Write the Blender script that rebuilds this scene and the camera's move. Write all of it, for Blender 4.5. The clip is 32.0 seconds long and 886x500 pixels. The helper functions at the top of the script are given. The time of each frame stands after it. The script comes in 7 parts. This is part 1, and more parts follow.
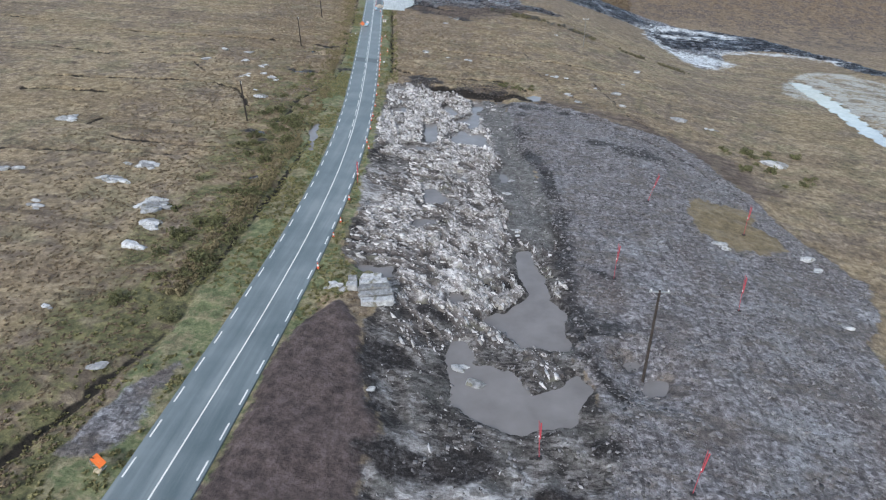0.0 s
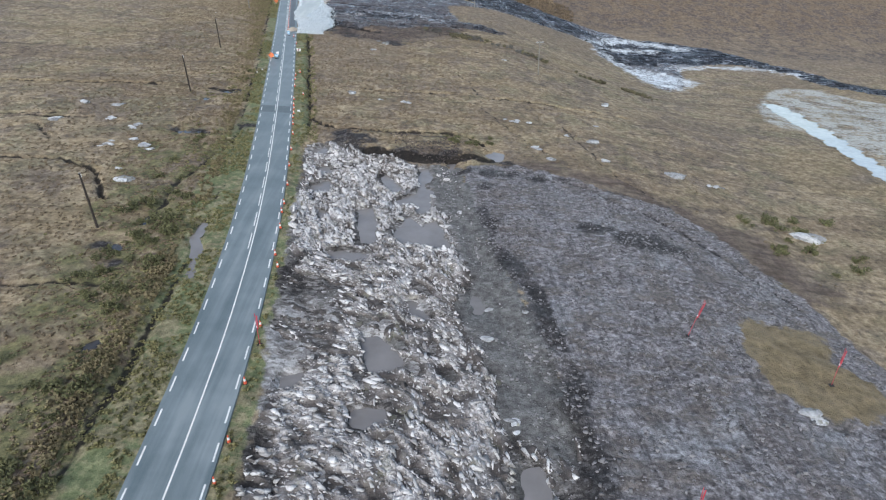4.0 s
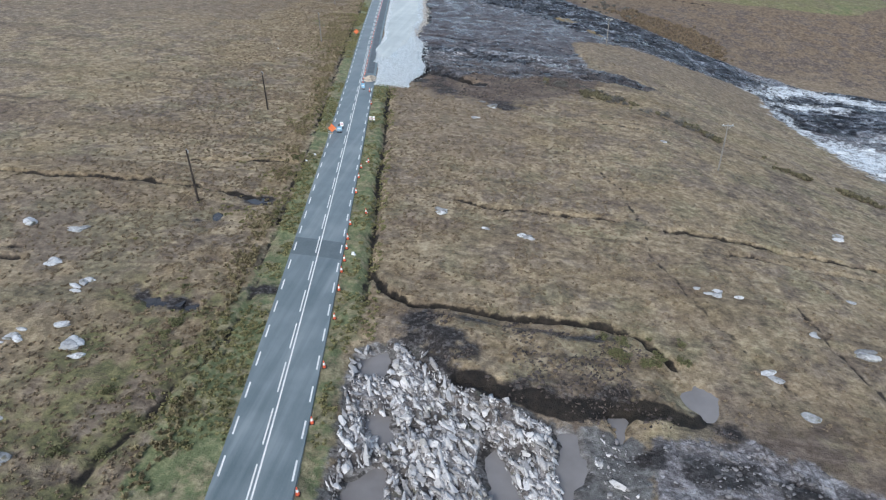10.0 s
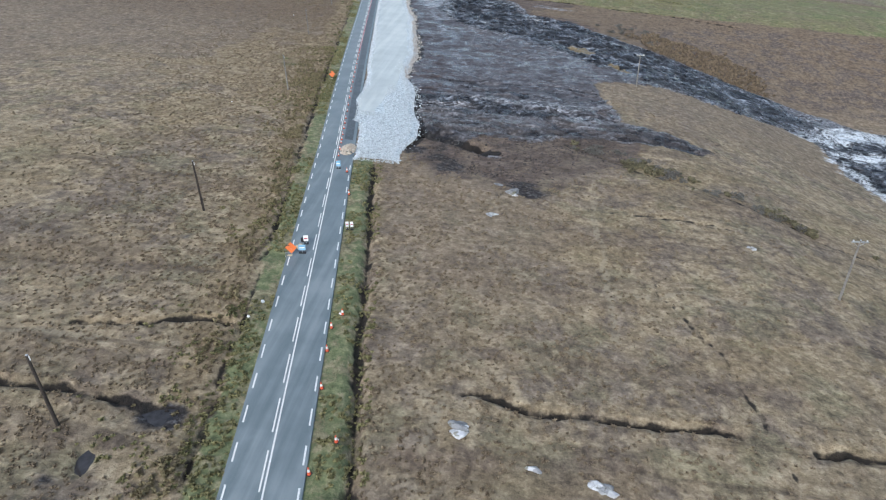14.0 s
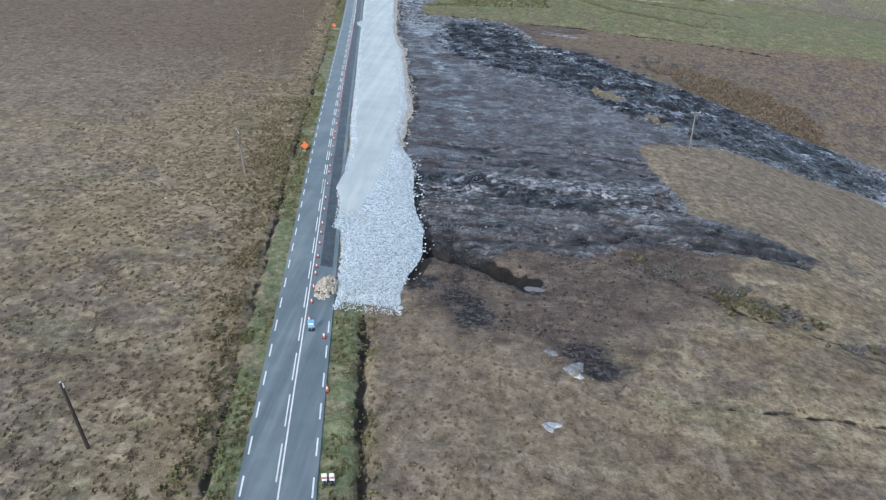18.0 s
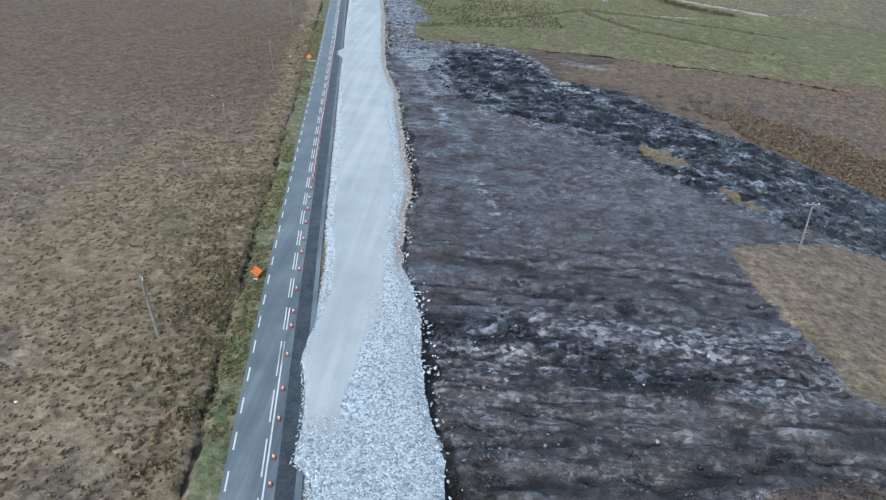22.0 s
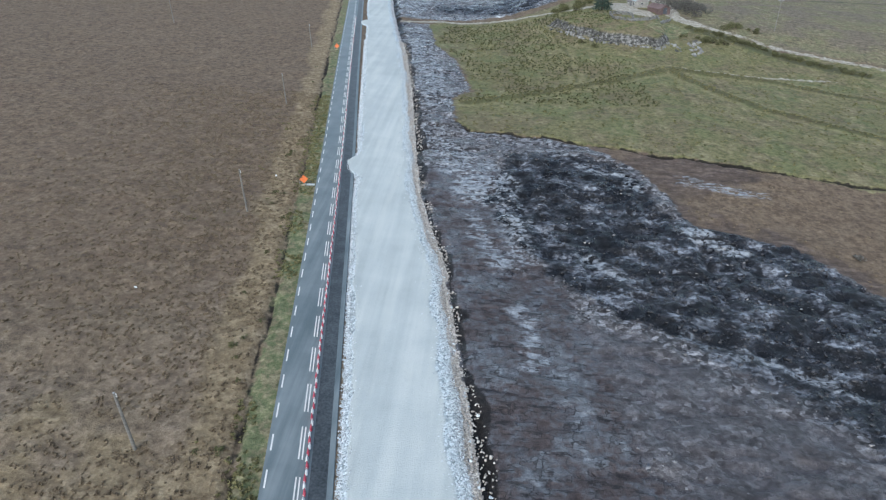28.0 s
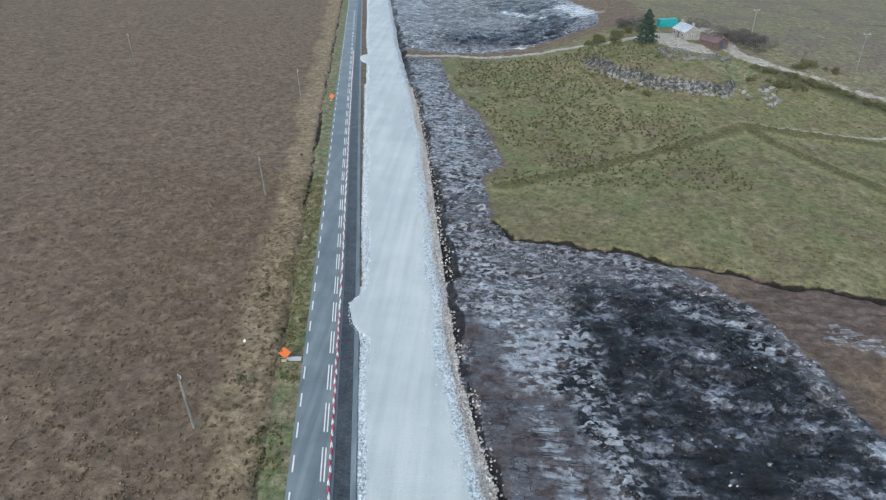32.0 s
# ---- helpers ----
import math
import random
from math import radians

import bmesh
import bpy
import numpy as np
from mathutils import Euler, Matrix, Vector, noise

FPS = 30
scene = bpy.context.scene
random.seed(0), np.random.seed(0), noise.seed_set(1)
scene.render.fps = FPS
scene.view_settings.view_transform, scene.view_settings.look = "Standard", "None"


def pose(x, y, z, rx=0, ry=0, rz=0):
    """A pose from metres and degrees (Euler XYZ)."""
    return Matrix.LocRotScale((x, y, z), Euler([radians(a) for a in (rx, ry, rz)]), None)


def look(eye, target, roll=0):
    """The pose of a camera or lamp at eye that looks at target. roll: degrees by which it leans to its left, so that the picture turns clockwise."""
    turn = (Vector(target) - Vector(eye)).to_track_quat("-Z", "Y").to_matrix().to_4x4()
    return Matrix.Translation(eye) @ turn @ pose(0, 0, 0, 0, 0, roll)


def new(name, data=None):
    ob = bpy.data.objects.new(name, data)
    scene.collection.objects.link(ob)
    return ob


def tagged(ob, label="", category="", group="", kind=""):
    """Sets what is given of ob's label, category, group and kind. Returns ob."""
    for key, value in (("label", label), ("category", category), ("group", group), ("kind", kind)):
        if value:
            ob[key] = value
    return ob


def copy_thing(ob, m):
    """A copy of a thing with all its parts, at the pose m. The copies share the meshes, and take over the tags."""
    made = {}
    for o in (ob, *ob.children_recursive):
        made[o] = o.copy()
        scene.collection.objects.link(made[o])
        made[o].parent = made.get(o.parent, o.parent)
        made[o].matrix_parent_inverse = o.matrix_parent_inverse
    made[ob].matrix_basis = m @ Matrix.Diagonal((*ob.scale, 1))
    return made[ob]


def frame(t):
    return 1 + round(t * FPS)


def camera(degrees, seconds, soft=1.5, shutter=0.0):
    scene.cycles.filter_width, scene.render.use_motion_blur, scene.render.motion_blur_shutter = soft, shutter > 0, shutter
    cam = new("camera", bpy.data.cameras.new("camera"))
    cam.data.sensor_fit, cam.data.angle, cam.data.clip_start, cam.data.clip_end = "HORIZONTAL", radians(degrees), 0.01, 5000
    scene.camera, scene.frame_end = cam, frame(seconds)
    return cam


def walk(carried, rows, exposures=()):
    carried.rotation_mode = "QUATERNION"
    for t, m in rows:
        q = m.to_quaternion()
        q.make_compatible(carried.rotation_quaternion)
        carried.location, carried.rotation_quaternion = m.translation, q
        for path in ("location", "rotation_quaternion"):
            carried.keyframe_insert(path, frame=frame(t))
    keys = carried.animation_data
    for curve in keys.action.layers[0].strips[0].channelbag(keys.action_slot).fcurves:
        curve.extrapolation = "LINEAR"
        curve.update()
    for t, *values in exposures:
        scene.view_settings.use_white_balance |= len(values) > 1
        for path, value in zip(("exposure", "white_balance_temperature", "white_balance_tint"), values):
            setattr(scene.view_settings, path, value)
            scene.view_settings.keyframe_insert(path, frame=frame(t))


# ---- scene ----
cam = camera(70.2, 32.0, soft=1.2)
METRES, EYE, TILT, LEAN, TURN = 330.7, 42.0, 0.0, 4.5, 4.2
ROWS = [
    (0.0, 0.0, 0.0, 0.0, 2.13, -30.74, -3.58),
    (0.5, -0.0028, 0.014, -0.0004, -3.83, -30.38, -3.59),
    (1.0, -0.0042, 0.029, -0.0007, -4.99, -30.31, -3.53),
    (1.5, -0.0051, 0.043, -0.0011, -3.96, -30.35, -3.55),
    (2.0, -0.0057, 0.0582, -0.0014, -4.12, -30.34, -3.51),
    (2.5, -0.006, 0.072, -0.0016, -4.29, -30.33, -3.5),
    (3.0, -0.0063, 0.0871, -0.0021, -4.53, -30.27, -3.49),
    (3.5, -0.0062, 0.101, -0.0023, -4.71, -30.26, -3.45),
    (5.5, -0.0059, 0.1601, -0.0026, -1.01, -30.52, -3.57),
    (6.0, -0.0058, 0.1756, -0.0027, 1.02, -30.63, -3.58),
    (6.5, -0.0068, 0.1899, -0.0028, 2.1, -30.69, -3.62),
    (7.0, -0.0075, 0.2054, -0.0027, 5.55, -30.89, -3.6),
    (7.5, -0.0089, 0.2197, -0.0029, 6.42, -30.92, -3.61),
    (8.0, -0.01, 0.234, -0.0029, 4.98, -30.85, -3.58),
    (8.5, -0.0122, 0.2481, -0.0033, 4.37, -30.76, -3.61),
    (9.0, -0.0139, 0.2634, -0.0035, 4.13, -30.73, -3.6),
    (9.5, -0.0155, 0.2775, -0.0039, 3.95, -30.69, -3.56),
    (10.0, -0.0175, 0.2928, -0.0043, 3.72, -30.66, -3.58),
    (10.5, -0.0193, 0.3069, -0.0046, 3.54, -30.61, -3.57),
    (11.0, -0.0213, 0.3223, -0.0049, 3.37, -30.57, -3.53),
    (11.5, -0.023, 0.3366, -0.0052, 3.23, -30.54, -3.49),
    (12.0, -0.025, 0.3521, -0.0049, 3.07, -30.52, -3.52),
    (12.5, -0.0268, 0.3665, -0.0046, 2.92, -30.48, -3.52),
    (13.0, -0.029, 0.3821, -0.0039, 2.75, -30.47, -3.52),
    (13.5, -0.0309, 0.3965, -0.0034, 2.56, -30.42, -3.52),
    (14.0, -0.0328, 0.4122, -0.0026, 2.41, -30.39, -3.5),
    (14.5, -0.0347, 0.4265, -0.002, 2.3, -30.33, -3.48),
    (16.5, -0.0445, 0.4854, 0.0026, 1.6, -30.3, -3.43),
    (17.0, -0.0468, 0.5009, 0.0026, 1.47, -30.29, -3.44),
    (17.5, -0.0485, 0.5152, 0.0025, 1.12, -30.28, -3.42),
    (18.0, -0.051, 0.5309, 0.0021, 0.63, -30.21, -3.42),
    (18.5, -0.0529, 0.5456, 0.002, 0.41, -30.21, -3.44),
    (19.0, -0.0546, 0.5615, 0.002, 0.23, -30.21, -3.43),
    (19.5, -0.0562, 0.5764, 0.0019, 0.04, -30.2, -3.4),
    (20.0, -0.0579, 0.5928, 0.0016, -0.14, -30.18, -3.4),
    (20.5, -0.0593, 0.608, 0.0016, -0.27, -30.18, -3.4),
    (21.0, -0.0607, 0.6247, 0.0014, -0.43, -30.17, -3.36),
    (21.5, -0.062, 0.6401, 0.0014, -0.56, -30.16, -3.35),
    (22.0, -0.0636, 0.6567, 0.001, -0.72, -30.14, -3.37),
    (22.5, -0.065, 0.6715, 0.0004, -0.69, -30.03, -3.26),
    (23.0, -0.0667, 0.6895, 0.0003, 0.33, -30.08, -3.16),
    (23.5, -0.07, 0.7136, 0.0009, 0.13, -30.3, -3.4),
    (24.0, -0.072, 0.7303, 0.0006, 0.43, -30.31, -3.39),
    (24.5, -0.0739, 0.7457, 0.0004, 0.45, -30.3, -3.39),
    (25.0, -0.0761, 0.7626, 0.0005, 0.45, -30.29, -3.38),
    (25.5, -0.0781, 0.7785, 0.0019, 0.46, -30.27, -3.37),
    (27.5, -0.0877, 0.845, 0.0117, 0.28, -30.19, -3.25),
    (28.0, -0.0903, 0.8625, 0.0139, 0.19, -30.21, -3.26),
    (28.5, -0.0926, 0.8783, 0.0156, 0.13, -30.18, -3.22),
    (29.0, -0.0951, 0.8951, 0.0158, 0.06, -30.17, -3.21),
    (29.5, -0.0974, 0.9105, 0.0168, -0.03, -30.18, -3.21),
    (30.0, -0.0999, 0.9275, 0.0186, -0.11, -30.16, -3.22),
    (30.5, -0.1021, 0.9431, 0.0203, -0.15, -30.17, -3.19),
    (31.0, -0.1046, 0.9597, 0.021, -0.23, -30.15, -3.16),
    (31.5, -0.107, 0.9748, 0.0208, -0.3, -30.15, -3.14),
    (32.0, -0.1097, 0.9912, 0.0207, -0.38, -30.15, -3.11),
]
walk(cam, [(t, pose(3.3, 0, EYE, TILT, LEAN, TURN) @ pose(METRES * x, METRES * y, METRES * z, 90 + pitch, roll, yaw)) for t, x, y, z, yaw, pitch, roll in ROWS],
     exposures=[(0, 0.32, 6400, 6), (10, 0.32, 6270, 6), (14, 0.36, 6250, 6), (17, 0.34, 6060, 5), (20, 0.28, 5960, 4), (26, 0.24, 6080, 4), (32, 0.22, 6250, 4)])

# ---- world and light: a bright overcast sky ----
SUN_EL, SUN_AZ = radians(38), radians(200)
world = bpy.data.worlds.new("overcast_sky")
scene.world = world
world.use_nodes = True
wt = world.node_tree
wt.nodes.clear()
sky = wt.nodes.new("ShaderNodeTexSky")
sky.sky_type, sky.sun_disc, sky.sun_elevation, sky.sun_rotation = "NISHITA", False, SUN_EL, SUN_AZ
sky.dust_density, sky.air_density = 1.5, 1.0
veil = wt.nodes.new("ShaderNodeHueSaturation")
veil.inputs["Saturation"].default_value = 0.75
bg = wt.nodes.new("ShaderNodeBackground")
bg.inputs["Strength"].default_value = 0.19
wout = wt.nodes.new("ShaderNodeOutputWorld")
wt.links.new(sky.outputs[0], veil.inputs["Color"])
wt.links.new(veil.outputs[0], bg.inputs["Color"])
wt.links.new(bg.outputs[0], wout.inputs["Surface"])
sun_data = bpy.data.lights.new("sun", "SUN")
sun_data.energy, sun_data.angle, sun_data.color = 1.5, radians(18), (1.0, 0.99, 0.97)
sun = new("sun", sun_data)
sun.matrix_world = look((60 * math.sin(SUN_AZ), 60 * math.cos(SUN_AZ), 60 * math.tan(SUN_EL)), (0, 0, 0))

# ---- numbers: noise, distances, the lie of the land ----
def ss(a, b, v):
    t = np.clip((v - a) / (b - a), 0, 1)
    return t * t * (3 - 2 * t)


def vnoise(x, y, seed=0):
    xi, yi = np.floor(x), np.floor(y)
    fx, fy = x - xi, y - yi
    fx, fy = fx * fx * (3 - 2 * fx), fy * fy * (3 - 2 * fy)

    def h(a, b):
        v = np.sin(a * 127.1 + b * 311.7 + seed * 74.7) * 43758.5453
        return v - np.floor(v)
    a, b, c, d = h(xi, yi), h(xi + 1, yi), h(xi, yi + 1), h(xi + 1, yi + 1)
    return (a + (b - a) * fx) * (1 - fy) + (c + (d - c) * fx) * fy


def fbm(x, y, size, octaves=3, seed=0):
    """Noise between about -1 and 1 whose largest lumps are size metres."""
    x, y = np.asarray(x, float), np.asarray(y, float)
    out, amp, k = 0.0, 1.0, 1.0 / size
    for i in range(octaves):
        out = out + amp * (vnoise(x * k + 17.3 * i, y * k - 9.1 * i, seed + i) * 2 - 1)
        amp, k = amp * 0.5, k * 2.03
    return out / 1.6


def line_dist(x, y, pts):
    best = np.full(np.shape(x), 1e9)
    for (ax, ay), (bx, by) in zip(pts, pts[1:]):
        dx, dy = bx - ax, by - ay
        t = np.clip(((x - ax) * dx + (y - ay) * dy) / (dx * dx + dy * dy + 1e-9), 0, 1)
        best = np.minimum(best, np.hypot(x - ax - t * dx, y - ay - t * dy))
    return best


def inside(x, y, pts):
    """Metres inside the outline (negative outside)."""
    d = line_dist(x, y, pts + pts[:1])
    odd = np.zeros(np.shape(x), bool)
    for (ax, ay), (bx, by) in zip(pts, pts[1:] + pts[:1]):
        cross = (ay > y) != (by > y)
        odd ^= cross & (x < (bx - ax) * (y - ay) / ((by - ay) + 1e-12) + ax)
    return np.where(odd, d, -d)


ROAD_Y = [-400, -100, -20, 20, 40, 60, 80, 100, 120, 140, 160, 180, 200, 220, 240, 260, 280, 300, 320, 340, 360, 380, 400, 420, 440, 480, 560, 700, 1500]
ROAD_X = [-75, -36, -27.6, -26.1, -25.8, -25.7, -26.5, -28.2, -30.8, -34.1, -37.6, -41.2, -44.8, -48.5, -52.1, -55.9, -59.6, -63.2, -66.7, -70.2, -73.6, -77.0, -80.4, -84.0, -87.6, -94.7, -108.7, -133, -270]


def road_left(y):
    """x of the road's left edge line: a smoothed polyline."""
    y = np.asarray(y, float)
    return sum(np.interp(y + s, ROAD_Y, ROAD_X) for s in (-12, -6, 0, 6, 12)) / 5


GRAVEL_L = [(233, -44.4), (236.5, -45.5), (241.6, -46.0), (246.2, -47.0), (249.2, -47.8), (250.4, -50.0), (252, -50.0), (258, -50.8), (263, -52.3), (268, -52.4), (275, -52.3), (283, -53.4), (293, -55.6), (305, -57.7), (320, -60.3), (331, -62.2), (351, -65.9), (375, -70.3), (384, -71.3), (387, -74.2), (391, -75.0), (394, -73.6), (396, -73.2), (412, -76.2), (440, -80.9), (468, -85.6), (515, -93.6), (518, -96.6), (523, -97.2), (526, -95.2), (543, -98.5), (700, -125)]
GRAVEL_R = [(233, -36.8), (236, -37.3), (240, -37.2), (244, -36.3), (248.4, -36.3), (253.8, -36.8), (257.4, -38.4), (265, -39.8), (272.3, -40.4), (276.7, -41.6), (284, -43.8), (294, -44.9), (307, -45.0), (320, -47.5), (332, -49.3), (346, -51.7), (356, -53.1), (364, -55.3), (372, -57.5), (383, -59.9), (397, -62.0), (418, -65.0), (446, -69.0), (480, -74.8), (526, -84.1), (604, -97.5), (700, -114)]


def gravel_left(y):
    return np.interp(y, [p[0] for p in GRAVEL_L], [p[1] for p in GRAVEL_L])


def gravel_right(y):
    return np.interp(y, [p[0] for p in GRAVEL_R], [p[1] for p in GRAVEL_R])


KNOLL = [(-29, 513), (-28, 509), (-23, 498), (-15, 490), (-9.6, 488), (-2.9, 485.3), (3, 484.2), (7.5, 490), (8, 506), (-10, 514)]


def base(x, y):
    """The land without its small relief: a hillside that falls to the river, a valley and the farm's rise."""
    xs = np.clip(x, -260, 220)
    z = 0.13 - 0.0785 * xs - 0.0058 * np.clip(y, -300, 900)
    z = z - 13 * ss(5, 75, x) * ss(90, 270, y) * (1 - ss(310, 400, y)) - 3.5 * ss(20, 60, x) * (1 - ss(90, 200, y))
    z = z + 2.5 * ss(0, 2.2, inside(np.asarray(x, float), np.asarray(y, float), KNOLL))
    z = z + 3 * ss(350, 420, y) * ss(-70, 10, x) + 1.0 * ss(340, 420, y) + 8 * ss(455, 530, y) * ss(-60, 0, x)
    return z


EXCAVATION = [(-26, 144), (-20, 146.5), (-14.8, 141), (-9.6, 138.5), (-3, 138), (1.5, 136.5), (2.7, 126), (5, 111), (7, 100), (9.5, 88), (11, 78), (10.5, 62), (11.3, 51), (13.5, 44), (13, 30), (8, 15), (-8, 10), (-8, 31), (-7, 39), (-9.5, 44), (-12, 53.5), (-10, 58), (-15, 63), (-17.6, 68), (-18.3, 78), (-20, 90), (-21.5, 103), (-23.5, 118), (-24, 130)]
PEAT_FIELD = [(2, 137), (8, 138), (16, 137), (24, 131.5), (34, 126.5), (39, 117), (43.5, 106), (46, 93), (50, 84), (53, 79), (51, 72), (46, 62), (44, 52), (50, 40), (48, 15), (8, 12), (12, 30), (12.6, 47), (10, 52), (9.6, 60), (10, 78), (7.2, 99), (4, 112), (1.4, 126)]
OCHRE_B = [(-3, 336.9), (1.4, 335), (5.4, 326), (1.1, 324), (-3.3, 329.5)]
OCHRE_C = [(7.2, 317.5), (12.1, 310.1), (9, 309.6)]
OCHRE_PATCH = [(32.5, 97), (42.3, 95.8), (41.2, 90.6), (44.2, 86.8), (44.5, 83.8), (35.6, 80.9), (31.1, 84), (30, 89.6)]
BROWN_PEAT = [(-15.5, 57), (-12, 53.3), (-9.5, 44), (-6.8, 38.7), (-8, 31), (-8, 10), (-19.3, 10), (-19.6, 29), (-19.4, 40), (-18.9, 49), (-17, 55.5)]
SPOIL = [(-36, 246), (-29, 245), (-23.5, 249), (-15, 248), (-3.3, 254), (6.6, 252.6), (18.2, 253.5), (21.1, 257), (12, 262), (5, 265), (3, 280), (0.8, 293.5), (19, 300.4), (38, 300.3), (52, 303), (59, 300), (57, 275), (62.5, 263), (66, 244), (68.5, 235), (78, 242), (87, 273), (107, 283), (118, 281), (127, 276), (132, 262), (138, 252), (150, 246), (175, 238), (175, 250), (145, 262), (135, 280), (121, 295), (115, 307), (98, 316.5), (80, 316.5), (72, 324), (57, 330), (37, 337), (25, 345), (15, 351), (6, 362), (-0.8, 370.4), (-15.2, 375), (-15.7, 380.4), (-20, 395), (-28, 404), (-38, 409), (-52, 411)]
SPOIL_STRIP = [(-52, 411), (-56, 417), (-56.6, 428), (-57, 436), (-53, 442), (-56, 458), (-59, 474), (-66, 492), (-72, 526), (-86, 526), (-78, 480), (-72, 446), (-68, 418), (-64, 400), (-60, 373), (-55, 356), (-50, 322), (-46, 300), (-46, 288), (-43, 273), (-38, 250), (-36, 246), (-30, 300), (-40, 380)]
FAR_SPOIL = [(-86, 535), (-68, 535), (-44, 541), (-20, 555), (-16, 571), (-23, 620), (-60, 680), (-122, 690), (-100, 600)]
FIELD = [(-56, 417), (-52, 411.5), (-38, 409.5), (-21.4, 403.7), (-1, 398.5), (25, 391.5), (67, 391), (120, 388), (150, 420), (140, 455), (90, 474), (57, 485), (40, 489), (32, 499), (22, 505), (14, 520), (10, 550), (0, 562), (-5, 560), (-18, 548), (-41, 532), (-68, 531), (-72, 526), (-66, 492), (-58.5, 474), (-55.6, 458), (-52.2, 442), (-56.6, 436), (-56.6, 428)]
WHITE_FLAT = [(84, 198), (90, 214), (93, 222), (100, 233), (107, 244), (116, 251), (128, 250), (134, 238), (150, 230), (160, 200), (150, 140), (96, 140), (93, 150), (93, 166), (96, 184), (101, 205), (97, 206), (90, 190), (86, 190)]
FOAM = [([(-27, 605), (-19, 580)], 4.0), ([(-36, 588), (-50, 612)], 2.0), ([(-68, 541.5), (-46, 540)], 0.6), ([(62, 304), (74, 313), (86, 310), (97, 306)], 5.0), ([(62, 293), (82, 297)], 3.5), ([(58.5, 285), (60, 275), (64, 266)], 2.2), ([(66, 260), (69, 246), (72, 240)], 4.5), ([(73, 258), (78, 250)], 7.0), ([(84, 270), (100, 277), (122, 278), (134, 268)], 2.0)]
STREAM = [(98, 225.5), (96.5, 212), (94.6, 198), (93.0, 184), (91.6, 173), (90.2, 163), (89.6, 150.7), (91.5, 141), (100, 120), (122, 100), (160, 80)]
TURF = [(-20, 61), (-19.2, 64), (-18.1, 67), (-14.7, 65.8), (-10.9, 63.8), (-10.6, 61.6), (-13.4, 59.9), (-15.6, 58.2), (-18.6, 57)]
LAWN = [(0.7, 497.1), (6, 505), (10.9, 510.2), (16.4, 502.0), (13.7, 496.8), (4.2, 490.4)]
HILL = [(10, 552), (14, 522), (22, 507), (40, 491), (57, 487), (90, 476), (150, 456), (300, 470), (420, 760), (60, 800), (0, 620), (0, 564)]
GREY_MUD = [(-5.5, 139.5), (1.5, 137.5), (2.6, 130), (4.4, 122), (5.6, 115), (8.0, 103), (9.8, 91), (9.6, 78), (8.4, 75), (5.3, 76.5), (3.0, 79), (3.5, 86), (0.5, 92), (-0.2, 97), (1.8, 101.6), (0.3, 107), (-1.0, 119), (-3.2, 121), (-3.4, 129), (-4.0, 136)]
BRACKEN = [(20, 348), (31, 338), (38, 330), (56, 333), (60, 346), (52, 364), (37, 362), (28, 372), (18, 362)]
PATHS = [[(-5.7, 199.1), (4.6, 200.8), (16.4, 202.2)], [(-4.4, 235.3), (-5.6, 213.2), (-6.5, 190.3)], [(-58, 180.5), (-75, 179)], [(-23.2, 178.5), (-23.8, 171.7)], [(14, 136.5), (28.5, 130.9), (36, 121.5), (41.3, 110.6), (44.1, 99), (47, 88)]]
# black mire inside the spoil: line and half width
DARKS = [([(-41, 271), (-30, 272), (-23, 267), (-12, 264)], 2.6), ([(-38, 251), (-22, 249.5), (-4, 256)], 2.2), ([(-30, 281), (-18, 278), (-5, 275)], 0.8), ([(3, 259), (12, 257), (20, 255.5)], 4), ([(68, 290), (85, 300), (120, 288), (150, 255)], 20), ([(-62, 560), (-42, 556), (-30, 585), (-48, 635)], 11), ([(-38, 258), (-28, 254), (-10, 256)], 1.2)]
MIRE = [(-44, 400), (-33, 400), (-24, 398), (-18, 378), (-0.8, 371.5), (6, 360), (15, 351), (25, 345), (37, 337), (57, 330), (66, 314), (50, 302), (32, 299), (16, 305), (5, 312), (-2, 322), (-12, 336), (-25, 345), (-36, 353), (-44.4, 367), (-48, 378)]
SLICK = [(-43.5, 270), (-43.8, 283), (-46, 306), (-49, 330), (-53, 352), (-58, 378), (-60, 389), (-50, 395), (-45, 391), (-46, 378), (-43, 365), (-36.5, 353), (-32.5, 329), (-31.5, 324), (-27, 319.5), (-22.5, 319), (-23.5, 312), (-29.5, 306), (-31, 296), (-29.7, 292), (-32.5, 289), (-31.5, 283), (-34, 272)]
SLICK_B = [(-23.9, 345.6), (-12.3, 349.6), (-4.8, 343.1), (-4.5, 338.3), (-16.6, 337.6)]
PALE_STREAK = [(-62, 412), (-55, 396), (-51, 387), (-49, 381)]
# wet streaks whose sky sheen is painted as pale colour: line, half width
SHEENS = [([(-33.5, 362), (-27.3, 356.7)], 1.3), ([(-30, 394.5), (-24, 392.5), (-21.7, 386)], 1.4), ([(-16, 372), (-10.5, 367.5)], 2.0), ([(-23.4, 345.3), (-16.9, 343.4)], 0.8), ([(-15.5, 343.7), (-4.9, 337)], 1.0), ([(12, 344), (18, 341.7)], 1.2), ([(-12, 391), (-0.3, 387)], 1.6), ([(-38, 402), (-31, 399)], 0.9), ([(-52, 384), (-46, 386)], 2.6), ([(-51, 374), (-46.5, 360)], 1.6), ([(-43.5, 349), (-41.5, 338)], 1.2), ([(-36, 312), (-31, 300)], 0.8)]
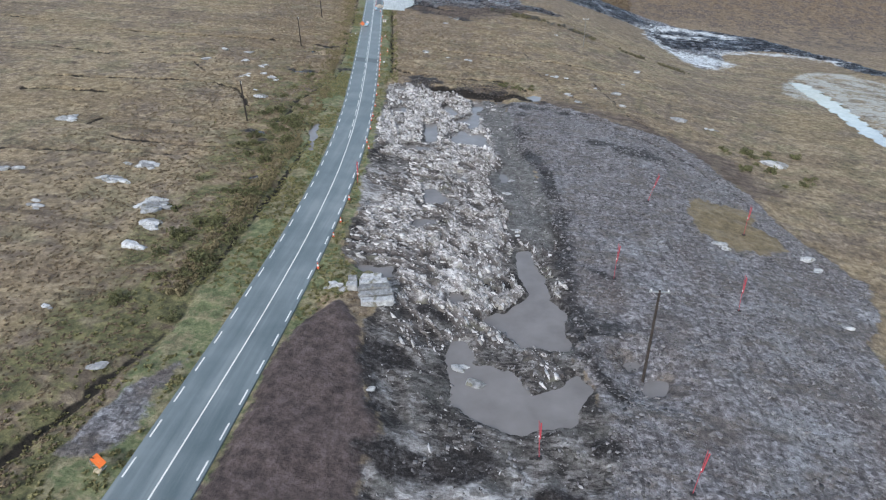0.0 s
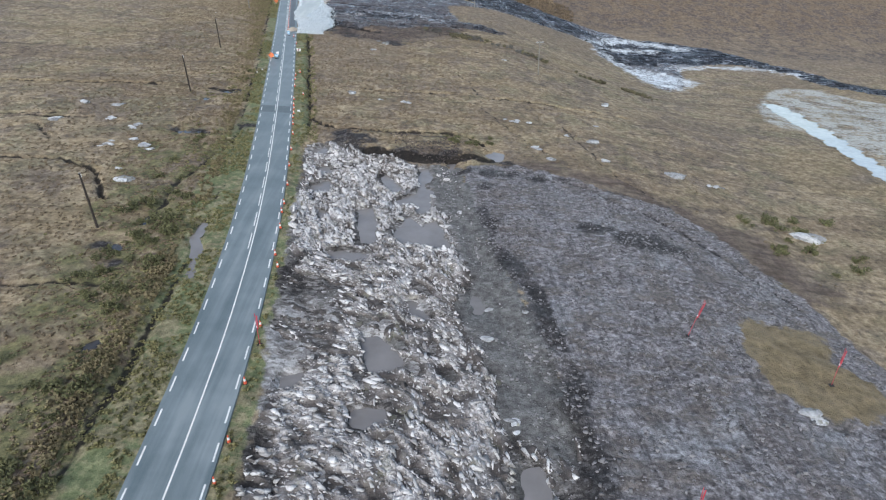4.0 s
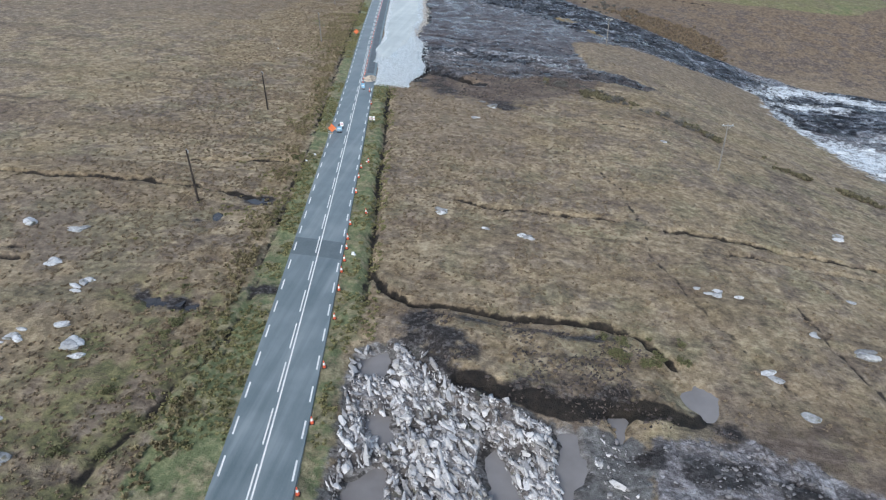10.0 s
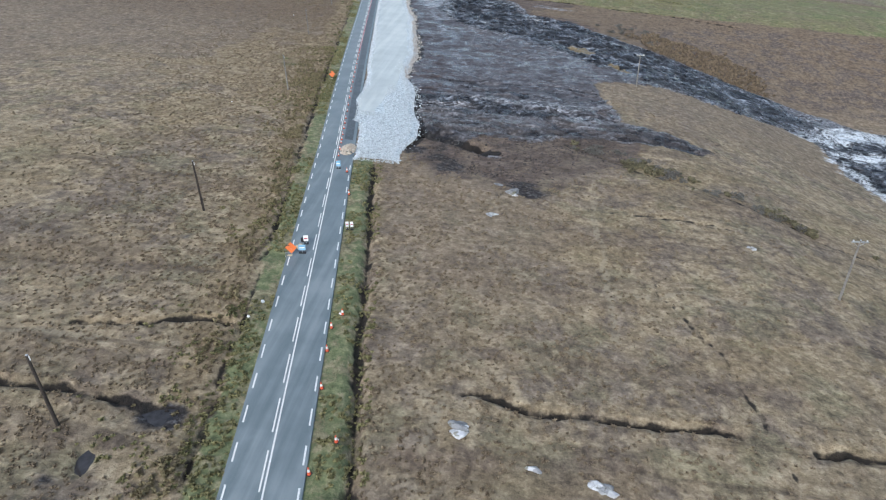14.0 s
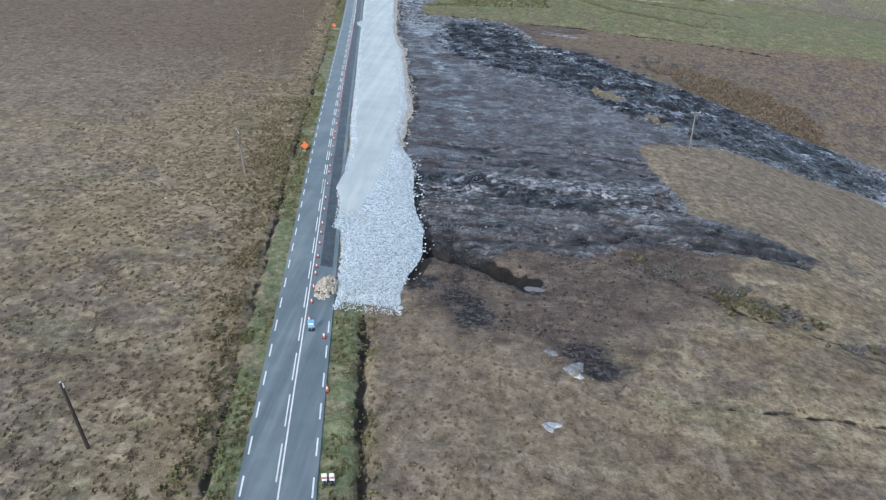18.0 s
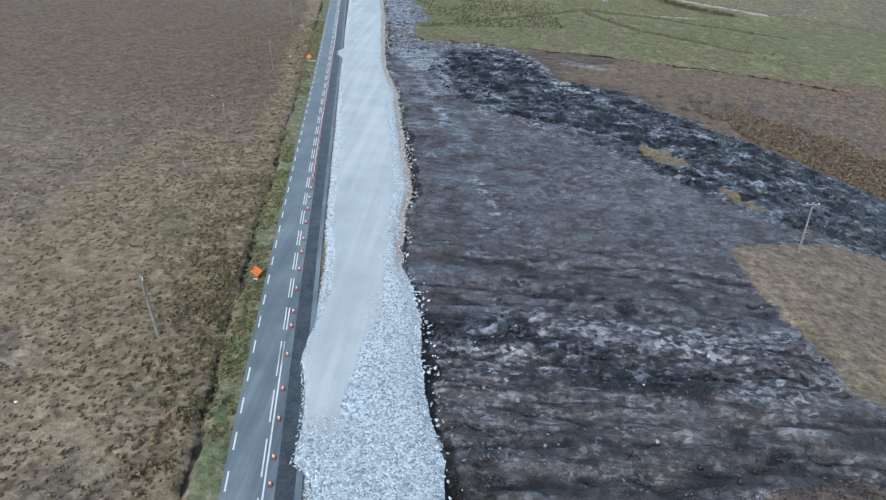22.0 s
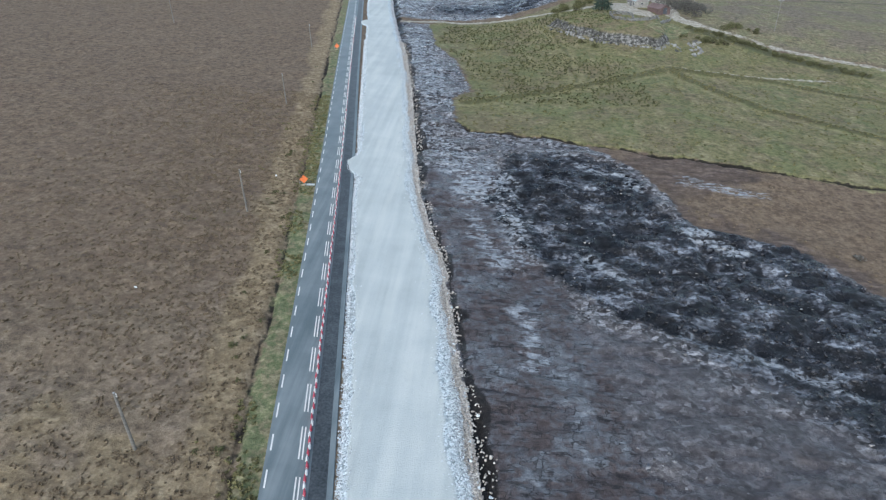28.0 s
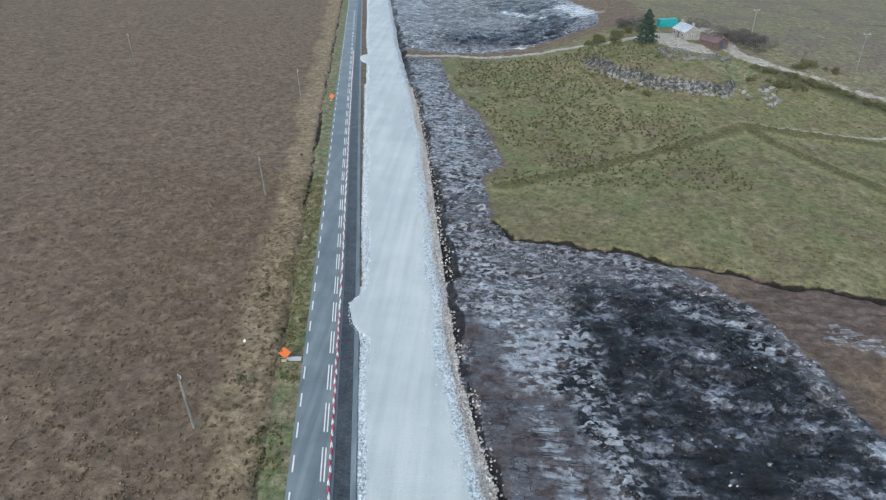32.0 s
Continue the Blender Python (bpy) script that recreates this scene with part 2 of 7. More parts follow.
# pale rubble, and wet mud with its sky glints painted pale
PALES = [(PALE_STREAK, 4.2), ([(-48, 394), (-44.9, 386), (-43, 360)], 2.0), ([(-60, 430), (-64, 452), (-69, 480), (-76, 515)], 4.0), ([(-84, 541), (-60, 539), (-45, 541.5)], 2.5), ([(-81, 548), (-82, 575), (-88, 610)], 6.0), ([(-98, 560), (-88, 600), (-100, 650)], 8.0), ([(-30, 600), (-20, 575)], 6.0)]
TRAMPLED = [(-36.4, 251), (-26, 250), (-15, 251), (-3.4, 256), (8, 255), (5, 249), (3, 242), (-7, 234), (-15, 226.5), (-18, 227), (-21, 230.5), (-28.4, 229.5), (-33.5, 233.5)]
TONGUE = [(-17, 150), (-10, 150.3), (2, 149.5), (4.5, 146), (5.5, 140.5), (3, 138), (-9, 139), (-14, 141), (-20, 147)]
PEAT_RIM = [(8, 139), (16, 140), (30, 134), (45, 119), (50, 106), (44, 104), (38, 116), (33, 126), (24, 131), (14, 136)]
PEAT_BANK = [(-52, 411), (-30, 406), (-21, 403.5), (2, 398), (2, 393), (-10, 388), (-14.5, 381), (-13, 376.5), (0, 373.5), (7, 365), (6, 361), (-1, 369), (-16, 373.5), (-20, 392), (-28, 400), (-40, 406)]
SMOOTH = [(-34, 277), (-36, 290), (-34, 306), (-36, 330), (-40, 346), (-31, 346), (-20, 339), (-10, 332), (0, 318), (8, 309), (16, 303), (4, 290), (4, 276), (-12, 274)]
HEDGE_FAR = [(78, 613), (76, 590), (80, 578), (108, 584), (160, 590)]
HEDGE = [(17.7, 504.7), (24.2, 498.8), (31, 494.6), (36.2, 488), (42, 483), (60, 474)]
YARD = [(-7, 524), (-3.5, 536), (1, 536), (3, 525), (7, 522), (8, 514), (2, 512.5), (-1, 516)]
SCRUB = [(20, 352), (38, 341), (60, 334), (100, 323), (130, 302), (200, 300), (260, 330), (240, 380), (60, 384), (20, 372)]
LAYBY = [(-27.6, 45), (-27.6, 36), (-28.6, 31), (-32.3, 31.5), (-30.9, 39)]
TRACKS = [([(-84, 527), (-68, 532), (-41, 531), (-25.6, 530.5), (-16, 529), (-10, 532), (-4, 534)], 1.4), ([(14.8, 548), (15.6, 538), (15.5, 528), (14, 519), (16, 513), (19.4, 509.7)], 2.6), ([(19.4, 509.7), (26.1, 504), (33, 499.6), (38.5, 493.4), (45, 489.5), (75, 478)], 1.3), ([(48, 467), (25, 465.5), (6, 468)], 0.5)]
# seams of black peat along the edges of the diggings
SEAMS = [([(3.8, 121), (5.7, 109.5), (8.6, 100.8), (10.4, 90), (10.9, 81), (11, 62), (12.5, 52), (15, 46)], 0.9), ([(-21, 147), (-14.1, 141), (-9, 140.3), (-3.3, 140.2), (5, 141.7), (9, 139)], 0.7), ([(-19, 150), (-8, 149), (0, 150)], 0.1), ([(12, 137), (22, 132), (34, 127)], -0.2), ([(-20.5, 100), (-19.5, 106)], 0.8), ([(-7, 39), (-9.5, 45), (-11, 53)], 0.2)]
MUD = [(-19.5, 149, 2.0), (-17, 145.5, 2.4), (-14, 144, 1.8), (8, 134, 3.0), (14, 133.5, 2.2), (5, 129, 2.2), (2, 135, 1.6), (-22, 240, 1.2), (-34.5, 238, 2.2), (-30, 243, 1.6), (-15.5, 228.5, 1.6), (-8, 49, 2.6), (-4, 57, 2.4), (-6, 36, 2.6), (0, 36, 2.6), (8, 34, 2.6), (13, 40, 1.8), (2, 65, 1.8), (-10, 66, 1.4), (15, 57, 1.5), (16, 68, 1.2), (-30.2, 236, 2.2), (-28.5, 232.5, 2.2), (-30, 240, 1.5), (-17, 228.5, 2.6), (-14, 226, 2.2), (24, 114.3, 3.0), (20.5, 116.3, 2.6), (27.5, 112.8, 3.0), (-47, 172.3, 1.8), (-52, 164, 1.3), (-49.5, 147.5, 1.8), (-46, 146.4, 2.0), (-59, 202, 0.8), (-44.5, 106, 1.2), (-41, 101.5, 1.8), (-16, 143.5, 2.2), (-38, 150.5, 1.6)]
FIELD_RUSHES = [(-53, 431), (-29.4, 445), (2.5, 467.5), (7.4, 454), (17.4, 436), (45, 412)]
FIELD_SIDE = [(-31, 513), (-27, 495), (-25, 478), (-25.2, 453)]
FIELD_RUSHES_B = [(2.5, 467.5), (30, 462), (70, 440)]
# ditches and old peat banks: line, half width, depth
CUTS = [
    ([(-38.6, 146.5), (-39.2, 138.6), (-40, 132.4), (-41.5, 127.7), (-41.8, 122.4), (-40.6, 117.5), (-41.5, 112)], 0.4, 0.42),
    ([(-27.3, 157), (-25.3, 153.3), (-22, 151.8), (-11.3, 152.4), (-3, 152.4), (3.6, 151.3), (6.4, 147.3)], 0.45, 0.9),
    ([(-14.6, 140.9), (-9.2, 139.9), (-3.3, 139.5), (3, 139.8), (7, 140.2)], 0.75, 0.6),
    ([(-21.4, 178.9), (-14.6, 178.2), (-5.1, 177.7), (2.8, 178.1)], 0.3, 0.7),
        ([(10.4, 177.4), (17.4, 177.3), (28, 177.5), (41.3, 178.8)], 0.32, 0.8),
    ([(16.4, 173.2), (39.9, 174.5)], 0.25, 0.4),
    ([(0.3, 203), (4.7, 188.7), (6.2, 180), (6.8, 170), (12.1, 155), (17.8, 146)], 0.42, 0.2),
    ([(-6, 221.5), (3.1, 222), (14, 221)], 0.4, 0.25),
    ([(-110, 168), (-92, 170.4), (-74, 172.6), (-57, 173.6), (-46.5, 172.6)], 0.4, 0.8),
    ([(-61.5, 182), (-55, 184), (-50.4, 185.4), (-46, 185.3)], 0.35, 0.75),
    ([(-75.6, 130.1), (-62, 131), (-55.4, 126.9), (-49.5, 118)], 0.35, 0.7),
    ([(-80, 149.4), (-67, 150.9)], 0.35, 0.7),
    ([(-144, 174.4), (-128, 173.2)], 0.5, 0.8),
    ([(-110, 148.3), (-95.7, 146.5)], 0.4, 0.7),
    ([(-93.3, 148.7), (-69, 153.2)], 0.35, 0.5),
    ([(-94.2, 124.8), (-72, 130.2)], 0.4, 0.75),
    ([(-95.3, 115.8), (-79.5, 119.1)], 0.4, 0.75),
    ([(-79, 87.4), (-70, 88.5), (-50.3, 92.6)], 0.35, 0.45),
    ([(-65.6, 96.4), (-52.8, 95.8), (-40.6, 97)], 0.35, 0.45),
    ([(-72.4, 101.7), (-71.6, 107.5)], 0.35, 0.6),
    ([(-79.7, 142.2), (-74.1, 146), (-68.1, 139.4)], 0.3, 0.5),
    ([(-135.4, 312.3), (-118, 307), (-96.9, 293.5), (-77, 282.3)], 0.3, 0.2),
    ([(-107.7, 282.7), (-95.6, 273.5), (-74.4, 260)], 0.3, 0.2),
    ([(-102.6, 251), (-80, 257.4), (-59.1, 261.3)], 0.4, 0.22),
    ([(-36.2, 248.5), (-29, 244.9), (-22.4, 241.3)], 1.4, 1.5),
    ([(-56, 417), (-52, 411), (-38, 409.3), (-21.4, 403.5), (-1, 398), (25, 393.4), (60, 386)], 0.45, 0.75),
    ([(10.8, 136.3), (22.3, 130.5), (31.6, 121), (37.1, 111.6), (42.2, 101)], 0.45, 0.32),
    ([(23.1, 162.5), (26, 150), (28.1, 138.5), (33, 130)], 0.4, 0.28),
    ([(-8, 250), (0, 241), (10, 236), (18, 233), (30, 226), (44, 222), (60, 214)], 0.6, 0.2),
]
# ponds: outline and the depth of their level below the land
PONDS = [
    [(4.2, 74.5), (5.6, 74.6), (7.1, 68.9), (8.2, 64.7), (8.5, 62.6), (10.2, 60.3), (9.9, 58.1), (10.6, 55.3), (10.2, 53.6), (8.1, 53.9), (5.6, 54.2), (3.9, 55.4), (2.1, 56.7), (1.1, 57.9), (2.2, 59.9), (3.3, 60), (4.6, 61.3), (5.8, 63.9), (4.7, 66.3), (3.8, 70.6)],
    [(-2.8, 53.3), (-0.6, 53.8), (0.3, 50), (4.9, 50), (5.8, 46), (11.2, 49.4), (12.1, 47.1), (10.2, 43), (4, 41.2), (-0.2, 42.6), (-1.5, 44.7), (-2.8, 50)],
    [(-10.4, 91.6), (-9.0, 90.9), (-7.2, 88.2), (-6.0, 86.2), (-9.6, 85.6)],
    [(-9.6, 113.6), (-7.3, 119.4), (-6.1, 119.5), (-4.9, 115.6), (-3.1, 117.7), (-1.5, 114.7), (-2.2, 113.1), (-0.5, 110.9), (-1.3, 109.4), (-3.9, 110.5), (-6.5, 111.6), (-10.0, 112)],
    [(-12.4, 132.7), (-11.3, 133.7), (-9.8, 130.6), (-8.4, 127.8), (-9.6, 127.3), (-11.9, 130.4)],
    [(-22.8, 128.6), (-20.6, 130.0), (-19.7, 128.7), (-19.5, 126.1), (-20.9, 125.1), (-22.4, 126.4)],
    [(-6.1, 137.3), (-4.5, 138.2), (-4.2, 135.3), (-3.4, 134.7), (-3.4, 132.7), (-4.0, 131.1), (-3.5, 128.5), (-4.0, 127.2), (-3.8, 120.9), (-5.4, 120.7), (-6.0, 123.6), (-9.6, 122.9), (-8.7, 125.2), (-7.0, 127.2), (-5.5, 128.8), (-5.2, 130.9), (-5.8, 132.7)],
    [(-5.9, 98.0), (-4.4, 98.0), (-3.3, 94.7), (-4.8, 94.8)],
    [(-14.4, 120.6), (-12.4, 121.3), (-11.4, 115.6), (-11.0, 111.2), (-13.2, 110.4), (-13.9, 115)],
    [(-22.3, 135.4), (-20.9, 136), (-19.6, 134.3), (-20.0, 133.2), (-21.5, 133.2)],
    [(-25.1, 143.2), (-22.3, 144.3), (-21.6, 142.7), (-22.0, 140.9), (-24.3, 140.7)],
    [(-20.2, 119.9), (-18.9, 119.8), (-18.3, 117.8), (-19.3, 117)],
    [(-17.1, 108.7), (-15.4, 109.4), (-11.2, 107.6), (-12.7, 105.9), (-16.1, 107.1)],
    [(-15.5, 66.8), (-12.6, 66.4), (-11.0, 66.3), (-10.6, 64.3), (-11.9, 64.0), (-14.6, 65.4)],
    [(-17.9, 85.1), (-15.6, 84.8), (-16.3, 82.2), (-17.6, 82.1)],
    [(-10.7, 80.1), (-7.6, 80.6), (-7.6, 79.0), (-8.6, 77.7), (-10, 77.8)],
    [(-3.3, 62.2), (-1.3, 62), (-1.2, 60.2), (-2.9, 60.2)],
    [(-0.8, 139.3), (0.4, 139.1), (0.1, 136.1), (-0.6, 136.3)],
    [(1.9, 99.1), (3.3, 98.8), (2.8, 96.3), (1.8, 96.3)],
    [(16.1, 52.9), (18, 53.8), (17.7, 51.9), (16.5, 51.7)],
    [(18.2, 51.1), (20.5, 51.5), (19.6, 48.4), (17.7, 48.1)],
]
POND_Z = []
for outline in PONDS:
    cx, cy = np.mean([p[0] for p in outline]), np.mean([p[1] for p in outline])
    POND_Z.append(float(base(cx, cy)) - 1.15)
# dark pools in the bog, nearly brim-full
POOLS = [
    [(-34.2, 113), (-34.3, 108.4), (-33.5, 103), (-32.2, 99.8), (-31.2, 100), (-32.2, 105), (-33, 111)],
    [(-44.2, 106.6), (-42.6, 107.1), (-41.3, 105.2), (-42.7, 104.8)],
    [(-42.3, 112.8), (-41.3, 114.7), (-40.5, 112.5), (-41.3, 111.5)],
    [(-37.9, 86.6), (-36.6, 87.3), (-35.5, 86.2), (-36.7, 85.5)],
    [(-50, 172.4), (-47.2, 173.6), (-45.6, 172.5), (-47.1, 171.2)],
    [(-49.7, 146.6), (-48.2, 147.4), (-47.1, 146.2), (-48.4, 145.4)],
    [(5.9, 143.9), (7.3, 144.9), (8.8, 143.3), (8.4, 141.2), (7.7, 140.4), (6.4, 141.9)],
    [(-51.0, 165.8), (-51.3, 167.7), (-49.5, 167.4), (-49.2, 165.1)],
    [(-21.8, 240.9), (-21.0, 241.0), (-20.6, 240.6), (-21.0, 240.4), (-21.8, 240.5)],
    [(-46, 146.4), (-44.7, 147.2), (-44.3, 148.5), (-43.6, 146.5), (-44.4, 145.3)],
]
DARK_POOLS = POOLS[1:6] + POOLS[7:8] + POOLS[9:]
for outline in POOLS:
    cx, cy = np.mean([p[0] for p in outline]), np.mean([p[1] for p in outline])
    POND_Z.append(float(base(cx, cy)) - 0.45)
PONDS = PONDS + POOLS


def land(x, y, masks=False):
    """Height of the ground; with masks also how many metres each kind of surface reaches inwards."""
    x, y = np.asarray(x, float), np.asarray(y, float)
    wx, wy = x + 0.9 * fbm(x, y, 5, 3, 3), y + 0.9 * fbm(x, y, 5, 3, 7)
    u = x - road_left(y)
    m = {}
    m["rubble"] = inside(wx, wy, EXCAVATION)
    turf = inside(wx, wy, TURF)
    m["rubble"] = np.minimum(m["rubble"], -turf)
    m["peat"] = inside(wx, wy, PEAT_FIELD)
    m["peat"] = np.maximum(m["peat"], inside(wx, wy, LAYBY))
    m["ochre"] = np.maximum(np.maximum(inside(wx, wy, OCHRE_PATCH), inside(wx, wy, OCHRE_B)), inside(wx, wy, OCHRE_C))
    m["brown"] = inside(wx, wy, BROWN_PEAT)
    m["spoil"] = np.maximum(np.maximum(inside(wx, wy, SPOIL), inside(wx, wy, SPOIL_STRIP)), inside(wx, wy, FAR_SPOIL))
    m["dark"] = np.maximum(np.max([half - line_dist(wx, wy, pts) for pts, half in DARKS], axis=0), inside(wx, wy, MIRE))
    m["slick"] = np.maximum(inside(wx, wy, SLICK), inside(wx, wy, SLICK_B))
    m["pale"] = np.max([half - line_dist(wx, wy, pts) for pts, half in PALES], axis=0)
    m["peaty"] = inside(wx, wy, [(-42, 243), (-20, 240), (22, 246), (26, 258), (4, 266), (-14, 262), (-40, 264)])
    m["smooth"] = inside(wx, wy, SMOOTH)
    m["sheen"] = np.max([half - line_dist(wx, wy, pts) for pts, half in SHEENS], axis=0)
    m["soil"] = np.max([inside(wx, wy, pts) for pts in (TRAMPLED, PEAT_RIM, PEAT_BANK)], axis=0)
    m["field"] = inside(wx, wy, FIELD)
    m["grey"] = inside(wx, wy, GREY_MUD)
    m["bracken"] = inside(wx, wy, BRACKEN)
    m["hill"] = inside(wx, wy, HILL)
    m["path"] = 0.4 - np.min([line_dist(wx, wy, pts) for pts in PATHS], axis=0)
    m["white"] = inside(wx, wy, WHITE_FLAT)
    m["foam"] = np.max([half - line_dist(wx, wy, pts) for pts, half in FOAM], axis=0)
    m["tan"] = np.minimum(-3.4 - u, u + 8.5 + 2.5 * fbm(x, y, 7, 2, 6)) * ss(140, 190, y) - 3 * (1 - ss(140, 190, y))
    m["tan"] = np.maximum(m["tan"], (1 - np.hypot((u + 14) / 32, (y - 288) / 40)) * 9 + 5 * fbm(x, y, 9, 3, 66) - 3)
    bank = np.minimum(line_dist(wx, wy, FIELD_RUSHES), line_dist(wx, wy, FIELD_RUSHES_B))
    m["rush"] = np.maximum(1.5 - bank, 0.3 - line_dist(wx, wy, FIELD_SIDE))
    m["hedge"] = np.maximum(2.6 - line_dist(wx, wy, HEDGE), 1.2 - line_dist(wx, wy, HEDGE_FAR))
    m["track"] = np.max([half - line_dist(wx, wy, pts) for pts, half in TRACKS], axis=0)
    m["track"] = np.maximum(m["track"], inside(wx, wy, YARD))
    m["mud"] = np.max([r - np.hypot(wx - a, (wy - b) * 1.3) for a, b, r in MUD], axis=0) + 1.8 * fbm(x, y, 3.5, 3, 48)
    for pts, half in SEAMS:
        m["mud"] = np.maximum(m["mud"], half - line_dist(wx, wy, pts) + 1.7 * fbm(x, y, 3.0, 3, 49))
    m["knoll"] = inside(wx, wy, KNOLL)
    m["heath"] = (y - 262) * 0.12 + 2 * fbm(x, y, 20, 2, 50)
    left_w = 3.0 + 2.6 * (1 - ss(120, 175, y)) + 1.2 * ss(108, 118, y) * ss(150, 138, y)
    right_end = np.where(y < 145, 2.2 + 1.2 * ss(140, 150, y), 3.4)
    verge_l = np.minimum(0.2 - u, u + left_w + 0.4 * fbm(x, y, 3, 2, 31))
    verge_r = np.where(y < 233, np.minimum(u - 5.6, 5.9 + right_end - u + 0.4 * fbm(x, y, 3, 2, 32)), -5)
    m["heath"] = m["heath"] + 9 * ss(9, 13, u) * ss(50, 28, u) * ss(136, 146, y)
    m["verge"] = np.max([verge_l, verge_r, turf, inside(wx, wy, LAWN)], axis=0)
    m["scrub"] = inside(wx, wy, SCRUB)
    m["green"] = np.minimum(np.minimum(-2.5 - u, u + 19 + 4 * fbm(x, y, 9, 2, 5)), 150 - y)
    m["green"] = np.maximum(m["green"], 3.5 - np.hypot(u + 13, (y - 290) * 0.55) + 3 * fbm(x, y, 6, 2, 56))
    z = base(x, y) + 0.55 * np.exp(-(bank / 1.3) ** 2)
    # the uncut bank of peat stands over the end of the diggings
    z = z + (0.75 + 0.3 * fbm(x, y, 2.5, 3, 99)) * ss(-0.3, 0.8, inside(wx, wy, TONGUE))
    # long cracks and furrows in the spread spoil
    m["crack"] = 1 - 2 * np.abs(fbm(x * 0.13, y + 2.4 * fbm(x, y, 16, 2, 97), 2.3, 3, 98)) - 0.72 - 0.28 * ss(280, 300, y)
    corridor = ss(0.2, 2.5, np.maximum(-u - 0.4, u - np.where(y < 233, 6.1, 8)))
    lump = 0.30 * fbm(x, y, 7, 3, 11) + 0.13 * fbm(x, y, 1.4, 2, 12)
    # stony ridges of the excavation run across the slope
    rx, ry = x * 0.8 + y * 0.6, (y * 0.8 - x * 0.6) * 0.45
    crest = fbm(rx, ry, 1.5, 3, 21)
    m["crest"] = crest + 0.5 * fbm(rx, ry, 5, 2, 61) + 0.35 * fbm(x, y, 10, 2, 62) - 0.6 * ss(0, 4.5, x - 3 * (1 - ss(66, 80, y))) * ss(58, 66, y)
    ridge = (0.55 * crest + 0.4 * fbm(x, y, 9, 2, 22)) * (1 - 0.65 * ss(-1, 1.5, m["grey"]))
    k_rub, k_peat, k_spoil = ss(-0.8, 1.0, m["rubble"]), ss(-0.6, 1.0, m["peat"]), ss(-0.8, 1.2, m["spoil"])
    k_field = ss(-1, 3, m["field"])
    rough = lump * (1 - 0.6 * k_field) + k_rub * (ridge - lump) + (1 - k_rub) * k_peat * (0.22 * fbm(x, y, 1.2, 2, 23) + 0.28 * fbm(x * 0.5 + y * 0.3, y, 6, 2, 27) + 0.1 - lump) + k_spoil * ((0.34 + 0.3 * ss(-2, 3, m["dark"]) - 0.24 * ss(-1, 1.5, m["slick"])) * (1 - 2 * np.abs(fbm(x * 0.8, y, 2.4, 3, 24))) + 0.35 * fbm(x * 0.3, y, 4, 2, 28) + 0.4 * fbm(x, y, 14, 2, 25) - lump)
    z = z + corridor * rough - 0.7 * k_rub * ss(0, 3, m["rubble"]) - 0.10 * (1 - corridor)
    z = z - k_spoil * corridor * 0.42 * ss(-0.35, 0.2, m["crack"])
    z = z + 0.5 * ss(-0.5, 1.5, m["brown"]) * (1 + 0.6 * fbm(x, y, 4, 2, 26))
    # roadside ditches
    ditch_l = -3.2 - 2.6 * (1 - ss(60, 135, y)) - 4.5 * (1 - ss(28, 50, y)) + 0.25 * fbm(y, y * 0, 6, 2, 41)
    wide_l = 0.36 + 0.6 * (1 - ss(60, 150, y))
    gap_l = np.clip(0.75 + 0.9 * fbm(y, y * 0 + 3, 9, 3, 44), 0.25, 1.1) * (1 - 0.8 * ss(113, 117, y) * ss(147, 142, y))
    trench_l = np.exp(-((u - ditch_l - 0.35 * fbm(x, y, 2.5, 2, 45)) / wide_l) ** 2) * gap_l
    z = z - 0.75 * trench_l * (1 - 0.5 * ss(440, 520, y))
    ditch_r = np.exp(-((u - 9.5 - 0.25 * fbm(y, y * 0, 5, 2, 42)) / 0.6) ** 2) * ss(148, 154, y) * (1 - ss(229, 233, y))
    z = z - 1.0 * ditch_r
    cut = np.full(x.shape, -5.0)
    jx, jy = wx + 0.32 * fbm(x, y, 1.6, 2, 33), wy + 0.32 * fbm(x, y, 1.6, 2, 34)
    waver = 1.15 + 0.55 * fbm(x, y, 2.6, 3, 47)
    for pts, half, deep in CUTS:
        d = line_dist(jx, jy, pts)
        k = np.exp(-(d / np.maximum(half, 0.4)) ** 2)
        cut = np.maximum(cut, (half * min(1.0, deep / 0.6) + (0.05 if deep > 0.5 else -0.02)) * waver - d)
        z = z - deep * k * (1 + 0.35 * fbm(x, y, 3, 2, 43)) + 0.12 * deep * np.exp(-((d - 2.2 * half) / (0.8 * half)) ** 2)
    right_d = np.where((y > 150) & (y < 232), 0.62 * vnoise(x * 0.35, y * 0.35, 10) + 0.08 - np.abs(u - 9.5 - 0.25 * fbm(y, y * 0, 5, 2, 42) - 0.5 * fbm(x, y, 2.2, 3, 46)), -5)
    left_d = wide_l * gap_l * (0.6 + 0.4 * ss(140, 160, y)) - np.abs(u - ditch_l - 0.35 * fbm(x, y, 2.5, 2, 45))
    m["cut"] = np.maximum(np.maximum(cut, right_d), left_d)
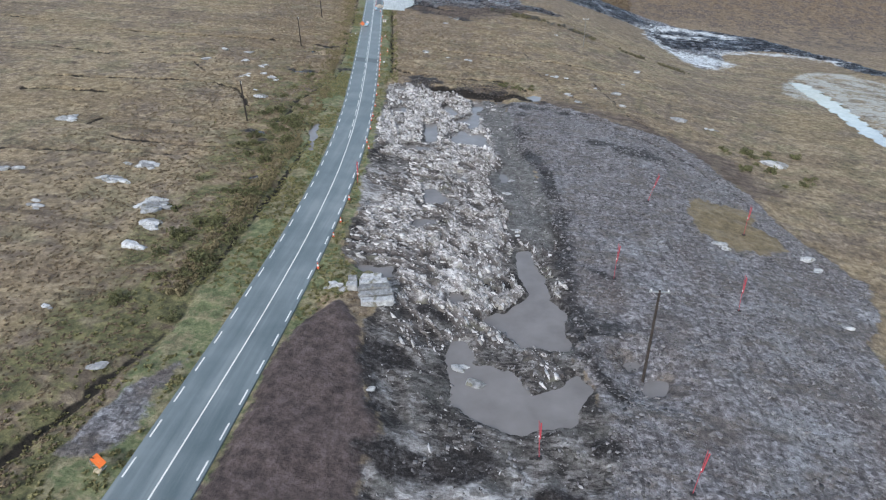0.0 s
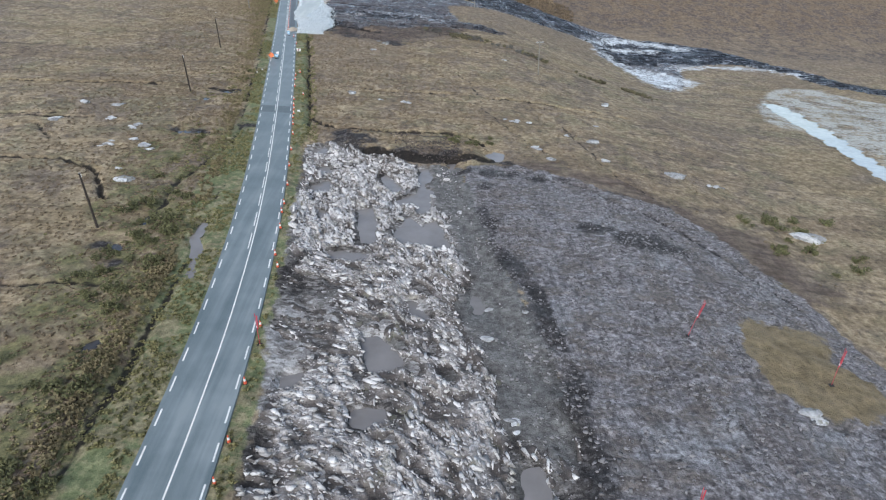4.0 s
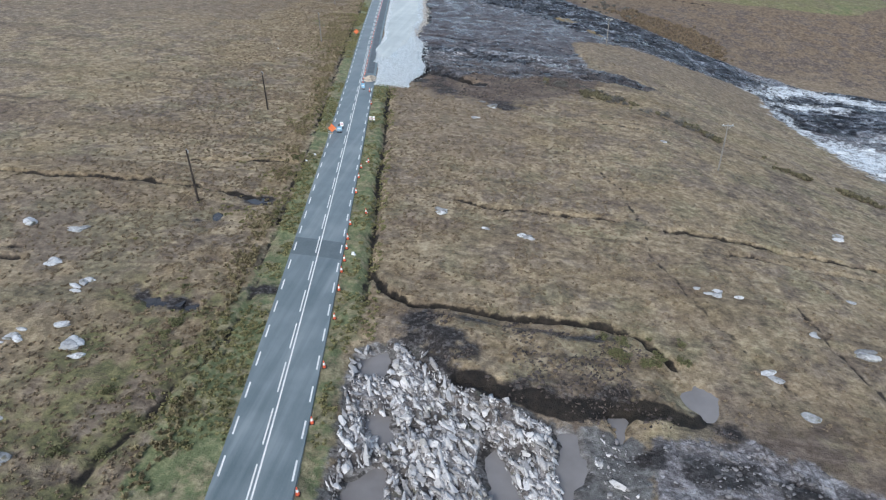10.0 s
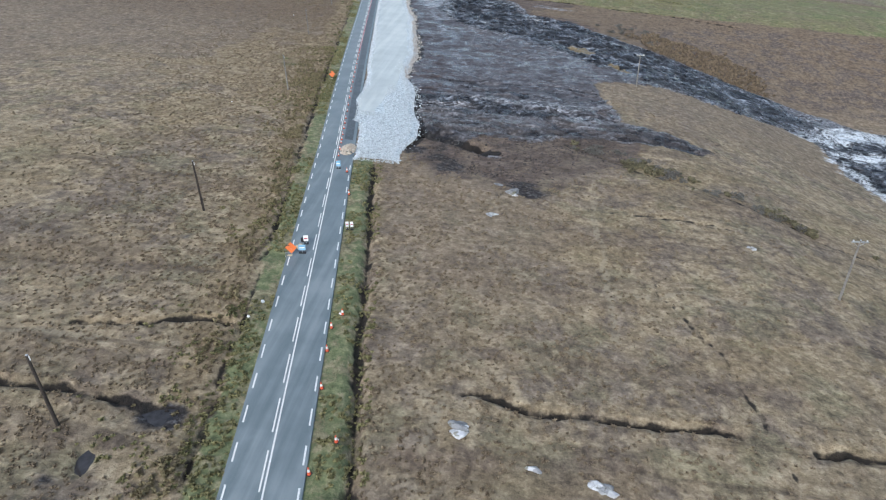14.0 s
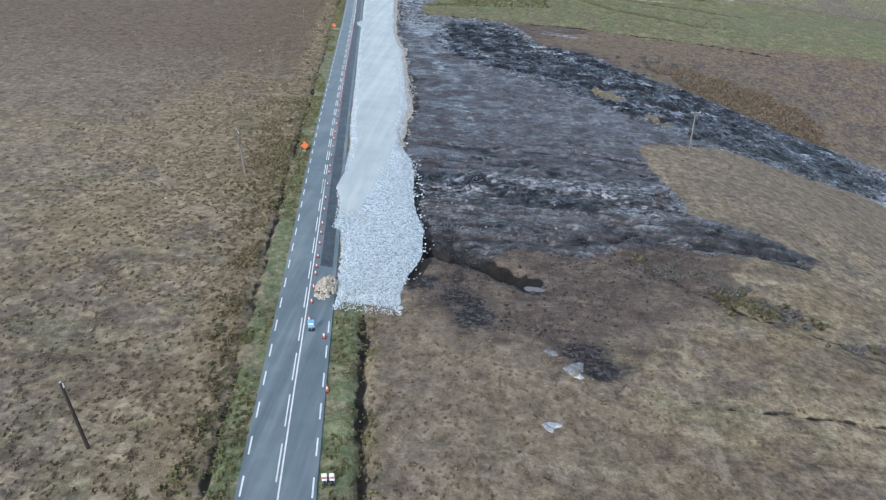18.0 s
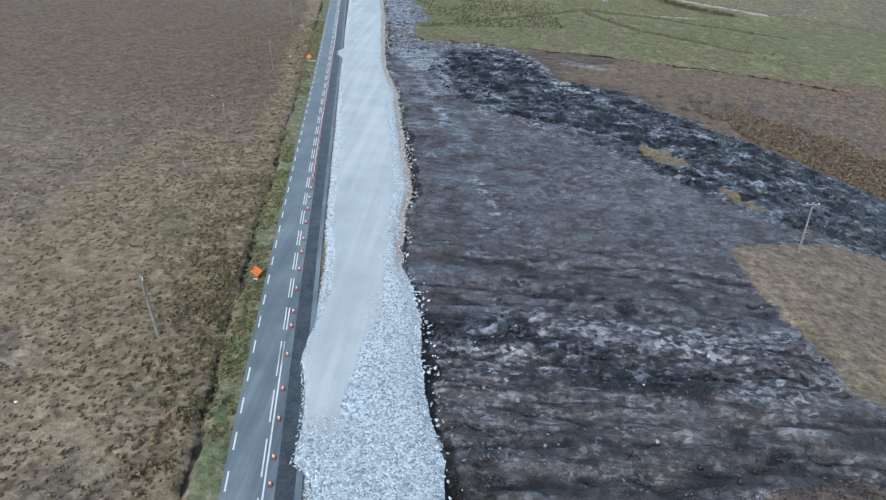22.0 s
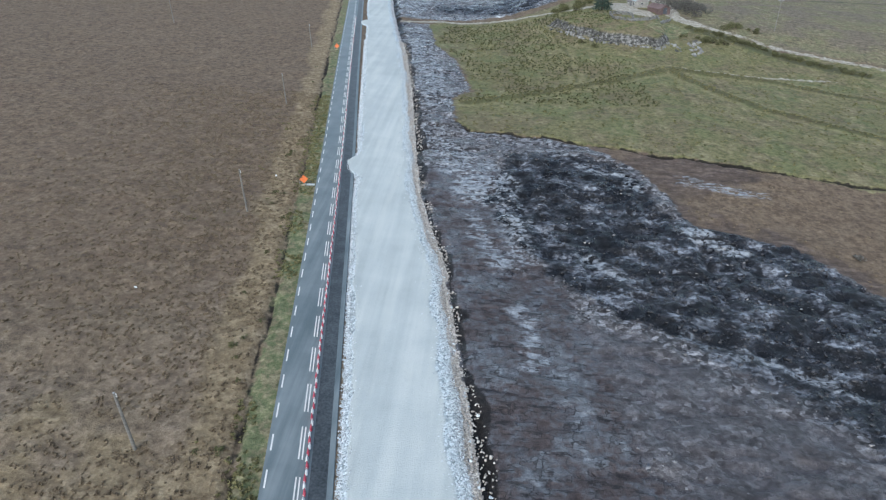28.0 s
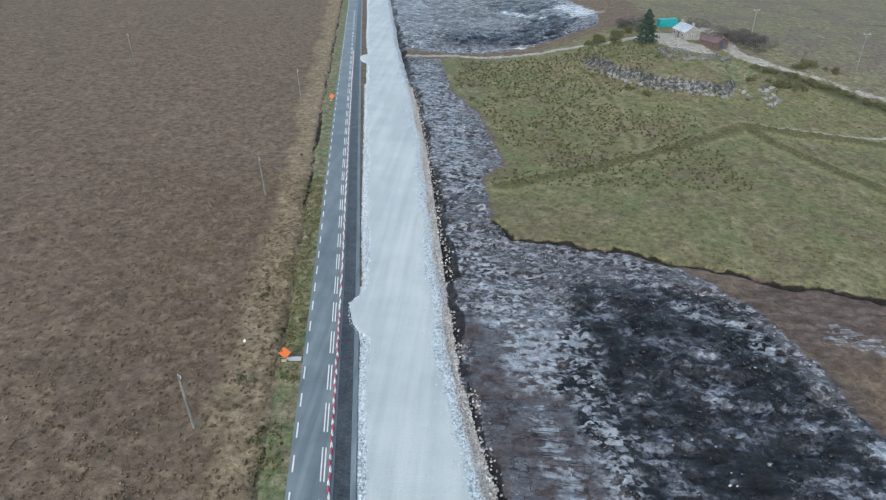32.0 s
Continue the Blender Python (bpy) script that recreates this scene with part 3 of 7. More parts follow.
    for outline, level in zip(PONDS, POND_Z):
        x0, x1 = min(p[0] for p in outline) - 4, max(p[0] for p in outline) + 4
        y0, y1 = min(p[1] for p in outline) - 4, max(p[1] for p in outline) + 4
        near = (x > x0) & (x < x1) & (y > y0) & (y < y1)
        if near.any():
            d = inside(wx[near], wy[near], outline) if x.ndim else inside(wx, wy, outline)
            zn = z[near] if x.ndim else z
            d = d + 0.7 * (fbm(x[near], y[near], 1.7, 3, 77) if x.ndim else fbm(x, y, 1.7, 3, 77))
            zn = zn + (level + 0.18 - zn) * ss(-3.5, -0.3, d) * 0.6
            zn = np.where((d > -2.2) & (d < -0.3), np.maximum(zn, level + 0.1), zn)
            zn = np.where(d > -0.4, np.minimum(zn, level + 0.25 - 0.9 * ss(-0.5, 0.9, d)), zn)
            if x.ndim:
                z[near] = zn
            else:
                z = zn
    river = ss(5.5, 2.4, line_dist(x, y, STREAM))
    z = z + river * (base(x, y) - 0.5 - z)
    # the bed of the causeway
    gl, gr = gravel_left(y), gravel_right(y)
    k = ss(-0.5, 0.6, np.minimum(x - gl, gr - x)) * ss(232.5, 234, y) * (1 - ss(680, 700, y))
    z = z + k * (base(x, y) - 0.25 - z)
    notch = np.clip(0.25 + 1.5 * vnoise(x * 0, y * 0.11, 8), 0.1, 1.3) * (0.6 + 0.8 * vnoise(x * 0, y * 0.45, 9))
    side = np.exp(-((x - gr - 0.5) / (0.3 + 0.4 * notch)) ** 2) * ss(236, 242, y)
    z = z - 0.65 * side * notch
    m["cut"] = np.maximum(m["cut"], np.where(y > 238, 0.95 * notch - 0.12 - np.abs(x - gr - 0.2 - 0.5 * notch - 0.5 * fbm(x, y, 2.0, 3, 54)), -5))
    return (z, m) if masks else z


def ground_z(x, y):
    return float(land(np.array([x]), np.array([y]))[0])


# ---- materials ----
class Mat:
    """A node material with short ways to wire it."""

    def __init__(self, name):
        self.m = bpy.data.materials.new(name)
        self.m.use_nodes = True
        self.t = self.m.node_tree
        self.bsdf = self.t.nodes["Principled BSDF"]
        self.pos = self.t.nodes.new("ShaderNodeNewGeometry").outputs["Position"]

    def put(self, socket, value):
        if isinstance(value, bpy.types.NodeSocket):
            self.t.links.new(value, socket)
        else:
            socket.default_value = value

    def noise(self, size, detail=3.0, stretch=(1, 1, 1), turn=0.0, rough=0.55):
        mp = self.t.nodes.new("ShaderNodeMapping")
        mp.inputs["Scale"].default_value = [s / size for s in stretch]
        mp.inputs["Rotation"].default_value = (0, 0, radians(turn))
        self.t.links.new(self.pos, mp.inputs["Vector"])
        n = self.t.nodes.new("ShaderNodeTexNoise")
        n.inputs["Scale"].default_value, n.inputs["Detail"].default_value, n.inputs["Roughness"].default_value = 1.0, detail, rough
        self.t.links.new(mp.outputs[0], n.inputs["Vector"])
        return n.outputs["Fac"]

    def cells(self, size, feature="F1", stretch=(1, 1, 1), turn=0.0, warp=0.0, metric="EUCLIDEAN"):
        mp = self.t.nodes.new("ShaderNodeMapping")
        mp.inputs["Scale"].default_value = [s / size for s in stretch]
        mp.inputs["Rotation"].default_value = (0, 0, radians(turn))
        self.t.links.new(self.pos, mp.inputs["Vector"])
        if warp:
            w = self.t.nodes.new("ShaderNodeTexNoise")
            w.inputs["Scale"].default_value, w.inputs["Detail"].default_value = 0.9 / size, 4.0
            self.t.links.new(self.pos, w.inputs["Vector"])
            add = self.t.nodes.new("ShaderNodeVectorMath")
            add.operation = "MULTIPLY_ADD"
            self.t.links.new(w.outputs["Color"], add.inputs[0])
            add.inputs[1].default_value = (warp, warp, warp)
            self.t.links.new(self.pos, add.inputs[2])
            self.t.links.new(add.outputs[0], mp.inputs["Vector"])
        n = self.t.nodes.new("ShaderNodeTexVoronoi")
        n.feature = feature
        n.distance = metric
        n.inputs["Scale"].default_value = 1.0
        self.t.links.new(mp.outputs[0], n.inputs["Vector"])
        return n

    def math(self, op, a, b=0.0, clamp=False):
        n = self.t.nodes.new("ShaderNodeMath")
        n.operation, n.use_clamp = op, clamp
        self.put(n.inputs[0], a), self.put(n.inputs[1], b)
        return n.outputs[0]

    def span(self, v, a, b, c=0.0, d=1.0):
        n = self.t.nodes.new("ShaderNodeMapRange")
        n.interpolation_type = "SMOOTHSTEP"
        self.put(n.inputs["Value"], v)
        for key, val in (("From Min", a), ("From Max", b), ("To Min", c), ("To Max", d)):
            self.put(n.inputs[key], val)
        return n.outputs[0]

    def ramp(self, v, *stops):
        n = self.t.nodes.new("ShaderNodeValToRGB")
        while len(n.color_ramp.elements) < len(stops):
            n.color_ramp.elements.new(0.5)
        for e, (p, c) in zip(n.color_ramp.elements, stops):
            e.position, e.color = p, (*c, 1)
        self.put(n.inputs[0], v)
        return n.outputs[0]

    def mix(self, f, a, b):
        n = self.t.nodes.new("ShaderNodeMix")
        n.data_type = "RGBA"
        self.put(n.inputs["Factor"], f)
        for sock, val in ((n.inputs[6], a), (n.inputs[7], b)):
            self.put(sock, (*val, 1) if isinstance(val, tuple) and len(val) == 3 else val)
        return n.outputs[2]

    def attr(self, name):
        n = self.t.nodes.new("ShaderNodeAttribute")
        n.attribute_name = name
        return n.outputs["Fac"]

    def rand(self):
        return self.t.nodes.new("ShaderNodeObjectInfo").outputs["Random"]

    def island(self):
        return self.t.nodes.new("ShaderNodeNewGeometry").outputs["Random Per Island"]

    def out(self, color, rough=0.8, bump=None, strength=0.5, dist=0.1, metal=0.0, spec=0.5):
        b = self.bsdf
        self.put(b.inputs["Base Color"], (*color, 1) if isinstance(color, tuple) else color)
        self.put(b.inputs["Roughness"], rough), self.put(b.inputs["Metallic"], metal)
        self.put(b.inputs["Specular IOR Level"], spec)
        if bump is not None:
            n = self.t.nodes.new("ShaderNodeBump")
            n.inputs["Strength"].default_value, n.inputs["Distance"].default_value = strength, dist
            self.t.links.new(bump, n.inputs["Height"])
            self.t.links.new(n.outputs[0], b.inputs["Normal"])
        return self.m


def ground_material():
    g = Mat("moorland_and_diggings")

    def hard(v, k):
        return g.math("ADD", g.math("MULTIPLY", g.math("SUBTRACT", v, 0.5), k), 0.5)

    def blend(a, ka, b):
        return g.math("ADD", g.math("MULTIPLY", a, ka), g.math("MULTIPLY", b, 1 - ka))
    big, mid = g.noise(16, 4), g.noise(3.6, 5)
    fine, grain = g.noise(0.9, 6, rough=0.66), g.noise(0.3, 5, rough=0.7)
    streak = g.noise(1.6, 5, (0.45, 1.5, 1), 8, rough=0.62)
    edge = g.math("MULTIPLY", g.math("SUBTRACT", g.noise(1.4, 5), 0.5), 3.0)

    def mask(name, soft=0.35, wild=1.0):
        return g.span(g.math("ADD", g.attr(name), g.math("MULTIPLY", edge, wild) if wild != 1.0 else edge), -soft, soft)
    # moor: drifts of purple-brown heather, bleached and olive grass
    t = hard(blend(blend(g.noise(1.9, 5, rough=0.62), 0.4, fine), 0.75, grain), 1.8)
    heather = g.ramp(t, (0.30, (0.083, 0.061, 0.045)), (0.5, (0.194, 0.150, 0.109)), (0.70, (0.348, 0.280, 0.209)))
    bleach = g.ramp(t, (0.30, (0.129, 0.096, 0.055)), (0.5, (0.283, 0.217, 0.137)), (0.72, (0.487, 0.397, 0.271)))
    olive = g.ramp(t, (0.30, (0.072, 0.063, 0.038)), (0.5, (0.191, 0.163, 0.097)), (0.70, (0.361, 0.314, 0.194)))
    col = g.mix(g.span(blend(mid, 0.5, big), 0.43, 0.53), heather, bleach)
    col = g.mix(g.span(g.noise(7, 5), 0.50, 0.62, 0, 0.7), col, olive)
    col = g.mix(g.span(g.noise(4.5, 5, (1.2, 0.8, 1), 40, rough=0.6), 0.54, 0.66, 0, 0.5), col, g.ramp(t, (0.3, (0.05, 0.035, 0.027)), (0.7, (0.165, 0.130, 0.098))))
    col = g.mix(g.span(streak, 0.56, 0.68, 0, 0.38), col, (0.085, 0.062, 0.045))
    col = g.mix(g.span(g.noise(13, 5, (0.35, 1.5, 1), 5, rough=0.6), 0.50, 0.62, 0, 0.55), col, g.ramp(t, (0.3, (0.066, 0.047, 0.034)), (0.5, (0.148, 0.105, 0.072)), (0.7, (0.26, 0.196, 0.138))))
    col = g.mix(g.math("MULTIPLY", g.span(g.noise(3.4, 4, (0.10, 1.2, 1), 4, rough=0.6), 0.57, 0.66, 0, 0.62), g.span(g.attr("heath"), 2, -6)), col, g.ramp(t, (0.3, (0.040, 0.028, 0.020)), (0.7, (0.150, 0.112, 0.080))))
    col = g.mix(g.span(g.noise(22, 4, (0.6, 1.2, 1), -12), 0.53, 0.64, 0, 0.5), col, g.ramp(t, (0.3, (0.115, 0.084, 0.042)), (0.5, (0.24, 0.178, 0.098)), (0.7, (0.40, 0.315, 0.19))))
    col = g.mix(g.math("MULTIPLY", g.span(g.math("ADD", g.attr("path"), g.math("MULTIPLY", edge, 0.2)), -0.2, 0.2), g.span(fine, 0.38, 0.56, 0.1, 0.65)), col, (0.33, 0.275, 0.19))
    col = g.mix(g.math("MULTIPLY", g.span(g.math("ADD", g.attr("bracken"), g.math("MULTIPLY", g.math("SUBTRACT", mid, 0.5), 40)), -2.5, 3.5), g.span(fine, 0.36, 0.56, 0.2, 0.7)), col, g.ramp(t, (0.3, (0.058, 0.043, 0.032)), (0.5, (0.135, 0.101, 0.074)), (0.7, (0.245, 0.188, 0.136))))
    col = g.mix(g.span(g.math("ADD", g.attr("heath"), g.math("MULTIPLY", edge, 1.5)), -2, 4, 0, 0.75), col, g.ramp(t, (0.25, (0.073, 0.053, 0.037)), (0.5, (0.196, 0.148, 0.105)), (0.75, (0.356, 0.282, 0.209))))
    col = g.mix(g.span(g.math("ADD", g.attr("heath"), g.math("MULTIPLY", edge, 2.0)), 5, 12, 0, 0.75), col, g.ramp(t, (0.25, (0.052, 0.034, 0.023)), (0.5, (0.138, 0.096, 0.063)), (0.75, (0.248, 0.182, 0.124))))
    col = g.mix(mask("tan", 1.2), col, g.ramp(t, (0.30, (0.115, 0.080, 0.046)), (0.5, (0.235, 0.178, 0.108)), (0.7, (0.39, 0.31, 0.20))))
    lush = g.ramp(t, (0.32, (0.045, 0.045, 0.024)), (0.5, (0.125, 0.120, 0.055)), (0.68, (0.26, 0.225, 0.11)))
    col = g.mix(g.math("MULTIPLY", g.span(g.math("ADD", g.attr("green"), g.math("MULTIPLY", edge, 2.0)), -1.5, 2.5), g.span(mid, 0.40, 0.56)), col, lush)
    col = g.mix(g.math("MULTIPLY", mask("scrub", 2.0), g.span(g.noise(5, 6, rough=0.65), 0.44, 0.58, 0, 0.9)), col, g.ramp(t, (0.3, (0.045, 0.036, 0.032)), (0.5, (0.115, 0.090, 0.076)), (0.7, (0.25, 0.19, 0.14))))
    soil = g.ramp(blend(hard(streak, 1.5), 0.5, t), (0.30, (0.030, 0.022, 0.018)), (0.5, (0.095, 0.069, 0.058)), (0.70, (0.203, 0.155, 0.130)))
    col = g.mix(g.math("MULTIPLY", g.span(g.math("ADD", g.attr("soil"), g.math("MULTIPLY", g.math("ADD", edge, g.math("MULTIPLY", g.math("SUBTRACT", mid, 0.5), 14)), 1.0)), -2.5, 0.8), g.span(blend(big, 0.4, mid), 0.38, 0.54, 0.35, 0.85)), col, soil)
    col = g.mix(g.span(g.math("ADD", g.attr("hill"), g.math("MULTIPLY", edge, 2.0)), -2, 3), col, g.mix(g.span(g.noise(17, 5), 0.46, 0.58), g.mix(g.span(mid, 0.44, 0.58), olive, g.ramp(t, (0.30, (0.085, 0.085, 0.044)), (0.5, (0.17, 0.162, 0.088)), (0.70, (0.27, 0.25, 0.145)))), g.ramp(t, (0.3, (0.078, 0.062, 0.044)), (0.5, (0.165, 0.135, 0.098)), (0.7, (0.27, 0.225, 0.165)))))
    turf = g.ramp(t, (0.30, (0.070, 0.092, 0.040)), (0.5, (0.150, 0.182, 0.082)), (0.70, (0.28, 0.29, 0.15)))
    grass = g.ramp(t, (0.30, (0.078, 0.076, 0.032)), (0.5, (0.162, 0.150, 0.068)), (0.70, (0.27, 0.245, 0.122)))
    grass = g.mix(g.span(big, 0.46, 0.60), grass, g.ramp(t, (0.32, (0.082, 0.090, 0.036)), (0.68, (0.215, 0.22, 0.098))))
    grass = g.mix(g.span(g.noise(9, 4), 0.47, 0.62, 0, 0.7), grass, g.ramp(t, (0.30, (0.080, 0.062, 0.036)), (0.5, (0.158, 0.126, 0.075)), (0.70, (0.26, 0.212, 0.132))))
    grass = g.mix(g.span(g.noise(5, 6, (1.4, 0.8, 1), 30, rough=0.6), 0.52, 0.64, 0, 0.7), grass, g.ramp(t, (0.30, (0.13, 0.115, 0.060)), (0.70, (0.36, 0.315, 0.185))))
    grass = g.mix(g.span(g.noise(3, 6, rough=0.65), 0.55, 0.66, 0, 0.6), grass, g.ramp(t, (0.30, (0.055, 0.066, 0.030)), (0.70, (0.17, 0.185, 0.085))))
    col = g.mix(mask("field"), col, grass)
    pale = g.math("MULTIPLY", g.span(g.attr("rush"), -2.4, -1.2), g.span(g.attr("rush"), -1.0, 0.0, 1.0, 0.0))
    col = g.mix(g.math("MULTIPLY", pale, g.span(fine, 0.36, 0.54, 0.1, 0.6)), col, (0.26, 0.235, 0.125))
    col = g.mix(g.math("MULTIPLY", g.span(g.math("ADD", g.attr("rush"), g.math("MULTIPLY", edge, 0.5)), -0.5, 0.5), g.span(fine, 0.34, 0.56, 0.15, 0.75)), col, (0.064, 0.064, 0.029))
    col = g.mix(g.math("MULTIPLY", mask("hedge", 1.2), g.span(fine, 0.34, 0.54, 0.3, 0.9)), col, (0.060, 0.064, 0.034))
    col = g.mix(g.math("MULTIPLY", mask("knoll", 1.0), g.span(mid, 0.44, 0.56, 0, 0.75)), col, g.ramp(t, (0.30, (0.085, 0.062, 0.035)), (0.7, (0.27, 0.215, 0.135))))
    face = g.math("MULTIPLY", g.span(g.attr("knoll"), -0.3, 0.4), g.span(g.attr("knoll"), 1.4, 2.4, 1.0, 0.0))
    col = g.mix(face, col, g.ramp(blend(hard(fine, 1.6), 0.6, grain), (0.36, (0.022, 0.020, 0.018)), (0.5, (0.085, 0.082, 0.076)), (0.66, (0.30, 0.29, 0.28))))
    col = g.mix(mask("verge"), col, g.mix(g.span(blend(mid, 0.6, fine), 0.45, 0.57, 0.22, 0.92), turf, olive))
    # stripped grey peat, clods on mud
    c = hard(blend(g.noise(0.55, 6, rough=0.7), 0.6, grain), 1.9)
    flake = g.cells(0.5, "F1", (0.75, 1.25, 1), 40, 0.4)
    c = g.math("ADD", g.math("MULTIPLY", c, 0.72), g.math("MULTIPLY", flake.outputs["Color"], 0.28))
    peat = g.ramp(c, (0.26, (0.036, 0.031, 0.032)), (0.5, (0.165, 0.152, 0.158)), (0.74, (0.43, 0.412, 0.425)))
    peat = g.mix(g.span(blend(mid, 0.6, streak), 0.47, 0.57, 0, 0.85), peat, g.ramp(c, (0.30, (0.040, 0.032, 0.028)), (0.70, (0.19, 0.158, 0.138))))
    peat = g.mix(g.span(g.noise(8, 5, (0.8, 1.2, 1), -25), 0.54, 0.63, 0, 0.6), peat, g.ramp(c, (0.30, (0.075, 0.072, 0.077)), (0.70, (0.42, 0.42, 0.44))))
    scrape = g.noise(1.3, 5, (1.7, 0.28, 1), 52, rough=0.62)
    peat = g.mix(g.span(scrape, 0.36, 0.46, 0.6, 0), peat, g.ramp(c, (0.3, (0.022, 0.018, 0.018)), (0.7, (0.085, 0.074, 0.072))))
    peat = g.mix(g.span(g.noise(11, 5, (1.3, 0.6, 1), 50, rough=0.6), 0.52, 0.62, 0, 0.7), peat, g.ramp(c, (0.28, (0.050, 0.040, 0.037)), (0.5, (0.108, 0.088, 0.082)), (0.74, (0.22, 0.186, 0.175))))
    col = g.mix(mask("peat"), col, peat)
    # excavation floor: pale crests of broken rock, black hollows, grey mud
    vein = g.noise(0.75, 6, (0.5, 1.6, 1), 37, rough=0.68)
    chip = g.cells(0.42, "F1", (0.7, 1.3, 1), 37, 0.35)
    bed = g.math("ADD", g.math("MULTIPLY", g.attr("crest"), 0.30), g.math("ADD", g.math("MULTIPLY", hard(blend(vein, 0.6, grain), 2.0), 0.62), g.math("MULTIPLY", chip.outputs["Color"], 0.34)))
    floor = g.ramp(bed, (0.26, (0.026, 0.022, 0.021)), (0.40, (0.088, 0.078, 0.073)), (0.54, (0.190, 0.174, 0.166)), (0.68, (0.31, 0.295, 0.29)), (0.84, (0.50, 0.485, 0.48)))
    floor = g.mix(g.span(g.noise(3.4, 5, rough=0.6), 0.52, 0.62, 0, 0.75), floor, g.ramp(c, (0.3, (0.034, 0.032, 0.029)), (0.7, (0.150, 0.142, 0.132))))
    paste = g.ramp(blend(hard(fine, 1.5), 0.6, c), (0.28, (0.040, 0.037, 0.035)), (0.5, (0.130, 0.125, 0.121)), (0.72, (0.25, 0.245, 0.24)))
    floor = g.mix(g.span(g.math("ADD", g.attr("grey"), g.math("MULTIPLY", edge, 1.2)), -1.0, 1.2, 0, 0.88), floor, paste)
    col = g.mix(mask("rubble"), col, floor)
    col = g.mix(mask("brown"), col, g.ramp(t, (0.30, (0.035, 0.025, 0.024)), (0.5, (0.085, 0.062, 0.058)), (0.70, (0.150, 0.115, 0.108))))
    # spoil: dark clods, cracked rafts of wet mud, black mire with painted sky sheen
    lay = g.noise(1.9, 6, (0.75, 1.25, 1), 10, rough=0.66)
    clod = g.cells(0.55, "F1", (0.8, 1.2, 1), 20, 0.4)
    speck = hard(blend(clod.outputs["Color"], 0.45, c), 1.45)
    spoil = g.ramp(blend(speck, 0.74, hard(lay, 1.6)), (0.26, (0.014, 0.012, 0.013)), (0.42, (0.062, 0.057, 0.059)), (0.56, (0.165, 0.159, 0.167)), (0.74, (0.47, 0.47, 0.50)))
    band = g.noise(5.0, 6, (0.3, 1.5, 1), -6, rough=0.6)
    spoil = g.mix(g.span(band, 0.40, 0.48, 0.85, 0), spoil, g.ramp(speck, (0.30, (0.012, 0.010, 0.011)), (0.5, (0.040, 0.036, 0.038)), (0.74, (0.17, 0.167, 0.176))))
    spoil = g.mix(g.span(blend(big, 0.5, mid), 0.50, 0.58, 0, 0.8), spoil, g.ramp(blend(speck, 0.5, fine), (0.30, (0.036, 0.031, 0.033)), (0.5, (0.116, 0.108, 0.114)), (0.70, (0.235, 0.227, 0.243))))
    spoil = g.mix(g.span(g.noise(4.0, 5, (0.7, 1.2, 1), 30), 0.57, 0.66, 0, 0.8), spoil, g.ramp(speck, (0.3, (0.030, 0.022, 0.020)), (0.7, (0.115, 0.088, 0.080))))
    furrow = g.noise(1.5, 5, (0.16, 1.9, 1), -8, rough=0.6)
    # furrow streaks painted near black for shaded troughs
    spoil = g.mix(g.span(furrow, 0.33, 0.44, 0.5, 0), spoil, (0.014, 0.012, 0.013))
    spoil = g.mix(g.span(g.math("ADD", g.attr("smooth"), g.math("MULTIPLY", edge, 2.0)), -2.0, 3.0, 0, 0.68), spoil, g.ramp(blend(fine, 0.6, mid), (0.36, (0.040, 0.034, 0.035)), (0.64, (0.128, 0.117, 0.125))))
    raft = g.cells(0.95, "F1", (0.7, 1.3, 1), 4, 0.5, "CHEBYCHEV")
    rim = g.math("SUBTRACT", g.cells(0.95, "F2", (0.7, 1.3, 1), 4, 0.5, "CHEBYCHEV").outputs["Distance"], raft.outputs["Distance"])
    wash = hard(blend(blend(mid, 0.55, g.noise(8, 4)), 0.62, fine), 1.7)
    slick = g.ramp(blend(raft.outputs["Color"], 0.2, wash), (0.30, (0.046, 0.033, 0.032)), (0.42, (0.082, 0.064, 0.063)), (0.52, (0.100, 0.094, 0.102)), (0.64, (0.150, 0.156, 0.172)), (0.80, (0.32, 0.34, 0.37)))
    slick = g.mix(g.math("MULTIPLY", g.span(rim, 0.0, 0.12, 0.85, 0.0), g.span(g.noise(1.7, 5), 0.44, 0.58)), slick, (0.014, 0.012, 0.013))
    slick = g.mix(g.span(g.noise(1.1, 6, (0.4, 1.6, 1), -8, rough=0.65), 0.36, 0.44, 0.9, 0), slick, (0.020, 0.017, 0.018))
    spoil = g.mix(mask("slick", 1.0), spoil, slick)
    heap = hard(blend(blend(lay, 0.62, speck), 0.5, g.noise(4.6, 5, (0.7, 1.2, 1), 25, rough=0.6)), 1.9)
    # blue-grey and pale stops paint the sky's sheen on black peat
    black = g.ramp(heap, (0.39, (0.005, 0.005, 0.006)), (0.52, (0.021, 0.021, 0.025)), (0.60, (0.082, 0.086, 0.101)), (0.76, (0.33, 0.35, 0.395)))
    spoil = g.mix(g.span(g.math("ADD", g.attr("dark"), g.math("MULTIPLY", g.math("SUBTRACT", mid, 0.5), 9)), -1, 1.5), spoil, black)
    spoil = g.mix(g.math("MULTIPLY", mask("pale", 1.8), g.span(hard(blend(lay, 0.6, speck), 1.6), 0.42, 0.66)), spoil, g.ramp(fine, (0.35, (0.22, 0.23, 0.25)), (0.65, (0.48, 0.50, 0.53))))
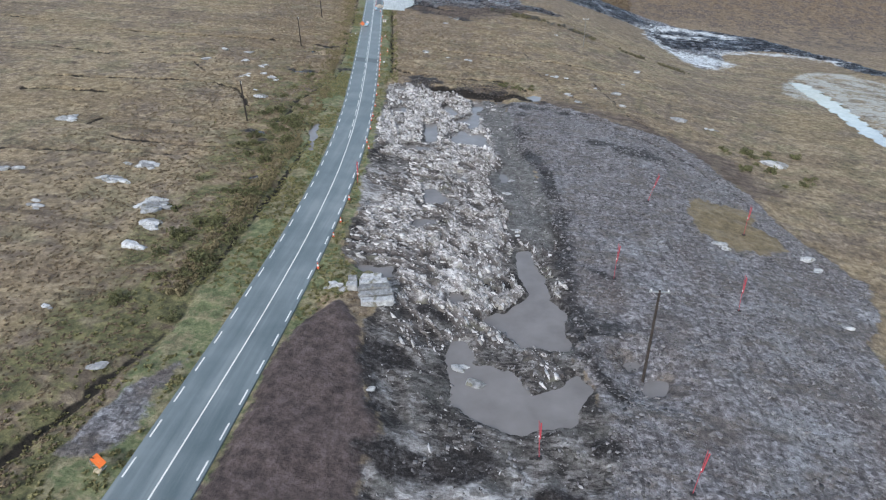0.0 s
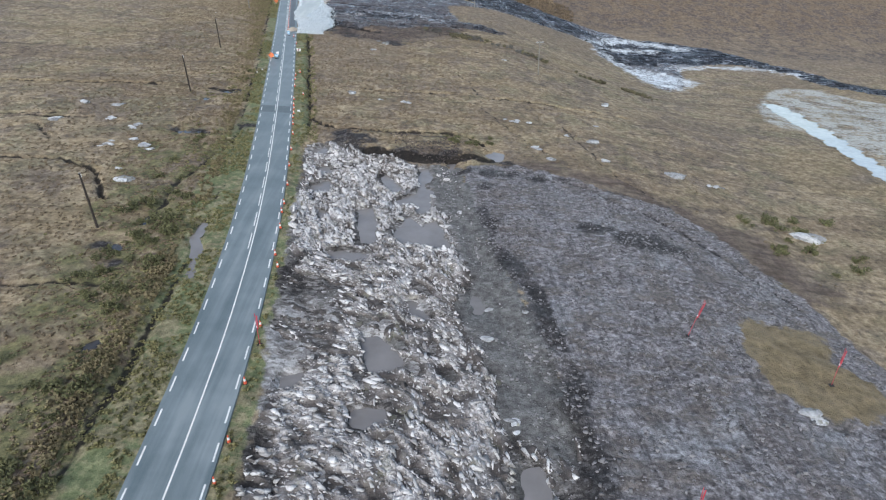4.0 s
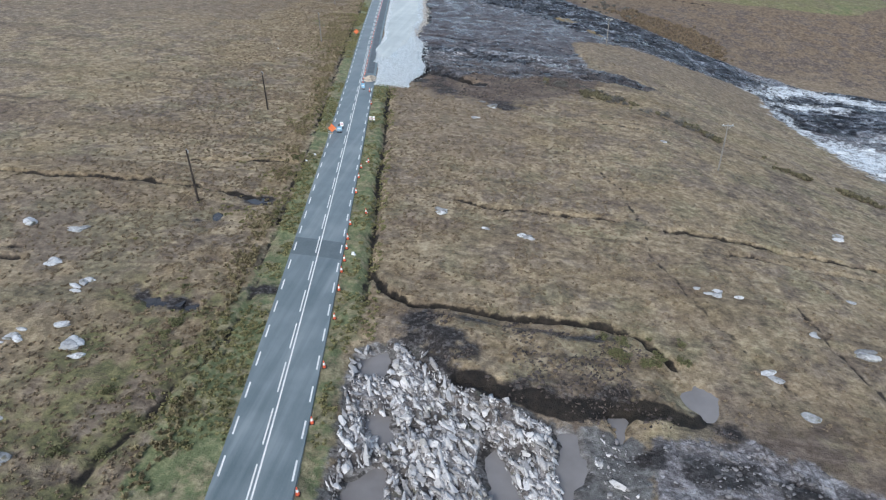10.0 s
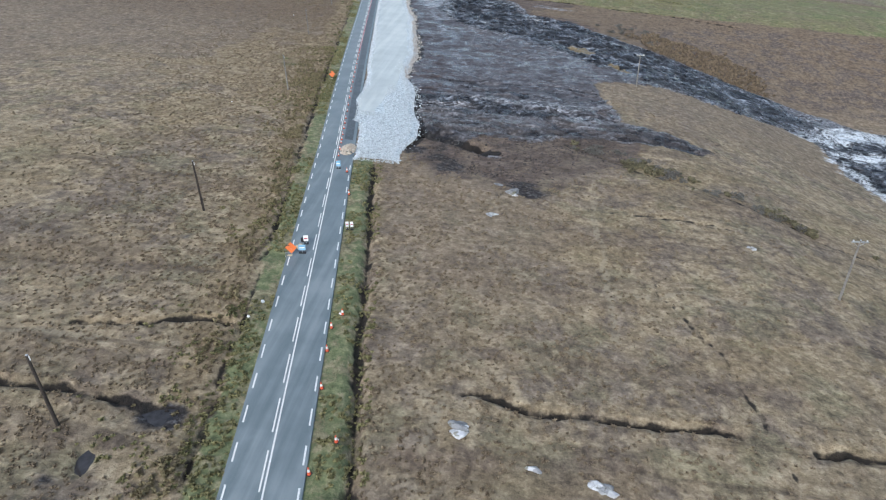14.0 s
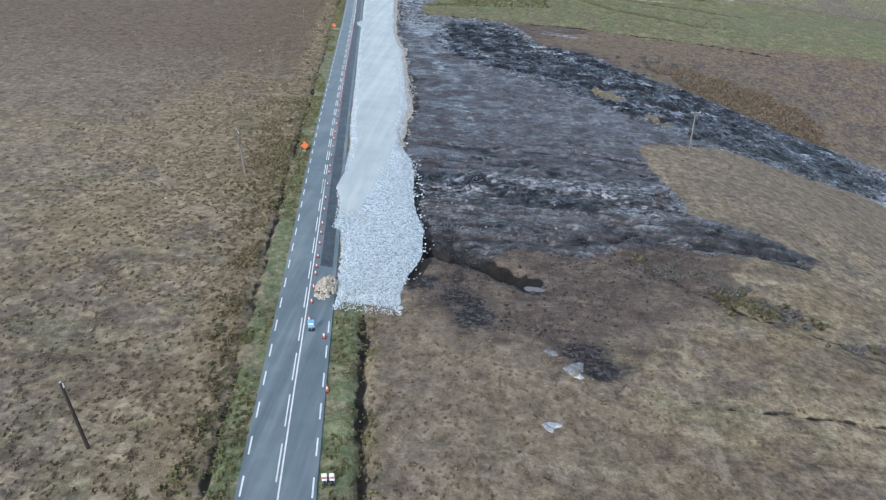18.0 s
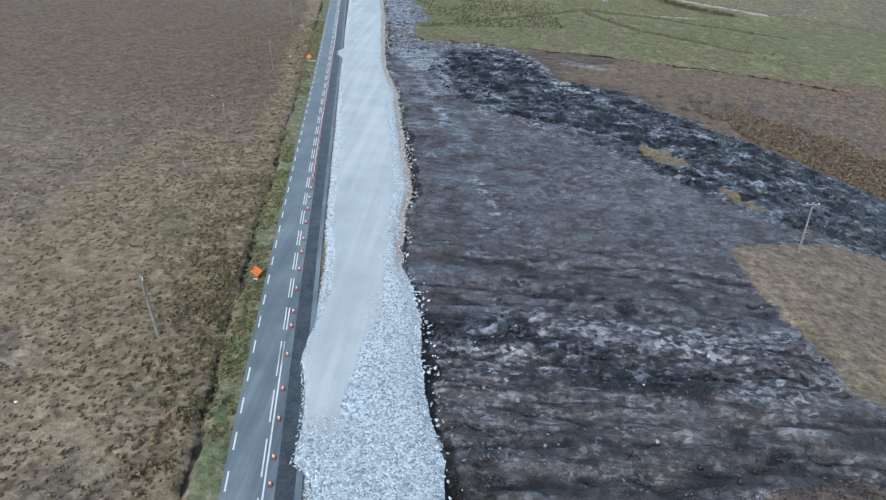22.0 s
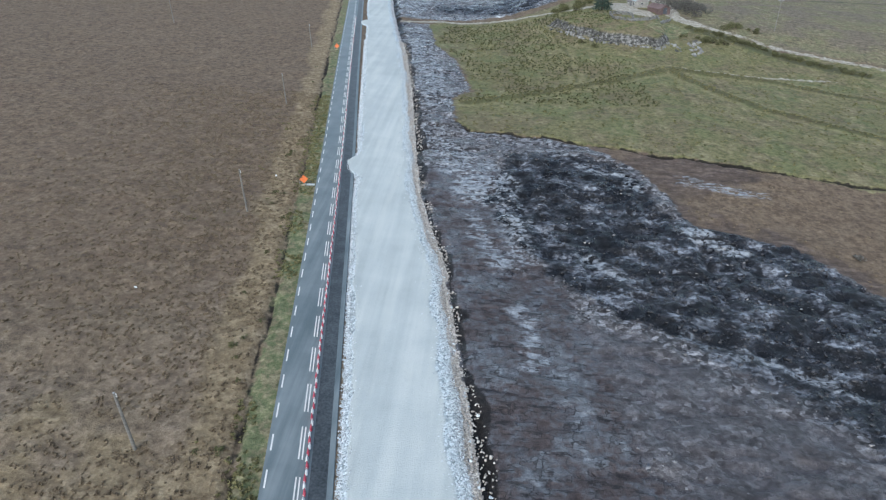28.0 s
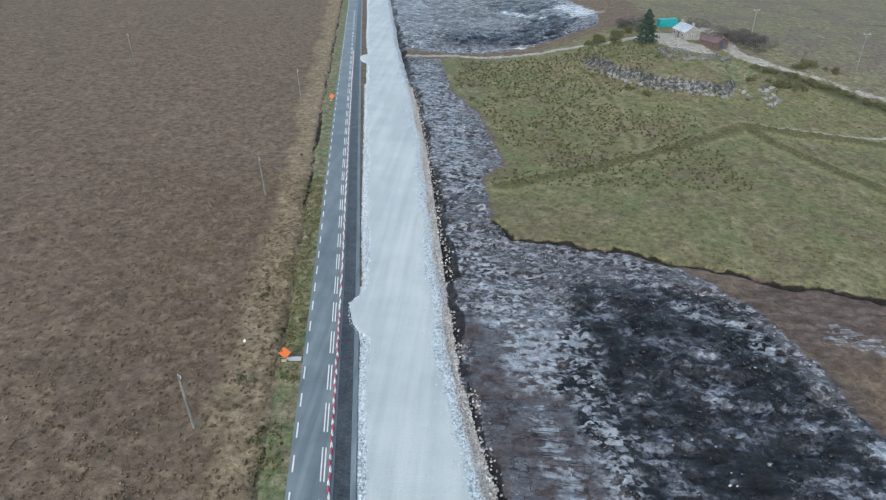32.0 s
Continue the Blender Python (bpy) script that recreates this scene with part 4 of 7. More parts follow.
    spoil = g.mix(g.math("MULTIPLY", mask("peaty", 2.0), g.span(furrow, 0.34, 0.46, 0.95, 0.5)), spoil, g.ramp(blend(hard(furrow, 1.4), 0.6, c), (0.32, (0.018, 0.014, 0.013)), (0.5, (0.084, 0.068, 0.062)), (0.68, (0.200, 0.174, 0.165))))
    # carved cracks blackened, the shade inside them put into the colour
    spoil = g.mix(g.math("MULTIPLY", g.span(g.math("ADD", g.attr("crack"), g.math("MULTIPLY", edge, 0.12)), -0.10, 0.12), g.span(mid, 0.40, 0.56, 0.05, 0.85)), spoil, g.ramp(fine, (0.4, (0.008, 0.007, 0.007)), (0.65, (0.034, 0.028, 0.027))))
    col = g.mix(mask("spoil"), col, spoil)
    col = g.mix(mask("ochre"), col, g.ramp(t, (0.30, (0.105, 0.076, 0.038)), (0.70, (0.27, 0.205, 0.115))))
    # sky sheen of the wet streaks, painted into the base colour
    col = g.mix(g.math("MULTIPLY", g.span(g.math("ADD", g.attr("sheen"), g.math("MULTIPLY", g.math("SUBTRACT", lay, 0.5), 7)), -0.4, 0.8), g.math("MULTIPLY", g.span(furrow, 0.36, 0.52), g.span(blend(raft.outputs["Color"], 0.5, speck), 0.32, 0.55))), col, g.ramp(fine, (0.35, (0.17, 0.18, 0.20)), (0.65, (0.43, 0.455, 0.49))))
    col = g.mix(g.math("MULTIPLY", mask("white", 1.0), g.span(hard(blend(g.noise(6, 5), 0.45, g.noise(0.9, 5, (0.7, 1.3, 1), 0, 0.7)), 1.8), 0.34, 0.60, 0, 0.9)), col, g.ramp(blend(grain, 0.6, fine), (0.36, (0.30, 0.29, 0.245)), (0.64, (0.66, 0.66, 0.63))))
    col = g.mix(g.math("MULTIPLY", g.span(g.math("ADD", g.attr("foam"), g.math("MULTIPLY", g.math("SUBTRACT", lay, 0.5), 16)), -1.5, 2.5), g.span(blend(c, 0.5, mid), 0.36, 0.56)), col, (0.68, 0.71, 0.74))
    col = g.mix(mask("track"), col, g.ramp(fine, (0.36, (0.23, 0.205, 0.165)), (0.64, (0.52, 0.48, 0.41))))
    col = g.mix(mask("mud", 0.7), col, g.ramp(c, (0.34, (0.010, 0.008, 0.008)), (0.5, (0.030, 0.025, 0.024)), (0.74, (0.14, 0.13, 0.132))))
    # black peat in cuts, ditches and causeway foot, with recess shade painted in
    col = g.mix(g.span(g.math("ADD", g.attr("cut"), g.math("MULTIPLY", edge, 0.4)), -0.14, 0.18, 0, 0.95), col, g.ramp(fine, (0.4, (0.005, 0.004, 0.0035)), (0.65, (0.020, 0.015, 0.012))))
    wet = g.math("MAXIMUM", mask("spoil"), g.math("MULTIPLY", mask("peat"), 0.6))
    rough = g.math("SUBTRACT", 0.92, g.math("MULTIPLY", wet, g.span(mid, 0.38, 0.60, 0.30, 0.70)))
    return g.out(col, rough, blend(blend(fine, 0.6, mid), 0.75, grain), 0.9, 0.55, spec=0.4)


def simple(name, lo, hi, size=0.3, rough=0.7, bump=0.3, dist=0.02, metal=0.0, vary=None):
    """A surface between two colours: grain over larger blotches; vary: 'object' or 'island' shifts it piece by piece."""
    g = Mat(name)
    v = g.math("ADD", g.math("MULTIPLY", g.noise(size, 4), 0.55), g.math("MULTIPLY", g.noise(size * 7, 3), 0.45))
    if vary:
        r = g.island() if vary == "island" else g.rand()
        v = g.math("ADD", g.math("MULTIPLY", v, 0.6), g.math("MULTIPLY", r, 0.4))
        return g.out(g.ramp(v, (0.25, lo), (0.75, hi)), rough, g.noise(size, 4), bump, dist, metal)
    return g.out(g.ramp(v, (0.36, lo), (0.64, hi)), rough, g.noise(size, 4), bump, dist, metal)


def road_material():
    g = Mat("worn_wet_asphalt")
    along = g.noise(1.0, 3, (1, 0.05, 1), -10.5)
    v = g.math("ADD", g.math("MULTIPLY", along, 0.6), g.math("MULTIPLY", g.noise(5, 4), 0.4))
    col = g.ramp(v, (0.36, (0.098, 0.128, 0.140)), (0.5, (0.150, 0.182, 0.196)), (0.64, (0.225, 0.258, 0.272)))
    col = g.mix(g.span(g.noise(0.06, 2), 0.45, 0.7, 0, 0.25), col, (0.25, 0.27, 0.28))
    return g.out(col, g.span(along, 0.35, 0.65, 0.42, 0.62), g.noise(0.05, 2), 0.3, 0.01)


def crushed_stone():
    """Rolled buff middle, loose blue-white shoulders, warmer coarse stone at the outer foot."""
    g = Mat("crushed_stone")
    tracks = g.noise(1.6, 3, (1, 0.035, 1), -10.5)
    v = g.math("ADD", g.math("MULTIPLY", tracks, 0.55), g.math("MULTIPLY", g.noise(6, 4), 0.45))
    wob = g.math("MULTIPLY", g.math("SUBTRACT", g.noise(3.0, 5), 0.5), 3.0)
    col = g.ramp(v, (0.36, (0.42, 0.455, 0.455)), (0.5, (0.495, 0.53, 0.525)), (0.64, (0.57, 0.595, 0.58)))
    speck = g.noise(0.16, 3, rough=0.7)
    chips = g.cells(0.24, "F1")
    loose = g.ramp(g.math("ADD", g.math("MULTIPLY", chips.outputs["Color"], 0.55), g.math("MULTIPLY", speck, 0.45)), (0.30, (0.24, 0.28, 0.30)), (0.5, (0.47, 0.53, 0.56)), (0.70, (0.72, 0.77, 0.80)))
    warm = g.ramp(g.math("ADD", g.math("MULTIPLY", chips.outputs["Color"], 0.55), g.math("MULTIPLY", speck, 0.45)), (0.30, (0.20, 0.175, 0.16)), (0.5, (0.47, 0.44, 0.42)), (0.70, (0.76, 0.73, 0.71)))
    k = g.span(g.math("ADD", g.attr("loose"), g.math("MULTIPLY", wob, 0.25)), 0.3, 0.7)
    col = g.mix(g.span(g.noise(2.2, 4, (1, 0.06, 1), -10.5), 0.52, 0.66, 0, 0.45), col, (0.60, 0.62, 0.595))
    col = g.mix(g.span(g.noise(9, 5, (1, 0.4, 1), -10.5), 0.52, 0.64, 0, 0.5), col, (0.42, 0.455, 0.46))
    col = g.mix(g.span(speck, 0.55, 0.75, 0, 0.3), col, (0.72, 0.74, 0.74))
    col = g.mix(g.span(speck, 0.25, 0.44, 0.35, 0), col, (0.28, 0.30, 0.31))
    col = g.mix(k, col, loose)
    col = g.mix(g.math("MULTIPLY", g.span(g.math("ADD", g.attr("from_right"), g.math("MULTIPLY", wob, 0.6)), 0.7, 1.6, 0.8, 0), g.span(g.attr("from_start"), 45, 75)), col, warm)
    return g.out(col, 0.85, g.math("ADD", speck, g.math("MULTIPLY", g.math("MULTIPLY", chips.outputs["Distance"], k), -1.5)), 0.8, 0.06)


M_GROUND = ground_material()
M_ROAD = road_material()
M_PATCH = simple("dark_asphalt_patch", (0.088, 0.108, 0.118), (0.130, 0.155, 0.168), 0.2, 0.6)
M_LANE = simple("dark_wet_lane", (0.020, 0.025, 0.029), (0.090, 0.102, 0.112), 0.25, 0.45)
M_PAINT = simple("white_road_paint", (0.62, 0.62, 0.60), (0.82, 0.82, 0.80), 0.15, 0.6)
M_FINE = crushed_stone()
M_ROCK = simple("pale_broken_rock", (0.045, 0.038, 0.036), (0.50, 0.475, 0.468), 0.3, 0.8, 0.5, 0.05, vary="island")
M_STONE = simple("quarried_stone", (0.30, 0.33, 0.35), (0.76, 0.80, 0.83), 0.1, 0.8, 0.4, vary="island")
M_WATER = simple("muddy_water", (0.175, 0.160, 0.154), (0.235, 0.218, 0.212), 2.5, 0.05, 0.02)
M_POOL = simple("dark_peat_water", (0.020, 0.017, 0.016), (0.055, 0.050, 0.050), 0.8, 0.06, 0.02)
M_STREAM = simple("pale_stream_water", (0.36, 0.40, 0.42), (0.47, 0.51, 0.53), 1.2, 0.2, 0.1)
M_WOOD = simple("weathered_pole_timber", (0.020, 0.015, 0.013), (0.060, 0.047, 0.040), 0.2, 0.85)
M_GREYWOOD = simple("bleached_pole_timber", (0.13, 0.12, 0.11), (0.28, 0.26, 0.235), 0.2, 0.85)
M_RED = simple("red_plastic", (0.44, 0.05, 0.085), (0.58, 0.09, 0.13), 0.5, 0.45, 0.05)
M_POST = simple("faded_crimson_paint", (0.34, 0.03, 0.05), (0.48, 0.06, 0.08), 0.5, 0.6, 0.05)
M_CONE = simple("orange_red_plastic", (0.60, 0.085, 0.035), (0.72, 0.13, 0.06), 0.3, 0.5, 0.05)
M_WHITE = simple("white_plastic", (0.66, 0.66, 0.66), (0.82, 0.82, 0.82), 0.3, 0.45, 0.05)
M_BLACK = simple("black_rubber", (0.012, 0.012, 0.013), (0.03, 0.03, 0.032), 0.2, 0.7, 0.1)
M_ORANGE = simple("orange_sign_sheet", (0.58, 0.125, 0.03), (0.70, 0.17, 0.045), 0.5, 0.4, 0.02)
M_STEEL = simple("galvanised_steel", (0.35, 0.36, 0.37), (0.55, 0.56, 0.57), 0.2, 0.4, 0.1, metal=0.8)
M_BLUE = simple("blue_sign_sheet", (0.16, 0.34, 0.50), (0.28, 0.48, 0.64), 0.4, 0.4, 0.02)
M_SAND = simple("sandbag_cloth", (0.42, 0.34, 0.22), (0.60, 0.50, 0.36), 0.15, 0.9)


# ---- mesh helpers ----
def mesh_of(name, verts, faces, material, smooth=False):
    me = bpy.data.meshes.new(name)
    me.from_pydata([tuple(v) for v in verts], [], [tuple(f) for f in faces])
    me.materials.append(material)
    if smooth:
        me.shade_smooth()
    me.update()
    return me


def part(name, bm, material, parent=None, label=""):
    """Link a bmesh as one mesh object, under a thing or a part."""
    me = bpy.data.meshes.new(name)
    bm.to_mesh(me)
    bm.free()
    me.materials.append(material)
    ob = new(name, me)
    ob.parent = parent
    return tagged(ob, label)


def box(sx, sy, sz, at=(0, 0, 0), bevel=0.0, turn=None, bm=None):
    """A box with its base's middle at at."""
    bm = bm or bmesh.new()
    mat = Matrix.Translation(Vector(at) + Vector((0, 0, sz / 2)))
    if turn:
        mat = Matrix.Translation(at) @ turn @ Matrix.Translation((0, 0, sz / 2))
    made = bmesh.ops.create_cube(bm, size=1.0, matrix=mat @ Matrix.Diagonal((sx, sy, sz, 1)))
    if bevel:
        edges = {e for v in made["verts"] for e in v.link_edges}
        bmesh.ops.bevel(bm, geom=list(edges), offset=bevel, segments=2, affect="EDGES", profile=0.6)
    return bm


def tube(r0, r1, h, at=(0, 0, 0), sides=10, turn=None, bm=None):
    bm = bm or bmesh.new()
    mat = Matrix.Translation(at) @ (turn or Matrix()) @ Matrix.Translation((0, 0, h / 2))
    bmesh.ops.create_cone(bm, cap_ends=True, segments=sides, radius1=r0, radius2=r1, depth=h, matrix=mat)
    return bm


def strip(name, y0, y1, step, profile, material, kind="structure", label="", category=""):
    """A long body beside the road: profile is (offset from the left edge line, height over the land)."""
    ys = np.arange(y0, y1 + step / 2, step)
    verts, faces = [], []
    n = len(profile)
    for y in ys:
        xl = float(road_left(y))
        for o, h in profile:
            verts.append((xl + o, y, float(base(xl + o, y)) + h))
    for i in range(len(ys) - 1):
        for j in range(n - 1):
            a = i * n + j
            faces.append((a, a + 1, a + n + 1, a + n))
    return tagged(new(name, mesh_of(name, verts, faces, material)), label, category, kind=kind)


# ---- the ground ----
def spaced(core0, core1, step, reach0, reach1, grow):
    mid = list(np.arange(core0, core1 + step / 2, step))
    lo, hi, s = [], [], step
    v = mid[0]
    while v > reach0:
        s *= grow
        v -= s
        lo.append(v)
    v, s = mid[-1], step
    while v < reach1:
        s *= grow
        v += s
        hi.append(v)
    return np.array(lo[::-1] + mid + hi)


U = spaced(-74, 82, 0.5, -2600, 2600, 1.06)
near_y = np.arange(24, 440, 0.5)
far_y = spaced(440, 560, 0.9, 440, 3200, 1.05)
behind = spaced(24, 25, 0.5, -1200, 25, 1.12)
Y = np.unique(np.concatenate([behind[behind < 24], near_y, far_y[far_y >= 440]]))
GY, GU = np.meshgrid(Y, U, indexing="ij")
GX = GU + road_left(GY)
GZ, MASKS = land(GX, GY, True)
nu = len(U)
coords = np.stack([GX, GY, GZ], -1).reshape(-1, 3)
ii = (np.arange(len(Y) - 1)[:, None] * nu + np.arange(nu - 1)[None, :]).reshape(-1)
quads = np.stack([ii, ii + 1, ii + nu + 1, ii + nu], 1)
region = np.zeros(len(coords), int)
for code, key in ((1, "field"), (2, "spoil"), (3, "peat"), (4, "rubble"), (5, "brown")):
    region[MASKS[key].reshape(-1) > 0] = code
face_region = region[quads[:, 0]]
SHEETS = [
    ("ground", "brown boggy moorland with bleached grass and peat cuts"),
    ("ground_field", "rough green pasture above the stripped bog"),
    ("ground_spoil", "dark wet peat spoil spread beside the causeway"),
    ("ground_peat", "grey stripped peat field scored by diggers"),
    ("ground_excavation", "excavated floor of broken rock and mud"),
    ("ground_heap", "smooth brown peat heap beside the road"),
]
for code, (name, label) in enumerate(SHEETS):
    q = quads[face_region == code]
    used, inv = np.unique(q, return_inverse=True)
    me = bpy.data.meshes.new(name)
    me.vertices.add(len(used))
    me.vertices.foreach_set("co", coords[used].astype(np.float32).reshape(-1))
    me.loops.add(q.size)
    me.loops.foreach_set("vertex_index", inv.reshape(-1).astype(np.int32))
    me.polygons.add(len(q))
    me.polygons.foreach_set("loop_start", np.arange(0, q.size, 4, dtype=np.int32))
    for key, val in MASKS.items():
        at = me.attributes.new(key, "FLOAT", "POINT")
        at.data.foreach_set("value", np.clip(val.reshape(-1)[used], -30, 30).astype(np.float32))
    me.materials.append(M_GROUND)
    me.update()
    me.validate()
    me.shade_smooth()
    tagged(new(name, me), label, "ground", kind="structure")

# ---- the road and its markings ----
road = strip("road", -60, 900, 2.0, [(-0.45, -0.25), (-0.38, 0.06), (1.4, 0.10), (2.95, 0.13), (4.5, 0.10), (6.05, 0.06), (6.12, -0.25)], M_ROAD, label="narrow grey asphalt road across the bog", category="road")
strip("road_patch", 158.8, 162.6, 1.0, [(-0.35, 0.068), (2.95, 0.136), (6.0, 0.068)], M_PATCH, label="dark asphalt repair across the road", category="road patch")
strip("closed_lane", 240, 640, 2.0, [(3.95, 0.125), (4.05, 0.140), (5.6, 0.07), (6.25, -0.4)], M_LANE, label="dark closed lane beside the causeway", category="road")


def dash(y, length, offset, width):
    ys = [y, y + length / 2, y + length]
    verts = []
    for v in ys:
        xl = float(road_left(v))
        for o in (offset - width / 2, offset + width / 2):
            h = np.interp(o, [-0.38, 1.4, 2.95, 4.5, 6.05], [0.06, 0.10, 0.13, 0.10, 0.06])
            verts.append((xl + o, v, float(base(xl + o, v)) + h + 0.012))
    return mesh_of("dash", verts, [(0, 1, 3, 2), (2, 3, 5, 4)], M_PAINT)


def markings(name, y0, y1, period, length, offset, width, label):
    root = tagged(new(name), label, "road marking", kind="structure")
    y = y0
    while y < y1:
        new("dash", dash(y, length, offset, width)).parent = root
        y += period


markings("edge_line", 22.0, 620, 4.17, 2.0, 0.0, 0.16, "broken white edge line on the asphalt")
markings("edge_line", 22.6, 230, 4.17, 2.0, 5.75, 0.16, "broken white edge line on the asphalt")
markings("centre_line", 106, 262, 5.95, 4.0, 2.72, 0.14, "broken white centre line on the asphalt")
markings("centre_line", 262, 600, 5.95, 4.0, 2.72, 0.14, "broken white centre line on the asphalt")
markings("centre_line", 262, 600, 5.95, 4.0, 3.05, 0.14, "broken white centre line on the asphalt")
markings("centre_line", 20, 262, 6.0, 6.02, 3.05, 0.15, "continuous white centre line on the asphalt")

# ---- the stone causeway ----
def causeway():
    ys = np.concatenate([np.arange(232.6, 440, 0.6), np.arange(440, 690, 1.5)])
    cols = np.linspace(0, 1, 33)
    YY, CC = np.meshgrid(ys, cols, indexing="ij")
    gl, gr = gravel_left(YY) + 0.35 * fbm(YY, YY * 0, 3, 3, 51), gravel_right(YY) + 0.45 * fbm(YY, YY * 0 + 9, 3, 3, 52)
    XX = gl + (gr - gl) * CC
    YY = YY - (0.9 * fbm(XX, XX * 0, 2.4, 3, 55) + 0.5 * ss(-41, -38, XX)) * ss(240, 233, YY)
    edge = np.minimum(XX - gl, gr - XX)
    side_r = gr - XX
    top = 0.45 * ss(0, 1.3, edge) * ss(232.6, 235, YY)
    rough = ss(2.2, 0.8, np.minimum(side_r * 0.62, XX - gl + 0.6)) + (1 - ss(252, 258, YY))
    ZZ = base(XX, YY) - 0.3 + top * 1.15 + fbm(XX, YY, 0.9, 2, 53) * (0.02 + 0.07 * np.clip(rough, 0, 1))
    # rolled smooth on the road side first, the outer shoulder and the raw end still loose
    shoulder = 2.3 + 6.4 * (1 - ss(250, 288, YY)) + 0.9 * fbm(XX, YY, 6, 2, 57)
    loose = np.maximum(np.maximum(ss(shoulder + 0.8, shoulder - 0.8, side_r), ss(1.5, 0.6, XX - gl)), ss(256.5, 252.5, YY + 1.2 * fbm(XX, YY, 4, 2, 58)))
    n = len(cols)
    a = (np.arange(len(ys) - 1)[:, None] * n + np.arange(n - 1)[None, :]).reshape(-1)
    me = mesh_of("causeway", np.stack([XX, YY, ZZ], -1).reshape(-1, 3), np.stack([a, a + 1, a + n + 1, a + n], 1).tolist(), M_FINE, True)
    for key, val in (("loose", loose), ("from_right", gr - XX), ("from_start", YY - 233)):
        me.attributes.new(key, "FLOAT", "POINT").data.foreach_set("value", val.astype(np.float32).reshape(-1))
    return tagged(new("causeway", me), "new pale crushed-stone causeway beside the road", "road", kind="structure")


causeway()

# ---- ponds: level water that the ground's hollows shape ----
def pond(outline, level, water):
    x0, x1 = min(p[0] for p in outline) - 2, max(p[0] for p in outline) + 2
    y0, y1 = min(p[1] for p in outline) - 2, max(p[1] for p in outline) + 2
    xs, ys = np.arange(x0, x1, 0.5), np.arange(y0, y1, 0.5)
    PX, PY = np.meshgrid(xs, ys)
    wx, wy = PX + 0.9 * fbm(PX, PY, 5, 3, 3), PY + 0.9 * fbm(PX, PY, 5, 3, 7)
    keep = inside(wx, wy, outline) > -1.6
    n = len(xs)
    faces = [(i * n + j, i * n + j + 1, (i + 1) * n + j + 1, (i + 1) * n + j) for i in range(len(ys) - 1) for j in range(n - 1) if keep[i, j]]
    verts = [(a, b, level) for a, b in zip(PX.reshape(-1), PY.reshape(-1))]
    bm = bmesh.new()
    bm.from_mesh(mesh_of("pond", verts, faces, water))
    bmesh.ops.delete(bm, geom=[v for v in bm.verts if not v.link_faces], context="VERTS")
    tagged(part("pond", bm, water), "still muddy water lying in a hollow", "water", kind="structure")


for outline, level in zip(PONDS, POND_Z):
    pond(outline, level, M_POOL if outline in DARK_POOLS else M_WATER)

def stream():
    verts, faces = [], []
    n = 120
    at = np.linspace(0, len(STREAM) - 1.001, n)
    for t in at:
        k = int(t)
        f = t - k
        (ax, ay), (bx, by) = STREAM[k], STREAM[k + 1]
        x, y = ax + (bx - ax) * f, ay + (by - ay) * f
        d = Vector((by - ay, ax - bx)).normalized()
        w = 2.3 + 1.1 * float(ss(168, 205, y)) - 1.6 * float(ss(216, 226, y))
        for sgn in (-1, 1):
            e = w * (1 + 0.25 * math.sin(t * 9 + sgn * 2) + 0.2 * math.sin(t * 23 + sgn))
            px, py = x + sgn * e * d.x, y + sgn * e * d.y
            verts.append((px, py, float(base(x, y)) - 0.2))
    for i in range(n - 1):
        faces.append((2 * i, 2 * i + 1, 2 * i + 3, 2 * i + 2))
    tagged(new("stream", mesh_of("stream", verts, faces, M_STREAM)), "pale slow stream through the white reed bed", "water", kind="structure")


stream()

# ==== THINGS ====
rng = np.random.default_rng(7)


def hull(points):
    bm = bmesh.new()
    for p in points:
        bm.verts.new(p)
    out = bmesh.ops.convex_hull(bm, input=bm.verts)
    bmesh.ops.delete(bm, geom=list({g for g in out["geom_interior"] + out["geom_unused"] if isinstance(g, bmesh.types.BMVert)}), context="VERTS")
    bmesh.ops.triangulate(bm, faces=bm.faces[:])
    return bm


def rock_shape(n, seed):
    """An angular stone about one metre across: a hull of points on a squared-off ball."""
    r = np.random.default_rng(seed)
    p = r.normal(size=(n, 3))
    p /= np.abs(p).max(axis=1, keepdims=True) ** 0.6 * np.linalg.norm(p, axis=1, keepdims=True) ** 0.4
    p *= 0.5 * r.uniform(0.75, 1.0, (n, 1))
    return hull([tuple(v) for v in p])


SHAPES, ROCK_ARRAYS = [], []
for k in range(12):
    bm = rock_shape(11, 100 + k)
    bm.verts.ensure_lookup_table()
    ROCK_ARRAYS.append((np.array([v.co[:] for v in bm.verts]), np.array([[v.index for v in f.verts] for f in bm.faces])))
    bm.free()


